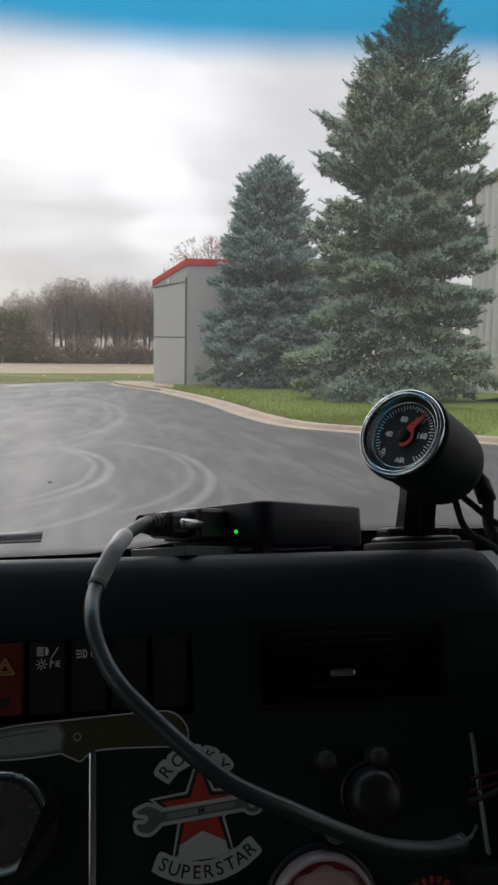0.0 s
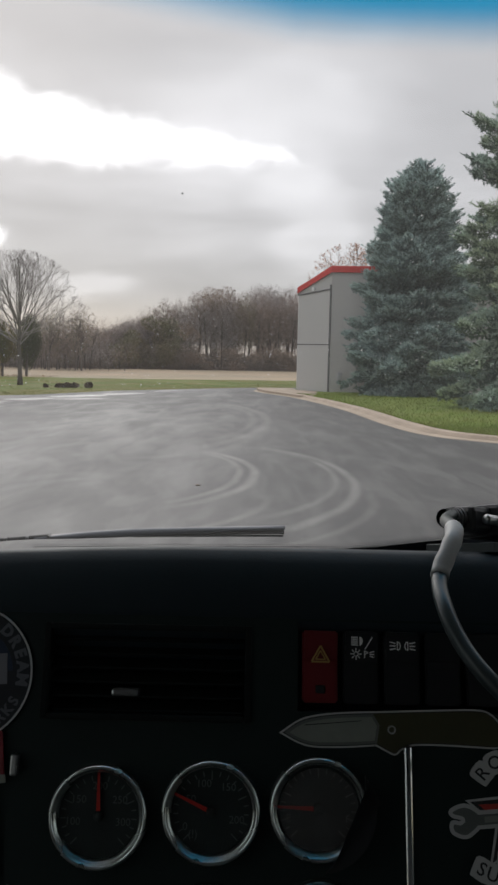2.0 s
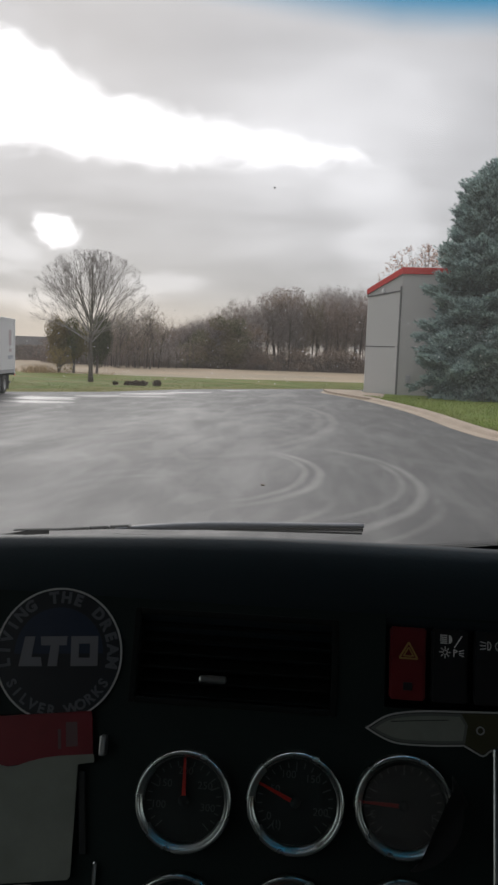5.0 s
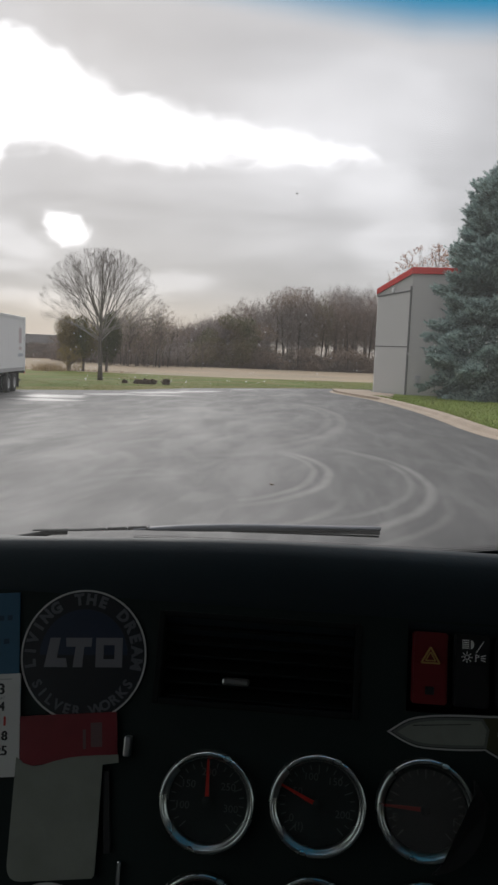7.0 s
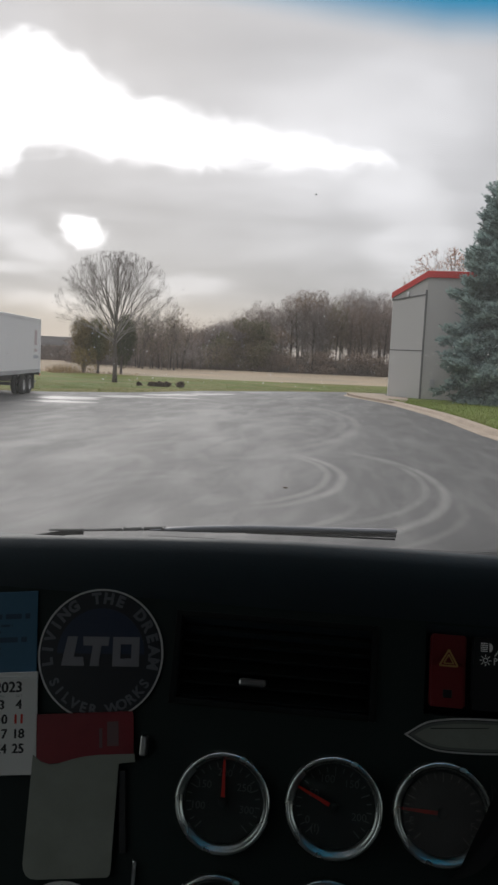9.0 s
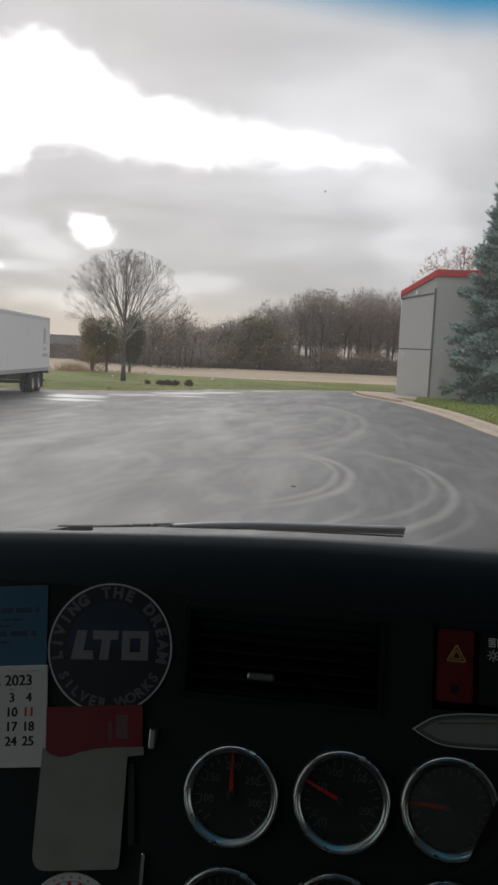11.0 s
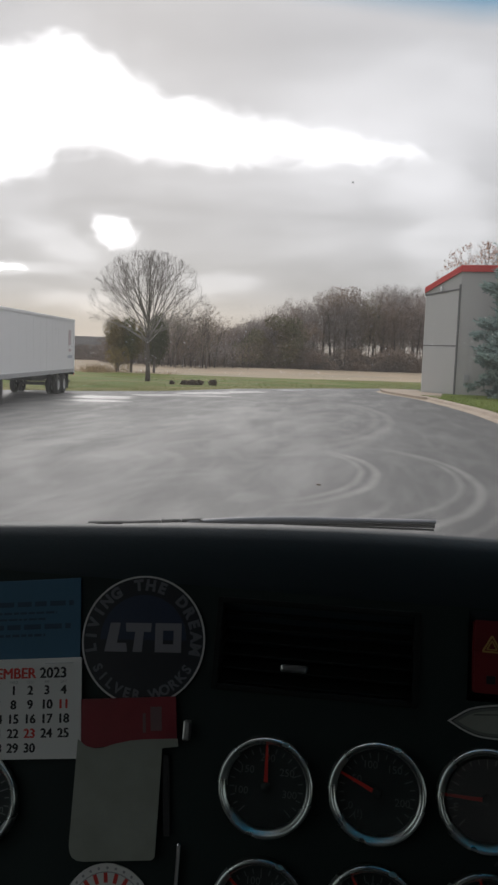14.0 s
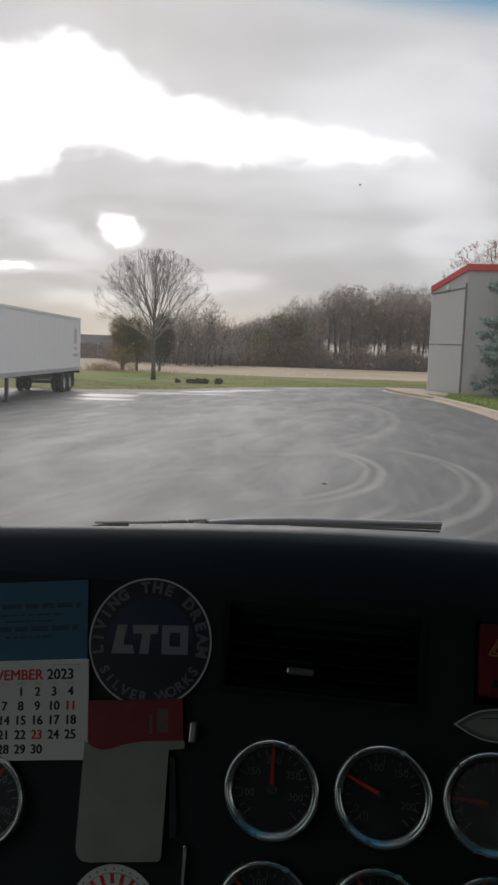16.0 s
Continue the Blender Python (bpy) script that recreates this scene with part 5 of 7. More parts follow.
def wall_piece(name, limits, label):
    tagged(part(name, boxes(*limits), CAB_LINING, None), label, "wall", kind="structure")


# cab shell added out of view; side openings sized by the daylight they let in
wall_piece("wall_back", [(CAB_L - 0.05, CAB_R + 0.05, CAB_BACK - 0.05, CAB_BACK, 0.0, 3.1)], "grey trimmed rear wall of the cab")
for name, x0, x1, pillar in (("wall_left", CAB_L - 0.05, CAB_L, 0.50), ("wall_right", CAB_R, CAB_R + 0.05, 0.62)):
    wall_piece(name, [(x0, x1, CAB_BACK, 1.05, 0.0, 2.20), (x0, x1, CAB_BACK, -0.80, 2.20, 3.05), (x0, x1, -0.80, pillar, 2.92, 3.05), (x0, x1, pillar, 0.80, 2.20, 3.05)], "grey trimmed cab side with a window opening")
wall_piece("wall_front", [(CAB_L - 0.05, CAB_R + 0.05, 1.06, 1.10, 0.0, 2.30)], "dark bulkhead under the windscreen")
tagged(part("floor", boxes((CAB_L, CAB_R, CAB_BACK, 1.06, 1.20, 1.26)), CAB_LINING, None), "dark cab floor", "floor", kind="structure")
bm = bmesh.new()
box(bm, CAB_L - 0.05, CAB_R + 0.05, CAB_BACK - 0.05, 0.66, 3.05, 3.10)
box(bm, CAB_L - 0.05, CAB_R + 0.05, 0.60, 0.72, 2.955, 3.05)
tagged(part("ceiling", bm, CAB_LINING, None), "grey cab roof lining and header", "ceiling", kind="structure")
for name, x, pillar in (("window_1", CAB_L - 0.028, 0.50), ("window_2", CAB_R + 0.022, 0.62)):
    ob = tagged(new(name), "plain door window of the cab", "window", kind="structure")
    p = part("pane", boxes((x, x + 0.006, -0.80, pillar, 2.20, 2.92)), SIDE_GLASS, ob)
    p.visible_shadow = False

# windscreen: a slightly bowed, raked sheet
screen = tagged(new("windscreen"), "bowed raked windscreen with a blue shade band", "windscreen", kind="structure")
bm = bmesh.new()
nx, nz = 40, 24
grid = [[bm.verts.new((CAB_L + (CAB_R - CAB_L) * i / nx, 0, 0)) for i in range(nx + 1)] for k in range(nz + 1)]
for k in range(nz + 1):
    for v in grid[k]:
        z = 2.315 + 0.66 * k / nz
        v.co.z, v.co.y = z, glass_y(v.co.x, z)
for k in range(nz):
    for i in range(nx):
        bm.faces.new((grid[k][i], grid[k][i + 1], grid[k + 1][i + 1], grid[k + 1][i]))
pane = part("pane", bm, WINDSCREEN, screen, smooth=True)
pane.visible_shadow = False
# black printed border along its foot, with a dotted upper edge
bm = bmesh.new()
for i in range(nx):
    x0, x1 = CAB_L + (CAB_R - CAB_L) * i / nx, CAB_L + (CAB_R - CAB_L) * (i + 1) / nx
    vs = [bm.verts.new((x, glass_y(x, z) - 0.004, z)) for x, z in ((x0, 2.315), (x1, 2.315), (x1, FRIT_Z(x1)), (x0, FRIT_Z(x0)))]
    bm.faces.new(vs)
part("border", bm, SMOOTH_BLACK, screen, "black printed border")
dots = []
for i in range(560):
    x = -0.2 + 0.0025 * i
    for k, size in ((0, 0.0011), (1, 0.0009), (2, 0.0006)):
        z = FRIT_Z(x) + 0.0016 + 0.0026 * k
        xx = x + (0.00125 if k % 2 else 0)
        y = glass_y(xx, z) - 0.004
        dots.append([(xx - size, y, z - 0), (xx, y, z - size), (xx + size, y, z), (xx, y, z + size)])
part("border_dots", quads("border_dots", dots, SMOOTH_BLACK), None, screen)
tagged(part("windscreen_seal", tube(bmesh.new(), [Vector((CAB_L + (CAB_R - CAB_L) * i / 30, glass_y(CAB_L + (CAB_R - CAB_L) * i / 30, 2.315) - 0.012, 2.318)) for i in range(31)], 0.009, 8), RUBBER, None, smooth=True), "black rubber windscreen seal", "seal", kind="structure")

# specks of dust and grime on the glass
g = np.random.default_rng(3)


def specks(k, x0, x1, z0, z1, size, mt, name, label, power=1.0):
    x = g.uniform(x0, x1, k)
    z = z0 + (z1 - z0) * g.uniform(0, 1, k) ** power
    r = size * g.uniform(0.5, 1.3, k)
    y = np.array([glass_y(a, b) for a, b in zip(x, z)]) + 0.002
    c = np.stack([x, y, z], 1)
    up = np.array([0, -0.495, 0.869])
    q = np.stack([c + np.outer(r, (1, 0, 0)), c + np.outer(r, up), c - np.outer(r, (1, 0, 0)), c - np.outer(r, up)], 1)
    tagged(part(name, quads(name, q, mt), None, None), label, "dust", kind="stuff")


specks(900, -0.45, 0.75, 2.538, 2.604, 0.00036, DUST, "dust_specks", "pale dust specks on the windscreen")
specks(900, 0.16, 0.75, 2.56, 2.72, 0.00036, DUST, "dust_specks", "pale dust specks on the windscreen")
specks(150, -0.45, 0.75, 2.538, 2.610, 0.00055, DUST, "dust_specks", "pale dust specks on the windscreen")
specks(170, 0.16, 0.75, 2.56, 2.72, 0.00060, DUST, "dust_specks", "pale dust specks on the windscreen")
specks(26, -0.45, 0.75, 2.55, 2.86, 0.0007, DIRT, "grime_specks", "small dark grime specks on the windscreen")


def lip_drop(x):
    """How far the top of the pad sinks towards its ends."""
    d = 0.003 + 0.014 * min(1.0, max(0.0, -x - 0.0) / 0.27) ** 1.4
    return d + 0.022 * max(0.0, (x - 0.408) / 0.026) ** 2.5


def dash_pad():
    bm = bmesh.new()
    profile = [(0.6372, 2.400), (0.6385, 2.408), (0.6415, 2.418), (0.6455, 2.428), (0.6505, 2.4375), (0.6565, 2.4440), (0.664, 2.4452), (0.673, 2.4430), (0.69, 2.4385), (0.73, 2.4265), (0.82, 2.395), (0.93, 2.352), (1.00, 2.325), (1.00, 2.30), (0.66, 2.30)]
    xs = [-0.57 + 0.05 * i for i in range(19)] + [0.36, 0.385, 0.40, 0.41, 0.42, 0.428, 0.434]
    rows = []
    for x in xs:
        d = lip_drop(x)
        rows.append([bm.verts.new((x, y, z - d * max(0.0, min(1.0, (z - 2.40) / 0.04)))) for y, z in profile])
    k = len(profile)
    for a, b in zip(rows, rows[1:]):
        for i in range(k):
            j = (i + 1) % k
            bm.faces.new((a[i], a[j], b[j], b[i]))
    bm.faces.new(rows[0][::-1]), bm.faces.new(rows[-1])
    return bm


PANEL = pose(0, 0.60, 2.288, 71.74)      # the instrument panel's plane: x across, y up it, z towards the driver
dash = thing("dashboard", pose(0, 0, 0), "black truck dashboard with grained panel and padded top", "dashboard")
part("pad", dash_pad(), PAD, dash, "padded black vinyl top", smooth=True)


def board(name, xs, vs, holes, z0, z1, material, parent):
    """A board in the panel's plane with rectangular openings."""
    bm = bmesh.new()
    xs = sorted(set(xs) | {h[0] for h in holes} | {h[1] for h in holes})
    vs = sorted(set(vs) | {h[2] for h in holes} | {h[3] for h in holes})
    for x0, x1 in zip(xs, xs[1:]):
        for v0, v1 in zip(vs, vs[1:]):
            cx, cv = (x0 + x1) / 2, (v0 + v1) / 2
            if any(a < cx < b and c < cv < d for a, b, c, d in holes):
                continue
            box(bm, x0, x1, v0, v1, z0, z1)
    bmesh.ops.remove_doubles(bm, verts=bm.verts, dist=1e-5)
    twice = [f for f in bm.faces if all(any(o is not f and set(o.verts) == set(f.verts) for o in e.link_faces) for e in f.edges)]
    bmesh.ops.delete(bm, geom=twice, context="FACES_ONLY")
    ob = part(name, bm, material, parent)
    ob.matrix_local = PANEL
    return ob


VENT_L, VENT_R, SWITCHES = (-0.098, 0.036, 0.054, 0.114), (0.242, 0.380, 0.061, 0.116), (0.066, 0.201, 0.062, 0.118)
board("fascia", (-0.57, 0.432), (-0.40, 0.120), [VENT_L, VENT_R, SWITCHES], -0.020, 0.0, BLACK_PLASTIC, dash)
part("backing", boxes((-0.57, 0.432, 0.68, 0.72, 1.9, 2.40)), VENT_BLACK, dash)
side = part("end_panel", boxes((0.434, 1.56, 0.70, 0.74, 1.30, 2.36), (0.434, 0.452, 0.56, 0.70, 1.30, 2.37), bevel=0.006), BLACK_PLASTIC, dash)
part("passenger_pad", boxes((0.452, 1.56, 0.74, 1.0, 2.28, 2.36), bevel=0.03), PAD, dash, smooth=True)


def vent(limits, knob_x, knob_v):
    x0, x1, v0, v1 = limits
    ob = thing("air_vent", PANEL, "black slatted dash air vent with a chrome tab", "vent", group="dash air vents")
    part("well", boxes((x0, x1, v0, v1, -0.034, -0.030)), VENT_BLACK, ob)
    for lim in ((x0, x0 + 0.004, v0, v1), (x1 - 0.004, x1, v0, v1), (x0 + 0.004, x1 - 0.004, v0, v0 + 0.004), (x0 + 0.004, x1 - 0.004, v1 - 0.004, v1)):
        part("surround", boxes((*lim, -0.030, 0.002), bevel=0.0008), VENT_BLACK, ob)
    k = 6
    for i in range(k):
        v = v0 + 0.008 + (v1 - v0 - 0.016) * i / (k - 1)
        bm = bmesh.new()
        box(bm, x0 + 0.0045, x1 - 0.0045, -0.0008, 0.0008, -0.007, 0.007, bevel=0.0004, m=Matrix.Translation((0, v, -0.010)) @ Matrix.Rotation(math.radians(24), 4, "X"))
        part("slat", bm, VENT_BLACK, ob)
    part("tab", boxes((knob_x - 0.0088, knob_x + 0.0088, knob_v - 0.0024, knob_v + 0.0021, -0.006, 0.004), bevel=0.0015), DULL_CHROME, ob, "small chrome tab")


vent(VENT_L, -0.0440, 0.0715)
vent(VENT_R, 0.3032, 0.0835)


def rocker(x, material, label, icon):
    ob = thing("rocker_switch", PANEL @ pose(x, 0.0898, 0), label, "switch", group="dash rocker switches")
    bm = bmesh.new()
    plate(bm, [(-0.0225, -0.012), (-0.0225, 0.002), (-0.010, 0.0012), (0.004, 0.0010), (0.0225, 0.0040), (0.0225, -0.012)], -0.0114, 0.0114, Matrix.Rotation(math.radians(90), 4, "Z") @ Matrix.Rotation(math.radians(90), 4, "X"))
    bmesh.ops.bevel(bm, geom=bm.edges[:], offset=0.0012, segments=2, affect="EDGES")
    part("paddle", bm, material, ob)
    if icon == "hazard":
        bm = bmesh.new()
        for r, w in ((0.0066, 0.0011), (0.0036, 0.0008)):
            for i in range(3):
                a0, a1 = math.radians(90 + 120 * i), math.radians(210 + 120 * i)
                p, q = Vector((r * math.cos(a0), r * math.sin(a0), 0)), Vector((r * math.cos(a1), r * math.sin(a1), 0))
                d = (q - p)
                box(bm, 0, d.length, -w / 2, w / 2, 0, 0.0004, m=Matrix.Translation((p.x, p.y + 0.0065, 0.0042)) @ Matrix.Rotation(math.atan2(d.y, d.x), 4, "Z"))
        part("symbol", bm, AMBER, ob, "amber triangle symbol")
        part("lower_mark", boxes((-0.0028, 0.0028, -0.0165, -0.0115, 0.0016, 0.0024), bevel=0.0003), SMOOTH_BLACK, ob)
    elif icon:
        bm = bmesh.new()

        def bar(x0, y0, x1, y1, w=0.0007):
            d = Vector((x1 - x0, y1 - y0, 0))
            box(bm, 0, d.length, -w / 2, w / 2, 0, 0.0004, m=Matrix.Translation((x0, y0, 0.0046)) @ Matrix.Rotation(math.atan2(d.y, d.x), 4, "Z"))

        def lamp(cx, cy, r, s, filled=False):
            out = [(cx, cy - r)] + [(cx + s * 0.75 * r * math.cos(a), cy + r * math.sin(a)) for a in np.linspace(-math.pi / 2, math.pi / 2, 12)][1:-1] + [(cx, cy + r)]
            if filled:
                plate(bm, out if s > 0 else out[::-1], 0.0046, 0.0050)
            else:
                for p, q in zip(out, out[1:] + out[:1]):
                    bar(*p, *q, 0.0006)
        if icon == "lamps":
            lamp(-0.0012, 0.0165, 0.0028, 1, True)
            for k in range(5):
                bar(-0.0066, 0.0141 + 0.0012 * k, -0.0022, 0.0141 + 0.0012 * k)
            bar(0.0022, 0.0115, 0.0070, 0.0190)
            for a in range(8):
                bar(-0.0035 + 0.0020 * math.cos(a * 0.785), 0.0085 + 0.0020 * math.sin(a * 0.785), -0.0035 + 0.0036 * math.cos(a * 0.785), 0.0085 + 0.0036 * math.sin(a * 0.785), 0.0006)
            for p, q in zip(disc_outline(0.0014, 12, -0.0035, 0.0085), disc_outline(0.0014, 12, -0.0035, 0.0085)[1:] + disc_outline(0.0014, 12, -0.0035, 0.0085)[:1]):
                bar(*p, *q, 0.0005)
            bar(0.0020, 0.0060, 0.0020, 0.0105), bar(0.0020, 0.0105, 0.0042, 0.0095), bar(0.0042, 0.0095, 0.0020, 0.0082)
            for k in (-1, 0, 1):
                bar(0.0052, 0.0084 + 0.001 * k, 0.0082, 0.0084 + 0.0019 * k)
        else:
            lamp(-0.0034, 0.0140, 0.0026, 1), lamp(0.0034, 0.0140, 0.0026, -1)
            for s in (-1, 1):
                for k in (-1, 0, 1):
                    bar(s * 0.0045, 0.0140 + 0.0016 * k, s * 0.0082, 0.0140 + 0.0024 * k)
        part("symbol", bm, PRINT_WHITE, ob, "white lamp symbol")


rocker(0.0802, SWITCH_RED, "red hazard-light rocker switch on the dash", "hazard")
rocker(0.1064, SMOOTH_BLACK, "black headlamp rocker switch with white symbols", "lamps")
rocker(0.1328, SMOOTH_BLACK, "black marker-lamp rocker switch with white symbol", "marker")
for x in (0.1592, 0.1856):
    rocker(x, SMOOTH_BLACK, "plain black blank rocker switch", "")


def dial_marks(r, count, a0, a1, long_every, l0, l1, w):
    bm = bmesh.new()
    for i in range(count):
        a = math.radians(a0 + (a1 - a0) * i / (count - 1))
        ln = l1 if i % long_every == 0 else l0
        box(bm, r - ln, r, -w / 2, w / 2, 0, 0.0003, m=Matrix.Rotation(a, 4, "Z"))
    return bm


def gauge(m, r, needle, label, texts=(), group="round dash gauges", marks=DIAL_GREY, name="gauge", depth=0.0, length=0.82, tail=0.06):
    """A round instrument: dial, scale, needle, lens and chrome ring; z towards the eye."""
    ob = thing(name, m, label, "gauge", group=group)
    bm = bmesh.new()
    lathe(bm, [(r, -0.0060), (r, -0.0005), (r * 0.985, 0.0016), (r * 0.955, 0.0028), (r * 0.92, 0.0027), (r * 0.895, 0.0016), (r * 0.885, 0.0006), (r * 0.86, 0.0003), (r * 0.835, -0.0008), (r * 0.815, -0.0032), (r * 0.81, -0.0050)], 64, closed=True)
    part("bezel", bm, GAUGE_CHROME, ob, "satin chrome ring", smooth=True)
    bm = bmesh.new()
    plate(bm, disc_outline(r * 0.86, 48), -0.0045, -0.0035)
    part("dial", bm, DIAL, ob)
    bm = dial_marks(r * 0.77, 21, 225, -45, 5, r * 0.10, r * 0.18, r * 0.022)
    bmesh.ops.translate(bm, vec=(0, 0, -0.0034), verts=bm.verts)
    part("scale", bm, marks, ob)
    for words, tx, ty, size in texts:
        part("numeral", text_mesh(words, size * r, marks, Matrix.Translation((tx * r, ty * r, -0.0032)), 0.0001), None, ob)
    bm = bmesh.new()
    plate(bm, [(-tail * r, -0.045 * r), (length * r, -0.022 * r), (length * r, 0.022 * r), (-tail * r, 0.045 * r)], -0.0018, -0.0010, Matrix.Rotation(math.radians(needle), 4, "Z"))
    part("needle", bm, NEEDLE, ob, "red needle")
    bm = bmesh.new()
    lathe(bm, [(0, -0.0002), (r * 0.10, -0.0005), (r * 0.11, -0.003)], 20)
    part("hub", bm, DIAL, ob, smooth=True)
    bm = bmesh.new()
    lathe(bm, [(r * 0.835, -0.0006), (r * 0.5, 0.0002), (0, 0.0004)], 40)
    part("lens", bm, LENS, ob, smooth=True).visible_shadow = False
    return ob


TEMP = [("100", -0.52, -0.12, 0.21), ("150", -0.42, 0.30, 0.21), ("200", 0.0, 0.56, 0.21), ("250", 0.42, 0.30, 0.21), ("300", 0.50, -0.12, 0.21)]
PRESS = [("0", -0.52, -0.30, 0.21), ("50", -0.42, 0.22, 0.21), ("100", -0.16, 0.52, 0.21), ("150", 0.34, 0.46, 0.21), ("200", 0.52, -0.16, 0.21), ("(!)", -0.36, -0.44, 0.22)]
FUEL = [("E", -0.60, -0.20, 0.21), ("F", 0.60, -0.20, 0.21)]
gauge(PANEL @ pose(-0.0566, -0.0020, 0.0056), 0.0305, 92, "chrome-ringed temperature gauge in the dash", TEMP)
gauge(PANEL @ pose(0.0129, 0.0020, 0.0056), 0.0305, 156, "chrome-ringed pressure gauge in the dash", PRESS)
ob = gauge(PANEL @ pose(0.0792, 0.0050, 0.0056), 0.0305, 178, "chrome-ringed fuel gauge with a black shade over its edge", FUEL)
bm = bmesh.new()
plate(bm, disc_outline(0.0305 * 0.80, 48), 0.0006, 0.0009)
part("dust_film", bm, DUST_FILM, ob, "dusty film on the lens").visible_shadow = False
bm = bmesh.new()
rim = [(1.16 * math.cos(math.radians(a)), 1.16 * math.sin(math.radians(a))) for a in range(-84, 42, 6)]
plate(bm, [(0.0305 * q, 0.0305 * v) for q, v in rim + [(0.95, 0.66), (0.94, 0.45), (0.90, 0.15), (0.80, -0.22), (0.66, -0.55), (0.45, -0.86), (0.22, -1.06)]], 0.0012, 0.0046)
bmesh.ops.bevel(bm, geom=bm.edges[:], offset=0.0008, segments=2, affect="EDGES")
part("shade", bm, SMOOTH_BLACK, ob, "black plastic shade")
gauge(PANEL @ pose(-0.0556, -0.0735, 0.0056), 0.0305, 140, "chrome-ringed gauge low in the dash", PRESS)
gauge(PANEL @ pose(0.0130, -0.0692, 0.0056), 0.0305, 120, "chrome-ringed gauge low in the dash", TEMP)
gauge(PANEL @ pose(0.0808, -0.0655, 0.0056), 0.0305, 100, "chrome-ringed gauge low in the dash", PRESS)
gauge(PANEL @ pose(-0.2492, -0.0310, 0.0056), 0.0305, 60, "chrome-ringed gauge beside the calendar", PRESS)


# chrome strips between the panel sections
def strip(x0, v0, x1, v1, w, label):
    bm = bmesh.new()
    d = Vector((x1 - x0, v1 - v0, 0))
    box(bm, 0, d.length, -w / 2, w / 2, 0.0, 0.004, bevel=0.0012, m=Matrix.Translation((x0, v0, 0)) @ Matrix.Rotation(math.atan2(d.y, d.x), 4, "Z"))
    ob = part("chrome_strip", bm, CHROME, None)
    ob.matrix_world = PANEL
    tagged(ob, label, "trim strip", group="chrome dash strips")


strip(0.1353, 0.043, 0.1353, -0.14, 0.0050, "narrow chrome strip beside the gauges")
strip(-0.1090, -0.0415, -0.1078, -0.14, 0.0030, "thin chrome strip beyond the gauges")
strip(0.3925, 0.040, 0.3972, -0.043, 0.0042, "short chrome strip near the dash end")
bm = boxes((-0.0022, 0.0022, -0.0062, 0.0062, 0.0, 0.007), bevel=0.001)
ob = part("chrome_tab", bm, DULL_CHROME, None)
ob.matrix_world = PANEL @ pose(-0.1105, 0.0268, 0)
tagged(ob, "small upright chrome catch on the dash", "catch")


# ---- stickers, cards and the calendar ----
def flat(name, outline, z0, z1, material, parent, label="", m=None):
    bm = bmesh.new()
    plate(bm, outline, z0, z1, m)
    return part(name, bm, material, parent, label)


def grown(outline, d):
    """The outline moved outwards by d."""
    k = len(outline)
    area = sum(outline[i][0] * outline[(i + 1) % k][1] - outline[(i + 1) % k][0] * outline[i][1] for i in range(k))
    s = 1 if area > 0 else -1
    out = []
    for i in range(k):
        a, b, c = Vector(outline[i - 1]), Vector(outline[i]), Vector(outline[(i + 1) % k])
        n1, n2 = Vector(((b - a).y, -(b - a).x)).normalized(), Vector(((c - b).y, -(c - b).x)).normalized()
        n = (n1 + n2)
        n = n.normalized() / max(0.5, n.normalized().dot(n1)) if n.length > 1e-6 else n1
        out.append((b.x + s * d * n.x, b.y + s * d * n.y))
    return out


def smooth_outline(pts, steps=6):
    p = pts + pts[:1]
    line = spline([(x, y, 0) for x, y in p], steps)[:-1]
    return [(q.x, q.y) for q in line]


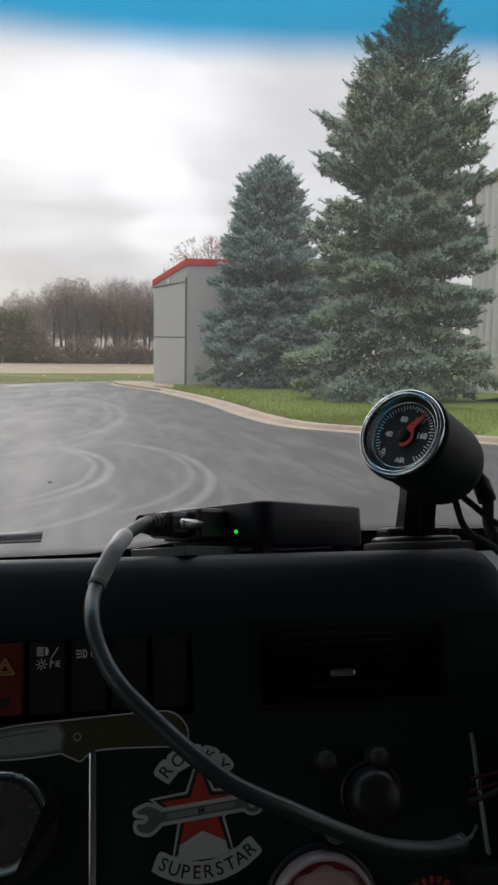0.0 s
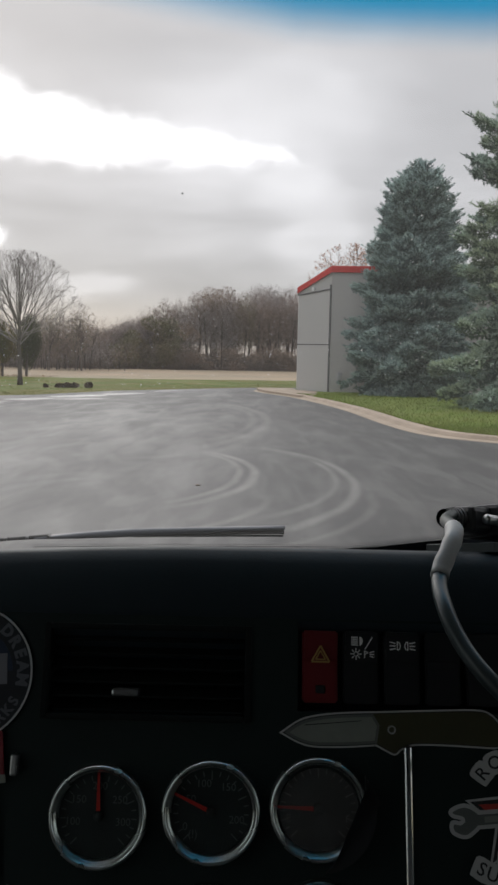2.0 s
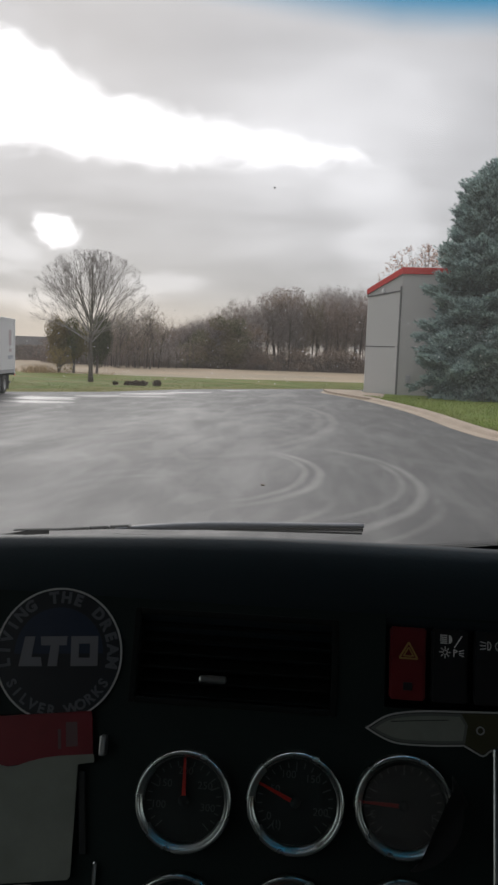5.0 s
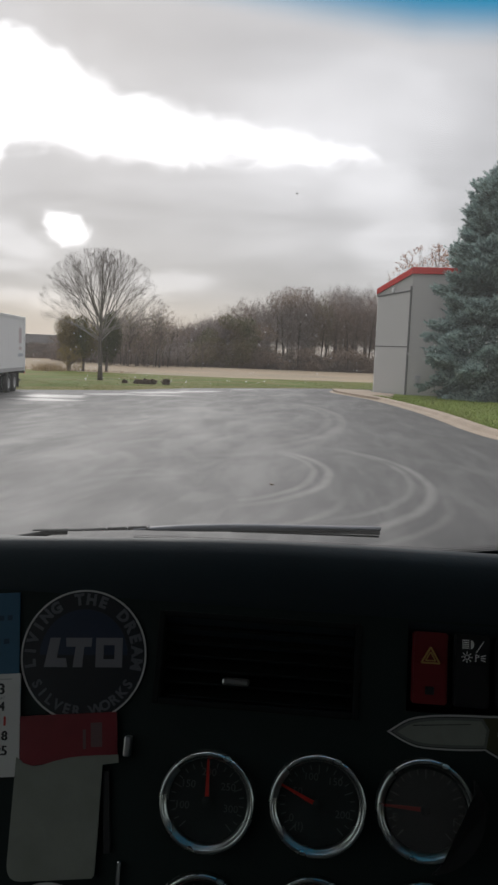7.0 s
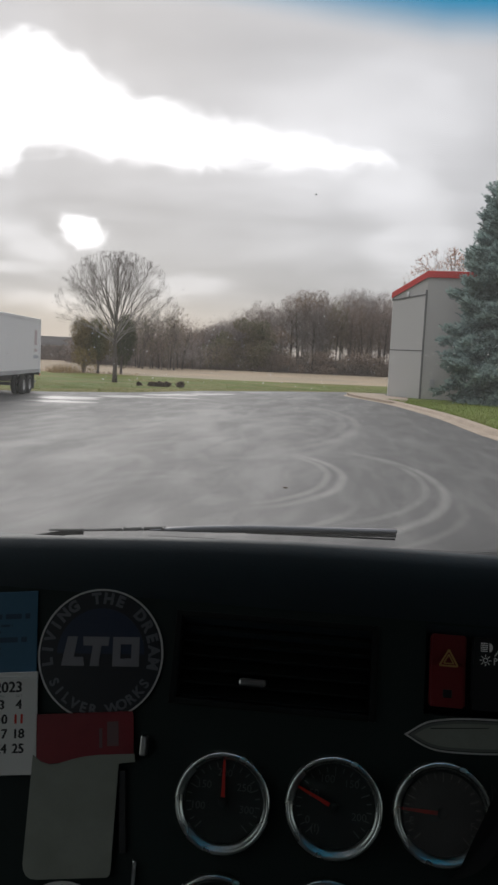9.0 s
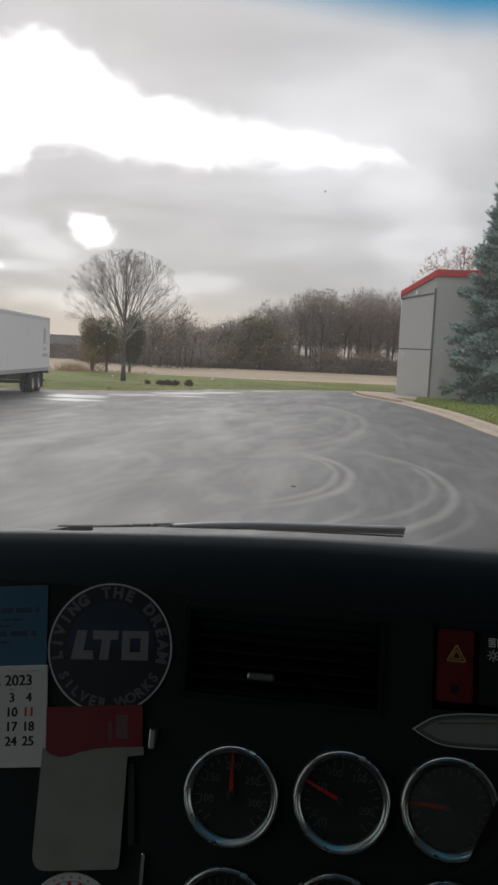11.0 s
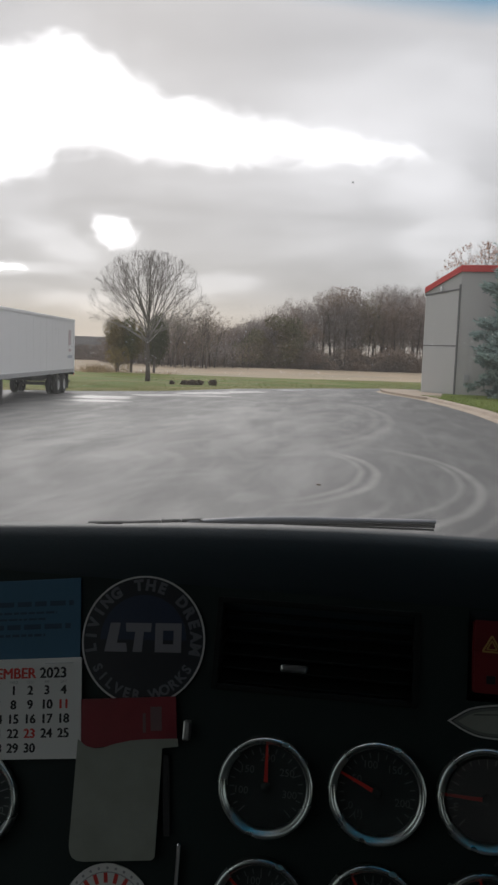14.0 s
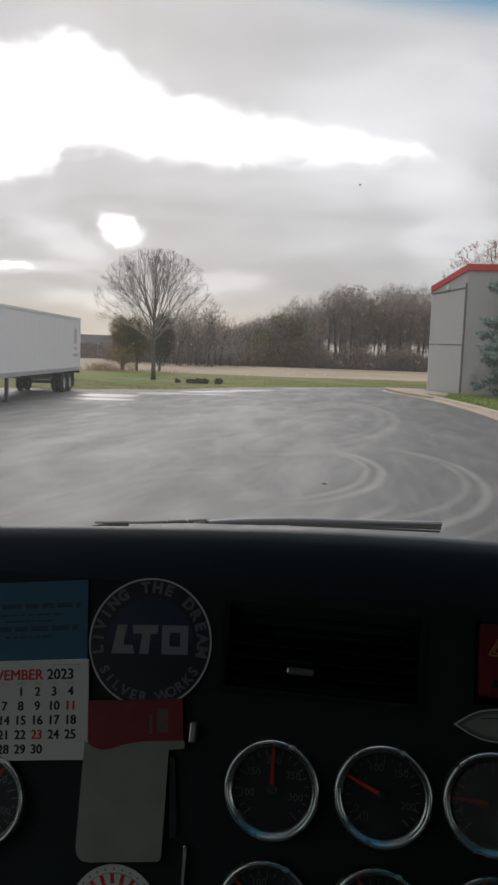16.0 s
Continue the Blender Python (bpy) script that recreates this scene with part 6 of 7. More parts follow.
def knife_sticker():
    ob = thing("knife_sticker", PANEL @ pose(0.1266, 0.0510, 0.0006, 0, 0, 1.2), "folding-knife sticker with olive handle and grey blade", "sticker")
    blade = [(-0.069, -0.0005), (-0.058, 0.0062), (-0.045, 0.0090), (-0.030, 0.0102), (-0.0125, 0.0106), (-0.0085, 0.0040), (-0.0105, -0.0070), (-0.030, -0.0080), (-0.050, -0.0078), (-0.060, -0.0052)]
    handle = [(-0.0125, 0.0108), (0.005, 0.0110), (0.030, 0.0116), (0.052, 0.0118), (0.061, 0.0098), (0.0675, 0.0030), (0.0690, -0.0040), (0.0660, -0.0086), (0.052, -0.0082), (0.030, -0.0070), (0.012, -0.0070), (0.004, -0.0100), (0.0005, -0.0126), (-0.0045, -0.0104), (-0.0105, -0.0072), (-0.0085, 0.0040)]
    def curved(pts):
        return [(q.x, q.y) for q in spline([(a, b, 0) for a, b in pts], 4)]
    back = curved(handle[1:14])
    blade = curved(blade[:5]) + blade[5:6] + curved(blade[6:] + blade[:1])[:-1]
    handle = handle[:1] + back + handle[14:]
    whole = blade[:17] + back + [handle[-2]] + blade[18:]
    flat("outline", grown(whole, 0.0017), 0, 0.0003, STICKER_WHITE, ob, "white cut edge")
    flat("border", grown(whole, 0.0006), 0.0003, 0.0005, PRINT_BLACK, ob)
    flat("blade", blade, 0.0005, 0.0008, STICKER_STEEL, ob, "grey blade")
    flat("bevel", grown(blade, -0.0017), 0.0008, 0.00085, STICKER_BLADE, ob, "paler blade face")
    flat("handle", handle, 0.0005, 0.0008, STICKER_OLIVE, ob, "olive handle")
    flat("groove", [(-0.056, 0.0038), (-0.020, 0.0064), (-0.020, 0.0068), (-0.056, 0.0044)], 0.00085, 0.00095, PRINT_BLACK, ob)
    bm = bmesh.new()
    lathe(bm, [(0.0026, 0), (0.0026, 0.0012), (0.0018, 0.0012), (0.0018, 0)], 20, Matrix.Translation((-0.001, 0.0012, 0.0006)), closed=True)
    part("pivot", bm, PRINT_GREY, ob)


knife_sticker()


def arc_bars(parent, cx, cy, r, a0, a1, count, h, material, label, z=0.0009, width=0.7, name="letter_bar"):
    """Plain bars set round an arc, in place of lettering."""
    for i in range(count):
        a = math.radians(a0 + (a1 - a0) * (i + 0.5) / count)
        w = abs(math.radians(a1 - a0)) * r / count * width
        bm = bmesh.new()
        box(bm, -h / 2, h / 2, -w / 2, w / 2, 0, 0.0002, m=Matrix.Translation((cx + r * math.cos(a), cy + r * math.sin(a), z)) @ Matrix.Rotation(a, 4, "Z"))
        part(name, bm, material, parent, label if i == 0 else "")


def star_sticker():
    ob = thing("star_sticker", PANEL @ pose(0.2040, 0.0018, 0.0006, 0, 0, 2), "red star and wrench sticker with white edge", "sticker")
    star = []
    for i in range(10):
        a, r = math.radians(90 + 36 * i), (0.0262 if i % 2 == 0 else 0.0108)
        star.append((r * math.cos(a), r * math.sin(a)))
    flat("star_edge", grown(star, 0.0042), 0, 0.0003, STICKER_WHITE, ob, "white cut edge")
    flat("star_border", grown(star, 0.0026), 0.0003, 0.0005, PRINT_BLACK, ob)
    flat("star", star, 0.0005, 0.0007, STICKER_RED, ob, "red star")
    flat("star_foot", [(-0.0165, -0.0285), (0.0165, -0.0285), (0.0150, -0.0190), (0.0, -0.0115), (-0.0150, -0.0190)], 0.0007, 0.0009, STICKER_WHITE, ob, "pale wedge below the star")
    # wrench across the star: open jaw on one end, ring on the other
    wrench = [(-0.030, -0.0034), (0.030, -0.0010), (0.0285, 0.0048), (-0.030, 0.0026)]
    m = Matrix.Rotation(math.radians(1), 4, "Z")
    jaw = [(-0.028, -0.0050), (-0.024, 0.0), (-0.028, 0.0048), (-0.034, 0.0072), (-0.0405, 0.0052), (-0.0405, 0.0036), (-0.035, 0.0020), (-0.0340, -0.0010), (-0.037, -0.0030), (-0.0410, -0.0024), (-0.0405, -0.0064), (-0.034, -0.0085)]
    for pts, nm in ((wrench, "wrench_shaft"), (smooth_outline(jaw, 4), "wrench_jaw")):
        flat(nm + "_edge", grown(pts, 0.0024), 0.0007, 0.0010, STICKER_WHITE, ob, m=m)
        flat(nm, pts, 0.0011, 0.0013, STICKER_STEEL, ob, "grey wrench", m=m)
    bm = bmesh.new()
    plate(bm, disc_outline(0.0082, 32, 0.034, 0.0022), 0.0007, 0.0010)
    part("wrench_ring_edge", bm, STICKER_WHITE, ob)
    bm = bmesh.new()
    lathe(bm, [(0.0062, 0), (0.0062, 0.0004), (0.0034, 0.0004), (0.0034, 0)], 32, Matrix.Translation((0.034, 0.0022, 0.0010)), closed=True)
    part("wrench_ring", bm, STICKER_STEEL, ob)
    part("wrench_mark", text_mesh("M", 0.0056, PRINT_BLACK, Matrix.Translation((0, 0.0006, 0.00135)), 0.00005, 0.0001), None, ob)
    flat("wrench_groove", grown([(-0.0215, -0.0014), (0.0215, 0.0004), (0.0215, 0.0030), (-0.0215, 0.0012)], 0.0004), 0.0012, 0.00132, STICKER_BLADE, ob, m=m)

    def banner(cy, r, a0, a1, half):
        arc = np.linspace(math.radians(a0), math.radians(a1), 18)
        return [((r + half) * math.cos(a), cy + (r + half) * math.sin(a)) for a in arc] + [((r - half) * math.cos(a), cy + (r - half) * math.sin(a)) for a in arc[::-1]]
    def lettering(words, cx, cy, r, a0, a1, size, foot, z):
        """Letters round an arc on a white backing that follows each letter's outline."""
        for i, ch in enumerate(words):
            a = math.radians(a0 + (a1 - a0) * i / (len(words) - 1))
            at = Matrix.Translation((cx + r * math.cos(a), cy + r * math.sin(a), 0)) @ Matrix.Rotation(a + foot, 4, "Z")
            flat("letter_edge", smooth_outline([(-0.0050, -0.0062), (0.0050, -0.0062), (0.0058, 0.0), (0.0050, 0.0062), (-0.0050, 0.0062), (-0.0058, 0.0)], 3), z, z + 0.0003 + 0.00002 * (i % 2), STICKER_WHITE, ob, m=at)
            part("letter", text_mesh(ch, size, PRINT_BLACK, Matrix.Translation((0, 0, z + 0.0005)) @ at, 0.00008, 0.0001), None, ob)
    lettering("ROCKY", -0.003, 0.0105, 0.0242, 139, 41, 0.0112, -math.pi / 2, 0.0014)
    flat("lower_banner", banner(0.0135, 0.0495, 238, 307, 0.0040), 0.0010, 0.0012, STICKER_WHITE, ob, "white arched banner")
    lettering("SUPERSTAR", 0.0, 0.0135, 0.0495, 238.5, 307, 0.0112, math.pi / 2, 0.0014)


star_sticker()


def round_badge():
    ob = thing("round_badge", PANEL @ pose(-0.1468, 0.0810, 0.0006, 0, 0, 4), "round navy and black badge with silver ring", "badge")
    R = 0.0426
    bm = bmesh.new()
    plate(bm, disc_outline(R, 64), 0, 0.0008)
    part("disc", bm, BADGE_BLACK, ob)
    bm = bmesh.new()
    lathe(bm, [(R, 0.0), (R, 0.0012), (R * 0.972, 0.0012), (R * 0.972, 0.0)], 64, closed=True)
    part("ring", bm, STICKER_WHITE, ob, "thin silver ring")
    up = [(R * 0.70 * math.cos(a), R * 0.70 * math.sin(a)) for a in np.linspace(0, math.pi, 24)]
    flat("upper_half", up, 0.0008, 0.0010, BADGE_NAVY, ob, "navy upper half")
    # block mark across the middle, drawn as plain shapes
    s = 0.55
    k = R * 0.62
    flat("block", [(-k, -0.30 * k), (-0.40 * k, -0.30 * k), (-0.44 * k, -0.08 * k), (-0.68 * k, -0.08 * k), (-0.60 * k, 0.42 * k), (-0.86 * k, 0.42 * k)], 0.0011, 0.0014, SILVER_PRINT, ob, "silver block shape")
    flat("block", [(-0.46 * k, 0.42 * k), (0.22 * k, 0.42 * k), (0.20 * k, 0.20 * k), (0.02 * k, 0.20 * k), (-0.02 * k, -0.30 * k), (-0.26 * k, -0.30 * k), (-0.20 * k, 0.20 * k), (-0.44 * k, 0.20 * k)], 0.0011, 0.0014, SILVER_PRINT, ob, "silver block shape")
    bm = bmesh.new()
    for lim in ((0.32 * k, 1.0 * k, 0.24 * k, 0.42 * k), (0.32 * k, 1.0 * k, -0.30 * k, -0.10 * k), (0.32 * k, 0.52 * k, -0.10 * k, 0.24 * k), (0.80 * k, 1.0 * k, -0.10 * k, 0.24 * k)):
        box(bm, *lim, 0.0011, 0.0014)
    part("block", bm, SILVER_PRINT, ob, "silver block shape")
    for i, ch in enumerate("LIVING THE DREAM"):
        if ch == " ":
            continue
        a = math.radians(196 - 212 * (i + 0.5) / 16)
        m = Matrix.Translation((R * 0.845 * math.cos(a), R * 0.845 * math.sin(a), 0.0011)) @ Matrix.Rotation(a - math.pi / 2, 4, "Z")
        part("letter", text_mesh(ch, 0.0100, LETTER_SILVER, m, 0.0001, 0.0005), None, ob)
    for i in range(12):
        a = math.radians(206 + 128 * (i + 0.5) / 12)
        m = Matrix.Translation((R * 0.845 * math.cos(a), R * 0.845 * math.sin(a), 0.0011)) @ Matrix.Rotation(a + math.pi / 2, 4, "Z")
        if i != 6:
            part("letter", text_mesh("SILVER WORKS"[i], 0.0090, LETTER_SILVER, m, 0.0001, 0.0003), None, ob)


round_badge()


def calendar():
    ob = thing("tear_off_calendar", PANEL @ pose(-0.1888, 0.0655, 0.0008, 0, 0, 6.8), "small tear-off calendar with a blue card top", "calendar")
    W = 0.100
    part("card", boxes((-W, 0.0, 0.0, 0.0535, 0, 0.0012), bevel=0.0003), PAPER_BLUE, ob, "blue printed card")
    part("pad", boxes((-W, 0.0015, -0.0640, 0.0005, 0.0012, 0.0032), bevel=0.0003), PAPER, ob, "white month sheets")
    part("staple", boxes((-0.024, -0.004, -0.0032, -0.0024, 0.0032, 0.0036)), DULL_CHROME, ob)
    for i, (v, w, h) in enumerate([(0.0370, 0.074, 0.0050), (0.0310, 0.050, 0.0022), (0.0268, 0.034, 0.0020), (0.0216, 0.070, 0.0050), (0.0160, 0.034, 0.0026)]):
        bm = bmesh.new()
        x = -W * 0.42 - w / 2
        g = random.Random(i)
        while x < -W * 0.42 + w / 2:
            ln = g.uniform(0.5, 1.5) * 2.2 * h
            box(bm, x, min(x + ln, -W * 0.42 + w / 2), v - h * 0.34, v + h * 0.34, 0.0012, 0.0014)
            x += ln + h * 0.5
        part("print_line", bm, PRINT_NAVY, ob, "dark bars of small print")

    def word(t, x, v, size, mt, bold=0.0):
        heavy = [text_mesh(t, size, mt, Matrix.Translation((x + dx, v + dv, 0.00325 + dz)), 0.00003) for dx, dv, dz in ((-bold, 0, 0), (bold, 0, 0.00002), (0, bold, 0.00004))[:3 if bold else 1]]
        part("print", joined(heavy) if len(heavy) > 1 else heavy[0], mt, ob)
    word("NOVEMBER", -0.0550, -0.0094, 0.0096, PRINT_RED, 0.00035)
    word("2023", -0.0180, -0.0094, 0.0096, PRINT_BLACK, 0.00035)
    pitch = 0.01170
    for c, d in enumerate(("SUN", "MON", "TUE", "WED", "THU", "FRI", "SAT")):
        word(d, -0.0106 - pitch * (6 - c), -0.0148, 0.0026, PRINT_GREY)
    for day in range(1, 31):
        c, row = (day + 2) % 7, (day + 2) // 7
        word(str(day), -0.0106 - pitch * (6 - c), -0.0204 - 0.0092 * row, 0.0082, PRINT_RED if c == 0 or day in (11, 23) else PRINT_BLACK, 0.00035)


calendar()


def card_pouch():
    """A red card tucked into a grey-white sleeve with a wavy top edge."""
    ob = thing("card_sleeve", PANEL @ pose(-0.1851, 0.0390, 0.0020, 0, 0, 7), "red card in a grey-white sleeve hung on the dash", "card sleeve")
    red = [(0.0, -0.0315), (0.0, -0.001), (0.001, 0.0), (0.0645, 0.0), (0.0655, -0.001), (0.0655, -0.0270)]
    flat("red_card", red, 0, 0.0014, CARD_RED, ob, "dark red card")
    wave = [(-0.0008, -0.0250), (0.004, -0.0292), (0.010, -0.0312), (0.016, -0.0308), (0.024, -0.0286), (0.034, -0.0268), (0.044, -0.0262), (0.0665, -0.0262), (0.0665, -0.0310), (0.0560, -0.0318)]
    low = [(0.0502, -0.0950), (0.0497, -0.0972), (0.0482, -0.0986), (0.0030, -0.0992), (-0.0012, -0.0986), (-0.0042, -0.0967), (-0.0058, -0.0937), (-0.0064, -0.0895)]
    flat("sleeve", (wave + low)[::-1], 0.0014, 0.0028, CARD_GREY, ob, "grey-white sleeve")
    for k, (x, v, w, h) in enumerate([(0.0520, -0.0135, 0.0075, 0.0150), (0.0440, -0.0160, 0.0020, 0.0120)]):
        part("print_bar", boxes((x - w / 2, x + w / 2, v - h / 2, v + h / 2, 0.0014, 0.0016)), CARD_MARK, ob, "dull printed mark")
    part("side_clip", boxes((0.0555, 0.0600, -0.085, -0.036, -0.001, 0.001), bevel=0.0005), SMOOTH_BLACK, ob)


card_pouch()


def ringed_sticker(x, v, r, face, label, dots, words=8):
    ob = thing("round_sticker", PANEL @ pose(x, v, 0.0006), label, "sticker")
    bm = bmesh.new()
    plate(bm, disc_outline(r, 48), 0, 0.0008)
    part("disc", bm, face, ob)
    arc_bars(ob, 0, 0, r * 0.72, 160, 20, words, r * 0.20, PRINT_RED, "plain red bars of lettering", 0.0008, 0.38)
    bm = bmesh.new()
    for i in range(dots):
        a = 2 * math.pi * i / dots
        plate(bm, disc_outline(r * 0.03, 8, r * 0.91 * math.cos(a), r * 0.91 * math.sin(a)), 0.0008, 0.0010)
    part("dots", bm, PRINT_GREY, ob)
    bm = bmesh.new()
    lathe(bm, [(r * 0.84, 0.0008), (r * 0.84, 0.0010), (r * 0.82, 0.0010), (r * 0.82, 0.0008)], 48, closed=True)
    part("ring", bm, PRINT_GREY, ob)


ringed_sticker(-0.1515, -0.0886, 0.0297, PAPER, "round off-white sticker with red lettering bars", 30)


def knob(name, x, v, r, h, material, label, round_=0.5):
    ob = thing(name, PANEL @ pose(x, v, 0), label, "knob")
    bm = bmesh.new()
    lathe(bm, [(r * 1.02, 0), (r, h * 0.5), (r * 0.92, h * 0.8), (r * 0.7, h * 0.95), (0, h)], 36)
    part("cap", bm, material, ob, smooth=True)
    bm = bmesh.new()
    lathe(bm, [(r * 1.18, 0), (r * 1.18, h * 0.18), (r * 1.02, h * 0.22), (r * 1.02, 0)], 36, closed=True)
    part("collar", bm, SMOOTH_BLACK, ob, smooth=True)
    return ob


knob("dash_button", 0.2881, 0.0278, 0.0066, 0.010, DIM_GREY, "small dim grey dash knob")
knob("dash_button", 0.3237, 0.0280, 0.0072, 0.011, DIM_GREY, "small dull grey dash knob")
knob("dash_button", 0.2915, -0.0180, 0.0062, 0.009, DIM_GREEN, "small greenish-grey dash button")
knob("dome_knob", 0.3182, 0.0040, 0.0185, 0.020, SMOOTH_BLACK, "large glossy black domed knob")
ob = knob("valve_knob", 0.2803, -0.0612, 0.0325, 0.016, KNOB_PINK, "round red and white valve knob with pale rim")
bm = bmesh.new()
lathe(bm, [(0.0345, 0.002), (0.0345, 0.0125), (0.0335, 0.0148), (0.0320, 0.0156), (0.0306, 0.0150), (0.0306, 0.002)], 48, closed=True)
part("rim", bm, PINK_RIM, ob, "pale rim", smooth=True)
bm = bmesh.new()
wavy = [0.0278 + 0.0012 * math.sin(k * 2 * math.pi * 9 / 72) for k in range(72)]
for k in range(72):
    a0, a1 = 2 * math.pi * k / 72, 2 * math.pi * (k + 1) / 72
    r0, r1 = wavy[k], wavy[(k + 1) % 72]
    bm.faces.new([bm.verts.new((r * math.cos(a), r * math.sin(a), z)) for r, a, z in ((r0, a0, 0.0156), (0.0308, a0, 0.0146), (0.0308, a1, 0.0146), (r1, a1, 0.0156))])
bmesh.ops.remove_doubles(bm, verts=bm.verts, dist=1e-6)
part("red_ring", bm, CARD_RED, ob, "dark red ring", smooth=True)
arc_bars(ob, 0, 0, 0.0195, 150, 30, 7, 0.0050, PINK_RIM, "pale lettering bars", 0.0157, 0.45)
ob = thing("round_sticker", PANEL @ pose(0.3560, -0.0700, 0.0006), "black round sticker with pale lettering bars", "sticker")
bm = bmesh.new()
plate(bm, disc_outline(0.0235, 40), 0, 0.0008)
part("disc", bm, BADGE_BLACK, ob)
arc_bars(ob, 0, 0, 0.0185, 165, 15, 9, 0.0042, STICKER_RED, "plain red bars of lettering", 0.0008, 0.55)
ob = part("dash_ledge", boxes((-0.020, 0.046, -0.004, 0.004, 0.0, 0.020), bevel=0.002), SMOOTH_BLACK, None)
ob.matrix_world = PANEL @ pose(0.3950, -0.0470, 0)
tagged(ob, "small black ledge at the dash end", "ledge")


# ---- things on top of the dash ----
def control_box():
    """The black electronics box with its plug, on a base plate; front edge towards the driver."""
    corner = (0.2560, 0.672, 2.4440)
    ob = thing("control_box", pose(*corner, -16) @ pose(0, 0, 0, 0, 0, 38), "black plastic electronics box with a green lamp on the dash", "control box")
    bm = bmesh.new()
    W, D, rr, rows = 0.133, 0.105, 0.014, []
    for inset, z in ((0.0012, 0.0030), (0.0, 0.0044), (0.0, 0.0334), (0.0006, 0.0346), (0.0018, 0.0352)):
        ring = []
        for cx, cy, a0 in ((W - rr, D - rr, 0), (rr, D - rr, 90), (rr, rr, 180), (W - rr, rr, 270)):
            for q in range(9):
                a = math.radians(a0 + 90 * q / 8)
                ring.append(bm.verts.new((cx + (rr - inset) * math.cos(a), cy + (rr - inset) * math.sin(a), z)))
        rows.append(ring)
    for a, b in zip(rows, rows[1:]):
        for q in range(36):
            bm.faces.new((a[q], a[(q + 1) % 36], b[(q + 1) % 36], b[q]))
    part("case", bm, CASE_BLACK, ob, smooth=True)
    lid = [(v.x, v.y) for v in [Vector((cx + (rr - 0.0018) * math.cos(math.radians(a0 + 90 * q / 8)), cy + (rr - 0.0018) * math.sin(math.radians(a0 + 90 * q / 8)))) for cx, cy, a0 in ((W - rr, D - rr, 0), (rr, D - rr, 90), (rr, rr, 180), (W - rr, rr, 270)) for q in range(9)]]
    flat("lid", lid, 0.0346, 0.0352, CASE_BLACK, ob)
    flat("case_floor", lid, 0.0030, 0.0036, CASE_BLACK, ob)
    part("seam", boxes((0.016, 0.117, -0.0003, 0.0006, 0.0206, 0.0212)), VENT_BLACK, ob)
    for x, y in ((0.012, 0.012), (0.112, 0.012), (0.012, 0.093), (0.112, 0.093)):
        part("foot", boxes((x - 0.006, x + 0.006, y - 0.006, y + 0.006, -0.010, 0.0032), bevel=0.001), RUBBER, ob)
    # plug on the side, with a hood and thumbscrews; x points out of the case
    part("plug", boxes((-0.030, 0.0004, 0.036, 0.076, 0.0075, 0.0315), bevel=0.003), SMOOTH_BLACK, ob)
    part("hood", boxes((-0.052, -0.028, 0.044, 0.068, 0.0095, 0.0290), bevel=0.004), SMOOTH_BLACK, ob)
    bm = bmesh.new()
    lathe(bm, [(0, -0.0005), (0.0032, 0), (0.0036, 0.0008), (0.0036, 0.0140), (0.0026, 0.0160), (0.0026, 0.020), (0, 0.020)], 16, Matrix.Translation((-0.047, 0.0365, 0.0190)) @ Matrix.Rotation(math.radians(90), 4, "Y"))
    part("thumbscrew", bm, DULL_CHROME, ob, "metal thumbscrew", smooth=True)
    bm = bmesh.new()
    for k in range(5):
        lathe(bm, [(0.0088 - 0.0006 * k, 0), (0.0092 - 0.0006 * k, 0.0015), (0.0088 - 0.0006 * k, 0.003)], 20, Matrix.Translation((-0.0525 - 0.0032 * k, 0.056, 0.0195)) @ Matrix.Rotation(math.radians(-90), 4, "Y"))
    part("strain_relief", bm, SMOOTH_BLACK, ob, "ribbed strain relief", smooth=True)
    part("base_bracket", boxes((-0.056, 0.0, 0.024, 0.082, -0.0045, 0.0025), (-0.055, 0.030, 0.03, 0.07, -0.010, -0.0045), bevel=0.0008), CABLE, ob, "grey bracket under the plug")
    bm = bmesh.new()
    lathe(bm, [(0, 0.0012), (0.0014, 0.0008), (0.0017, 0)], 16, Matrix.Translation((-0.0001, 0.0270, 0.0135)) @ Matrix.Rotation(math.radians(-90), 4, "Y"))
    part("lamp", bm, LED, ob, "lit green lamp", smooth=True)


control_box()


def dash_cable():
    line = spline([(0.1760, 0.686, 2.4635), (0.1650, 0.660, 2.4640), (0.152, 0.587, 2.471), (0.139, 0.564, 2.452), (0.1370, 0.54, 2.441), (0.1420, 0.523, 2.428), (0.1520, 0.507, 2.416), (0.1700, 0.495, 2.401), (0.1885, 0.482, 2.388), (0.2065, 0.476, 2.376), (0.2350, 0.478, 2.36), (0.2650, 0.487, 2.34), (0.292, 0.5, 2.322), (0.325, 0.517, 2.306), (0.351, 0.535, 2.295)], 8)
    ob = thing("cable", pose(0, 0, 0), "thick grey cable hanging in a loop across the dash", "cable")
    part("jacket", tube(bmesh.new(), line, 0.0044, 14), CABLE, ob, smooth=True)
    wrap = line[14:25]
    part("tape_wrap", tube(bmesh.new(), wrap, [0.0053 + 0.00030 * math.sin(i * 1.9) for i in range(len(wrap))], 14), TAPE, ob, "light grey tape wrap", smooth=True)
    part("end_cap", tube(bmesh.new(), [Vector(line[-1]) + Vector((-0.006, -0.001, 0)), Vector(line[-1]) + Vector((0.004, 0.002, 0.0005))], 0.0050, 14), CABLE, ob, smooth=True)
    part("end_wire", tube(bmesh.new(), [Vector(line[-1]), Vector(line[-1]) + Vector((0.012, 0.008, -0.001)), Vector(line[-1]) + Vector((0.020, 0.018, -0.001))], 0.0012, 8), CABLE, ob)


dash_cable()


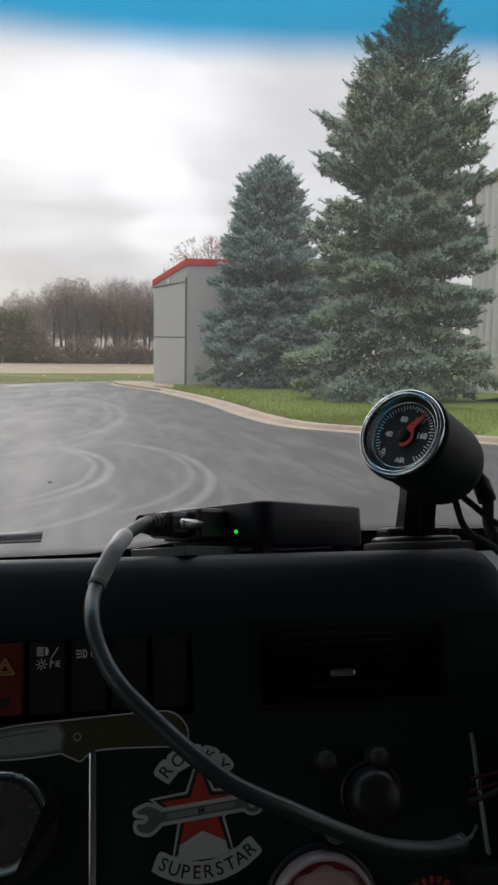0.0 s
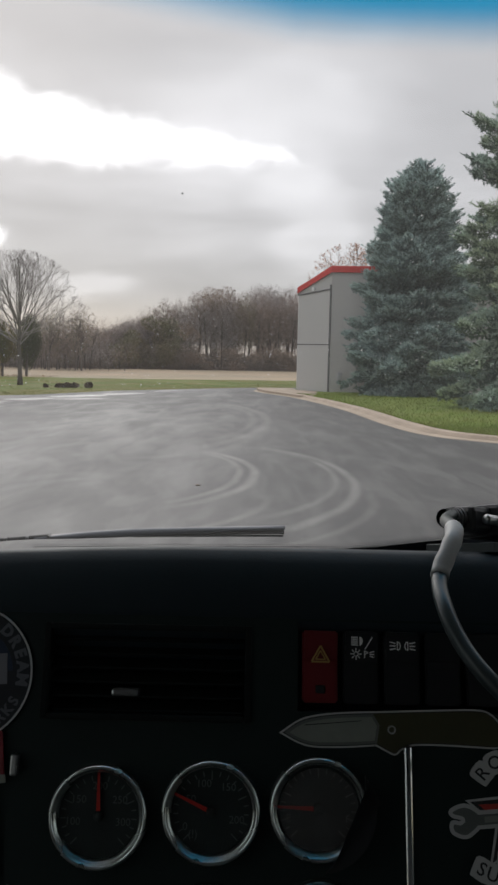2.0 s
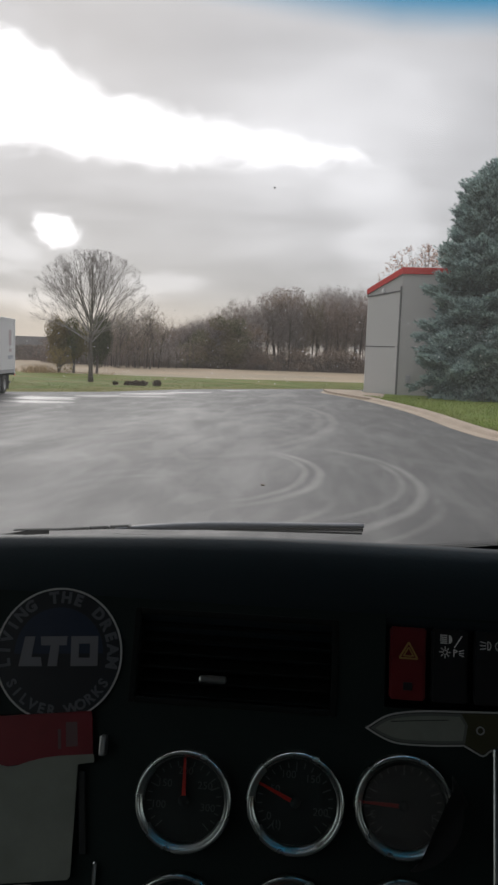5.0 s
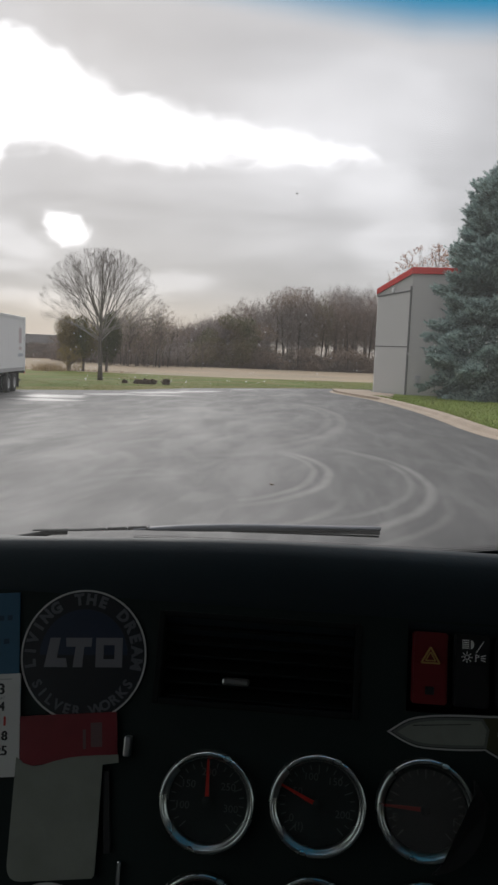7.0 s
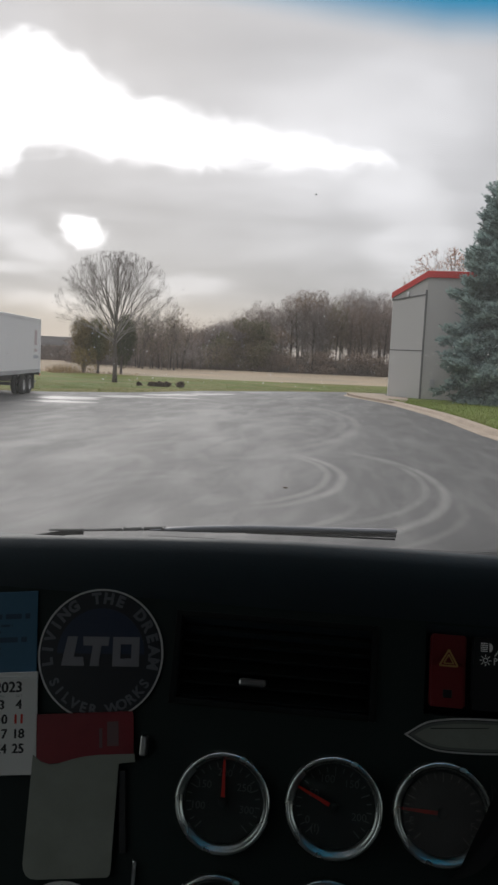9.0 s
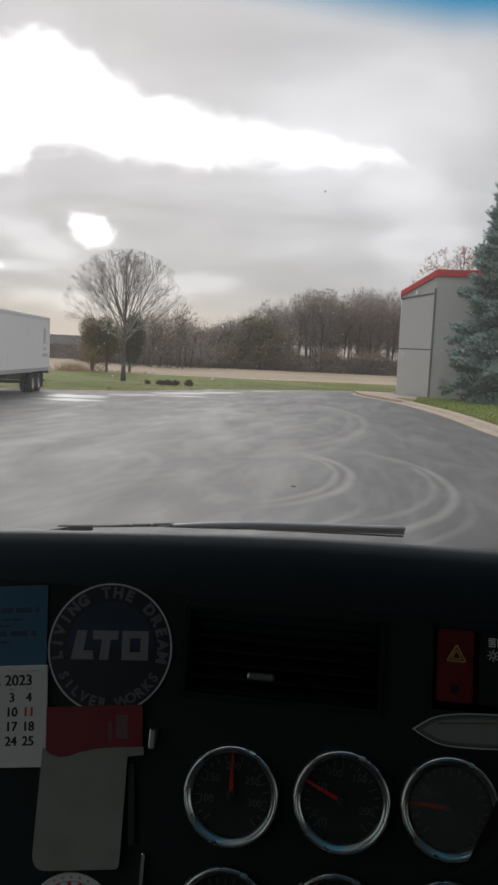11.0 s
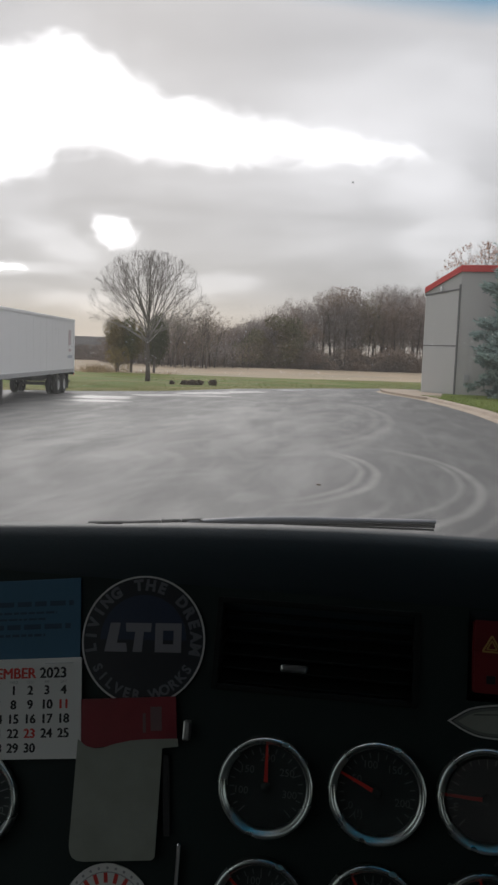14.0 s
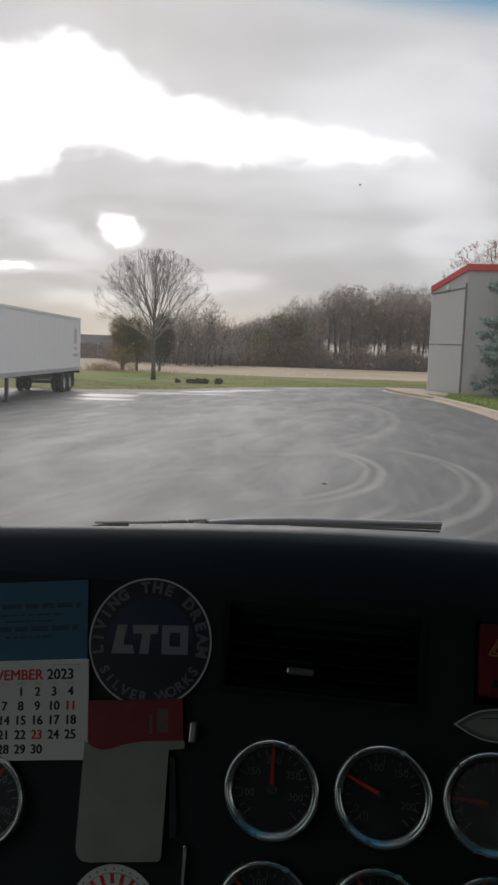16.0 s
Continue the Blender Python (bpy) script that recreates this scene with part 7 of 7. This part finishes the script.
def air_gauge():
    face, back = Vector(POD_FACE), Vector(POD_BACK)
    axis = (face - back).normalized()
    m = axis.to_track_quat("Z", "Y").to_matrix().to_4x4()
    m.translation = face
    ob = thing("gauge_pod", m, "black round air-pressure gauge pod with chrome ring on the dash", "gauge", group="gauge pods")
    r = 0.0324
    bm = bmesh.new()
    lathe(bm, [(r, -0.006), (r * 1.0, -0.0035), (r * 0.985, -0.0018), (r * 0.955, -0.0010), (r * 0.935, -0.0014), (r * 0.925, -0.0024), (r * 0.91, -0.0010), (r * 0.885, -0.0006), (r * 0.865, -0.0016), (r * 0.855, -0.0040), (r * 0.85, -0.006)], 72, closed=True)
    part("bezel", bm, CHROME, ob, "stepped chrome ring", smooth=True)
    bm = bmesh.new()
    lathe(bm, [(r * 0.855, -0.0042), (r * 0.80, -0.0062), (r * 0.755, -0.0080)], 64)
    part("inner_rim", bm, SMOOTH_BLACK, ob, "black sloping inner rim", smooth=True)
    bm = bmesh.new()
    lathe(bm, [(r * 0.765, -0.0073), (r * 0.755, -0.0063), (r * 0.735, -0.0067), (r * 0.725, -0.0080)], 64)
    part("trim_ring", bm, CHROME, ob, "thin bright ring round the dial", smooth=True)
    bm = bmesh.new()
    plate(bm, disc_outline(r * 0.78, 48), -0.0095, -0.0083)
    part("dial", bm, POD_DIAL, ob)
    bm = dial_marks(r * 0.685, 46, 232, -52, 5, r * 0.075, r * 0.115, r * 0.020)
    bmesh.ops.translate(bm, vec=(0, 0, -0.0083), verts=bm.verts)
    part("scale", bm, PRINT_WHITE, ob, "white scale marks")
    for words, tx, ty, size in (("0", -0.40, -0.40, 0.17), ("40", -0.38, 0.00, 0.17), ("80", -0.10, 0.36, 0.17), ("120", 0.28, 0.34, 0.17), ("160", 0.42, 0.02, 0.17), ("AIR", 0.06, -0.56, 0.15)):
        part("numeral", text_mesh(words, size * r, PRINT_WHITE, Matrix.Translation((tx * r, ty * r, -0.0081)), 0.0001, 0.00028), None, ob)
    bm = bmesh.new()
    plate(bm, [(0.13 * r, -0.07 * r), (0.30 * r, -0.075 * r), (0.66 * r, -0.022 * r), (0.66 * r, 0.022 * r), (0.30 * r, 0.075 * r), (0.13 * r, 0.07 * r)], -0.0067, -0.0059, Matrix.Rotation(math.radians(50), 4, "Z"))
    part("needle", bm, NEEDLE, ob, "red needle")
    bm = bmesh.new()
    arc = np.linspace(math.radians(-95), math.radians(45), 14)
    plate(bm, [(0.0086 * math.cos(q), 0.0086 * math.sin(q)) for q in arc] + [(0.0060 * math.cos(q), 0.0060 * math.sin(q)) for q in arc[::-1]], -0.0069, -0.0061)
    part("red_sector", bm, NEEDLE, ob, "red counterweight")
    bm = bmesh.new()
    plate(bm, [(0.004, -0.0008), (0.0165, -0.0003), (0.0165, 0.0003), (0.004, 0.0008)], -0.0075, -0.0070, Matrix.Rotation(math.radians(60), 4, "Z"))
    part("second_needle", bm, NEEDLE_GREEN, ob, "green needle")
    bm = bmesh.new()
    lathe(bm, [(0, -0.0051), (r * 0.15, -0.0055), (r * 0.165, -0.0081)], 28)
    part("hub", bm, POD_DIAL, ob, smooth=True)
    bm = bmesh.new()
    lathe(bm, [(r * 0.855, -0.0034), (r * 0.5, -0.0030), (0, -0.0028)], 40)
    part("lens", bm, LENS, ob, smooth=True).visible_shadow = False
    bm = bmesh.new()
    lathe(bm, [(r * 0.80, -0.0105), (r * 0.99, -0.0062), (r * 1.03, -0.0058), (r * 1.03, -0.0105), (r * 0.985, -0.0120), (r * 0.985, -0.066), (r * 0.95, -0.073), (r * 0.90, -0.076), (r * 0.70, -0.078), (0, -0.078)], 56)
    part("pod", bm, BLACK_PLASTIC, ob, "black cylindrical pod", smooth=True)
    # bracket and foot in world terms
    inv = m.inverted()
    low = Vector((0.3735, 0.672, 2.492))
    foot = Vector((0.383, 0.702, 2.4455))

    def world_part(name, bm, mt, label="", smooth=False):
        p = part(name, bm, mt, ob, label, smooth)
        p.matrix_local = inv
        return p
    tilt = Matrix.Translation(foot) @ Matrix.Rotation(math.radians(-15), 4, "X")
    for dx in (-0.0085, 0.0055):
        bm = bmesh.new()
        rows = []
        for f, w, th in ((0.0, 0.0062, 0.011), (0.35, 0.0056, 0.0095), (0.75, 0.0056, 0.009), (1.0, 0.0066, 0.010)):
            c = foot.lerp(low, f) + Vector((dx * (1 - 0.15 * f), 0, -0.006 if f == 0 else 0))
            rows.append([bm.verts.new(c + Vector((x, y, 0))) for x, y in ((-w, -th), (w, -th), (w, th), (-w, th))])
        for p, q in zip(rows, rows[1:]):
            for k in range(4):
                bm.faces.new((p[k], p[(k + 1) % 4], q[(k + 1) % 4], q[k]))
        bm.faces.new(rows[0][::-1]), bm.faces.new(rows[-1])
        bmesh.ops.bevel(bm, geom=[e for e in bm.edges if abs(e.verts[0].co.z - e.verts[1].co.z) > 0.004], offset=0.0012, segments=2, affect="EDGES")
        world_part("bracket_arm", bm, SMOOTH_BLACK, "black bracket arm")
    for dx in (-0.016, 0.012):
        bm = bmesh.new()
        box(bm, dx - 0.0125, dx + 0.0125, -0.014, 0.014, -0.006, 0.0045, bevel=0.003, m=tilt)
        world_part("clamp_block", bm, SMOOTH_BLACK)
    bm = bmesh.new()
    lathe(bm, [(0.031, -0.006), (0.031, -0.0035), (0.028, -0.0015), (0, -0.001)], 32, tilt @ Matrix.Translation((-0.002, -0.004, -0.001)) @ Matrix.Diagonal((1.15, 0.75, 1, 1)))
    world_part("foot_plate", bm, SMOOTH_BLACK, "black foot plate", True)
    bm = bmesh.new()
    lathe(bm, [(0.041, -0.014), (0.041, -0.008), (0.038, -0.0068), (0, -0.0065)], 32, tilt @ Matrix.Translation((0, -0.006, 0)) @ Matrix.Diagonal((1.08, 0.65, 1, 1)))
    world_part("adhesive_pad", bm, RUBBER, "", True)
    rear = back + Vector((0.010, 0.004, -0.010))
    world_part("wire", tube(bmesh.new(), spline([back + Vector((0.0, 0, -0.018)), back + Vector((0.012, 0.0, -0.045)), Vector((0.437, 0.668, 2.437)), Vector((0.447, 0.640, 2.405)), Vector((0.445, 0.60, 2.33))], 6), 0.0028, 8), RUBBER, "black wire", True)
    world_part("wire", tube(bmesh.new(), spline([back + Vector((0.004, 0, -0.016)), back + Vector((0.030, 0.0, -0.036)), Vector((0.452, 0.665, 2.445)), Vector((0.455, 0.63, 2.40))], 6), 0.0026, 8), RUBBER, "black wire", True)
    world_part("hose_fitting", tube(bmesh.new(), [back + Vector((0.012, 0.002, 0.004)), back + Vector((0.022, 0.0, -0.008)), back + Vector((0.028, 0.0, -0.022))], [0.006, 0.0072, 0.0072], 12), SMOOTH_BLACK, "black hose fitting", True)
    world_part("hose", tube(bmesh.new(), spline([back + Vector((0.028, 0.0, -0.020)), back + Vector((0.033, -0.002, -0.048)), Vector((0.462, 0.655, 2.43)), Vector((0.458, 0.62, 2.38))], 6), 0.0046, 10), RUBBER, "black air hose", True)


air_gauge()
PRINT_WIRE = principled("dull_red_wire", (0.10, 0.012, 0.012), 0.5, vary=0.1, scale=200, bump=0)
ob = thing("dash_wires", pose(0, 0, 0), "thin black and red wires hanging at the dash end", "wires")
part("black_wire", tube(bmesh.new(), spline([(0.436, 0.585, 2.352), (0.424, 0.575, 2.325), (0.408, 0.580, 2.305), (0.394, 0.590, 2.290), (0.386, 0.596, 2.284)], 8), 0.0018, 8), RUBBER, ob, smooth=True)
for k in range(3):
    part("red_wire", tube(bmesh.new(), spline([(0.432, 0.592, 2.300 + 0.010 * k), (0.410, 0.594, 2.290 + 0.008 * k), (0.388, 0.598, 2.281 + 0.009 * k)], 6), 0.0009, 6), PRINT_WIRE, ob, smooth=True)


def wiper():
    """The wiper lying along the foot of the windscreen, outside."""
    ob = thing("windscreen_wiper", pose(0, 0, 0), "black windscreen wiper parked at the glass foot", "wiper")
    tip, root = Vector((0.0725, 1.015, 2.3800)), Vector((-0.3275, 1.015, 2.3545))

    def along(f, dz=0.0, dy=0.0):
        return tip.lerp(root, f) + Vector((0, dy, dz + 0.0028 * math.sin(math.pi * min(1.0, f * 1.15))))

    def rail(f0, f1, tops, bottoms, depth_):
        """A strip along the blade between two edges, each given from its inner to its outer end."""
        bm, rows, n = bmesh.new(), [], 16
        for i in range(n + 1):
            k = i / n
            f = f0 + (f1 - f0) * k
            hi, lo = float(np.interp(k, np.linspace(0, 1, len(tops)), tops)), float(np.interp(k, np.linspace(0, 1, len(bottoms)), bottoms))
            c, h = along(f), max(0.0006, hi - lo)
            rows.append([bm.verts.new(c + Vector((0, y * depth_, lo + h * z))) for y, z in ((-0.8, 0.0), (-1.0, 0.35), (-0.75, 0.8), (-0.2, 1.0), (0.6, 0.85), (1.0, 0.3), (0.8, 0.0))])
        for a, b in zip(rows, rows[1:]):
            for k in range(7):
                bm.faces.new((a[k], a[(k + 1) % 7], b[(k + 1) % 7], b[k]))
        bm.faces.new(rows[0]), bm.faces.new(rows[-1][::-1])
        return bm
    part("spoiler", rail(0.0, 0.70, (0.0036, 0.0034, 0.0040, 0.0046, 0.0036, 0.0008), (-0.0004, -0.0010, -0.0026, -0.0036, -0.0034, -0.0010), 0.006), WIPER_GREY, ob, "satin grey-black spine", smooth=True)
    part("blade_carrier", rail(0.002, 0.52, (-0.0006, -0.0012, -0.0030), (-0.0052, -0.0046, -0.0040), 0.005), RUBBER, ob, smooth=True)
    part("rubber_blade", rail(0.004, 0.42, (-0.0068, -0.0056, -0.0044), (-0.0086, -0.0072, -0.0052), 0.003), RUBBER, ob)
    part("link", rail(0.66, 1.0, (0.0030, 0.0014, 0.0008), (-0.0012, -0.0010, -0.0008), 0.004), RUBBER, ob)
    part("arm", tube(bmesh.new(), spline([along(0.90, -0.002), along(0.95, -0.003), along(0.985, -0.006), (-0.40, 1.0, 2.335), (-0.55, 0.99, 2.300)], 6), [0.0036] * 25, 8), RUBBER, ob, smooth=True)
    for f in (0.72, 0.78, 0.66):
        part("rivet", tube(bmesh.new(), [along(f, 0.001, -0.0075), along(f, 0.001, 0.004)], 0.0017, 10), STEEL, ob)


WIPER_GREY = principled("satin_wiper_metal", (0.085, 0.095, 0.115), 0.42, vary=0.12, scale=120, coarse=15, bump=0.05, depth=0.0002)
wiper()
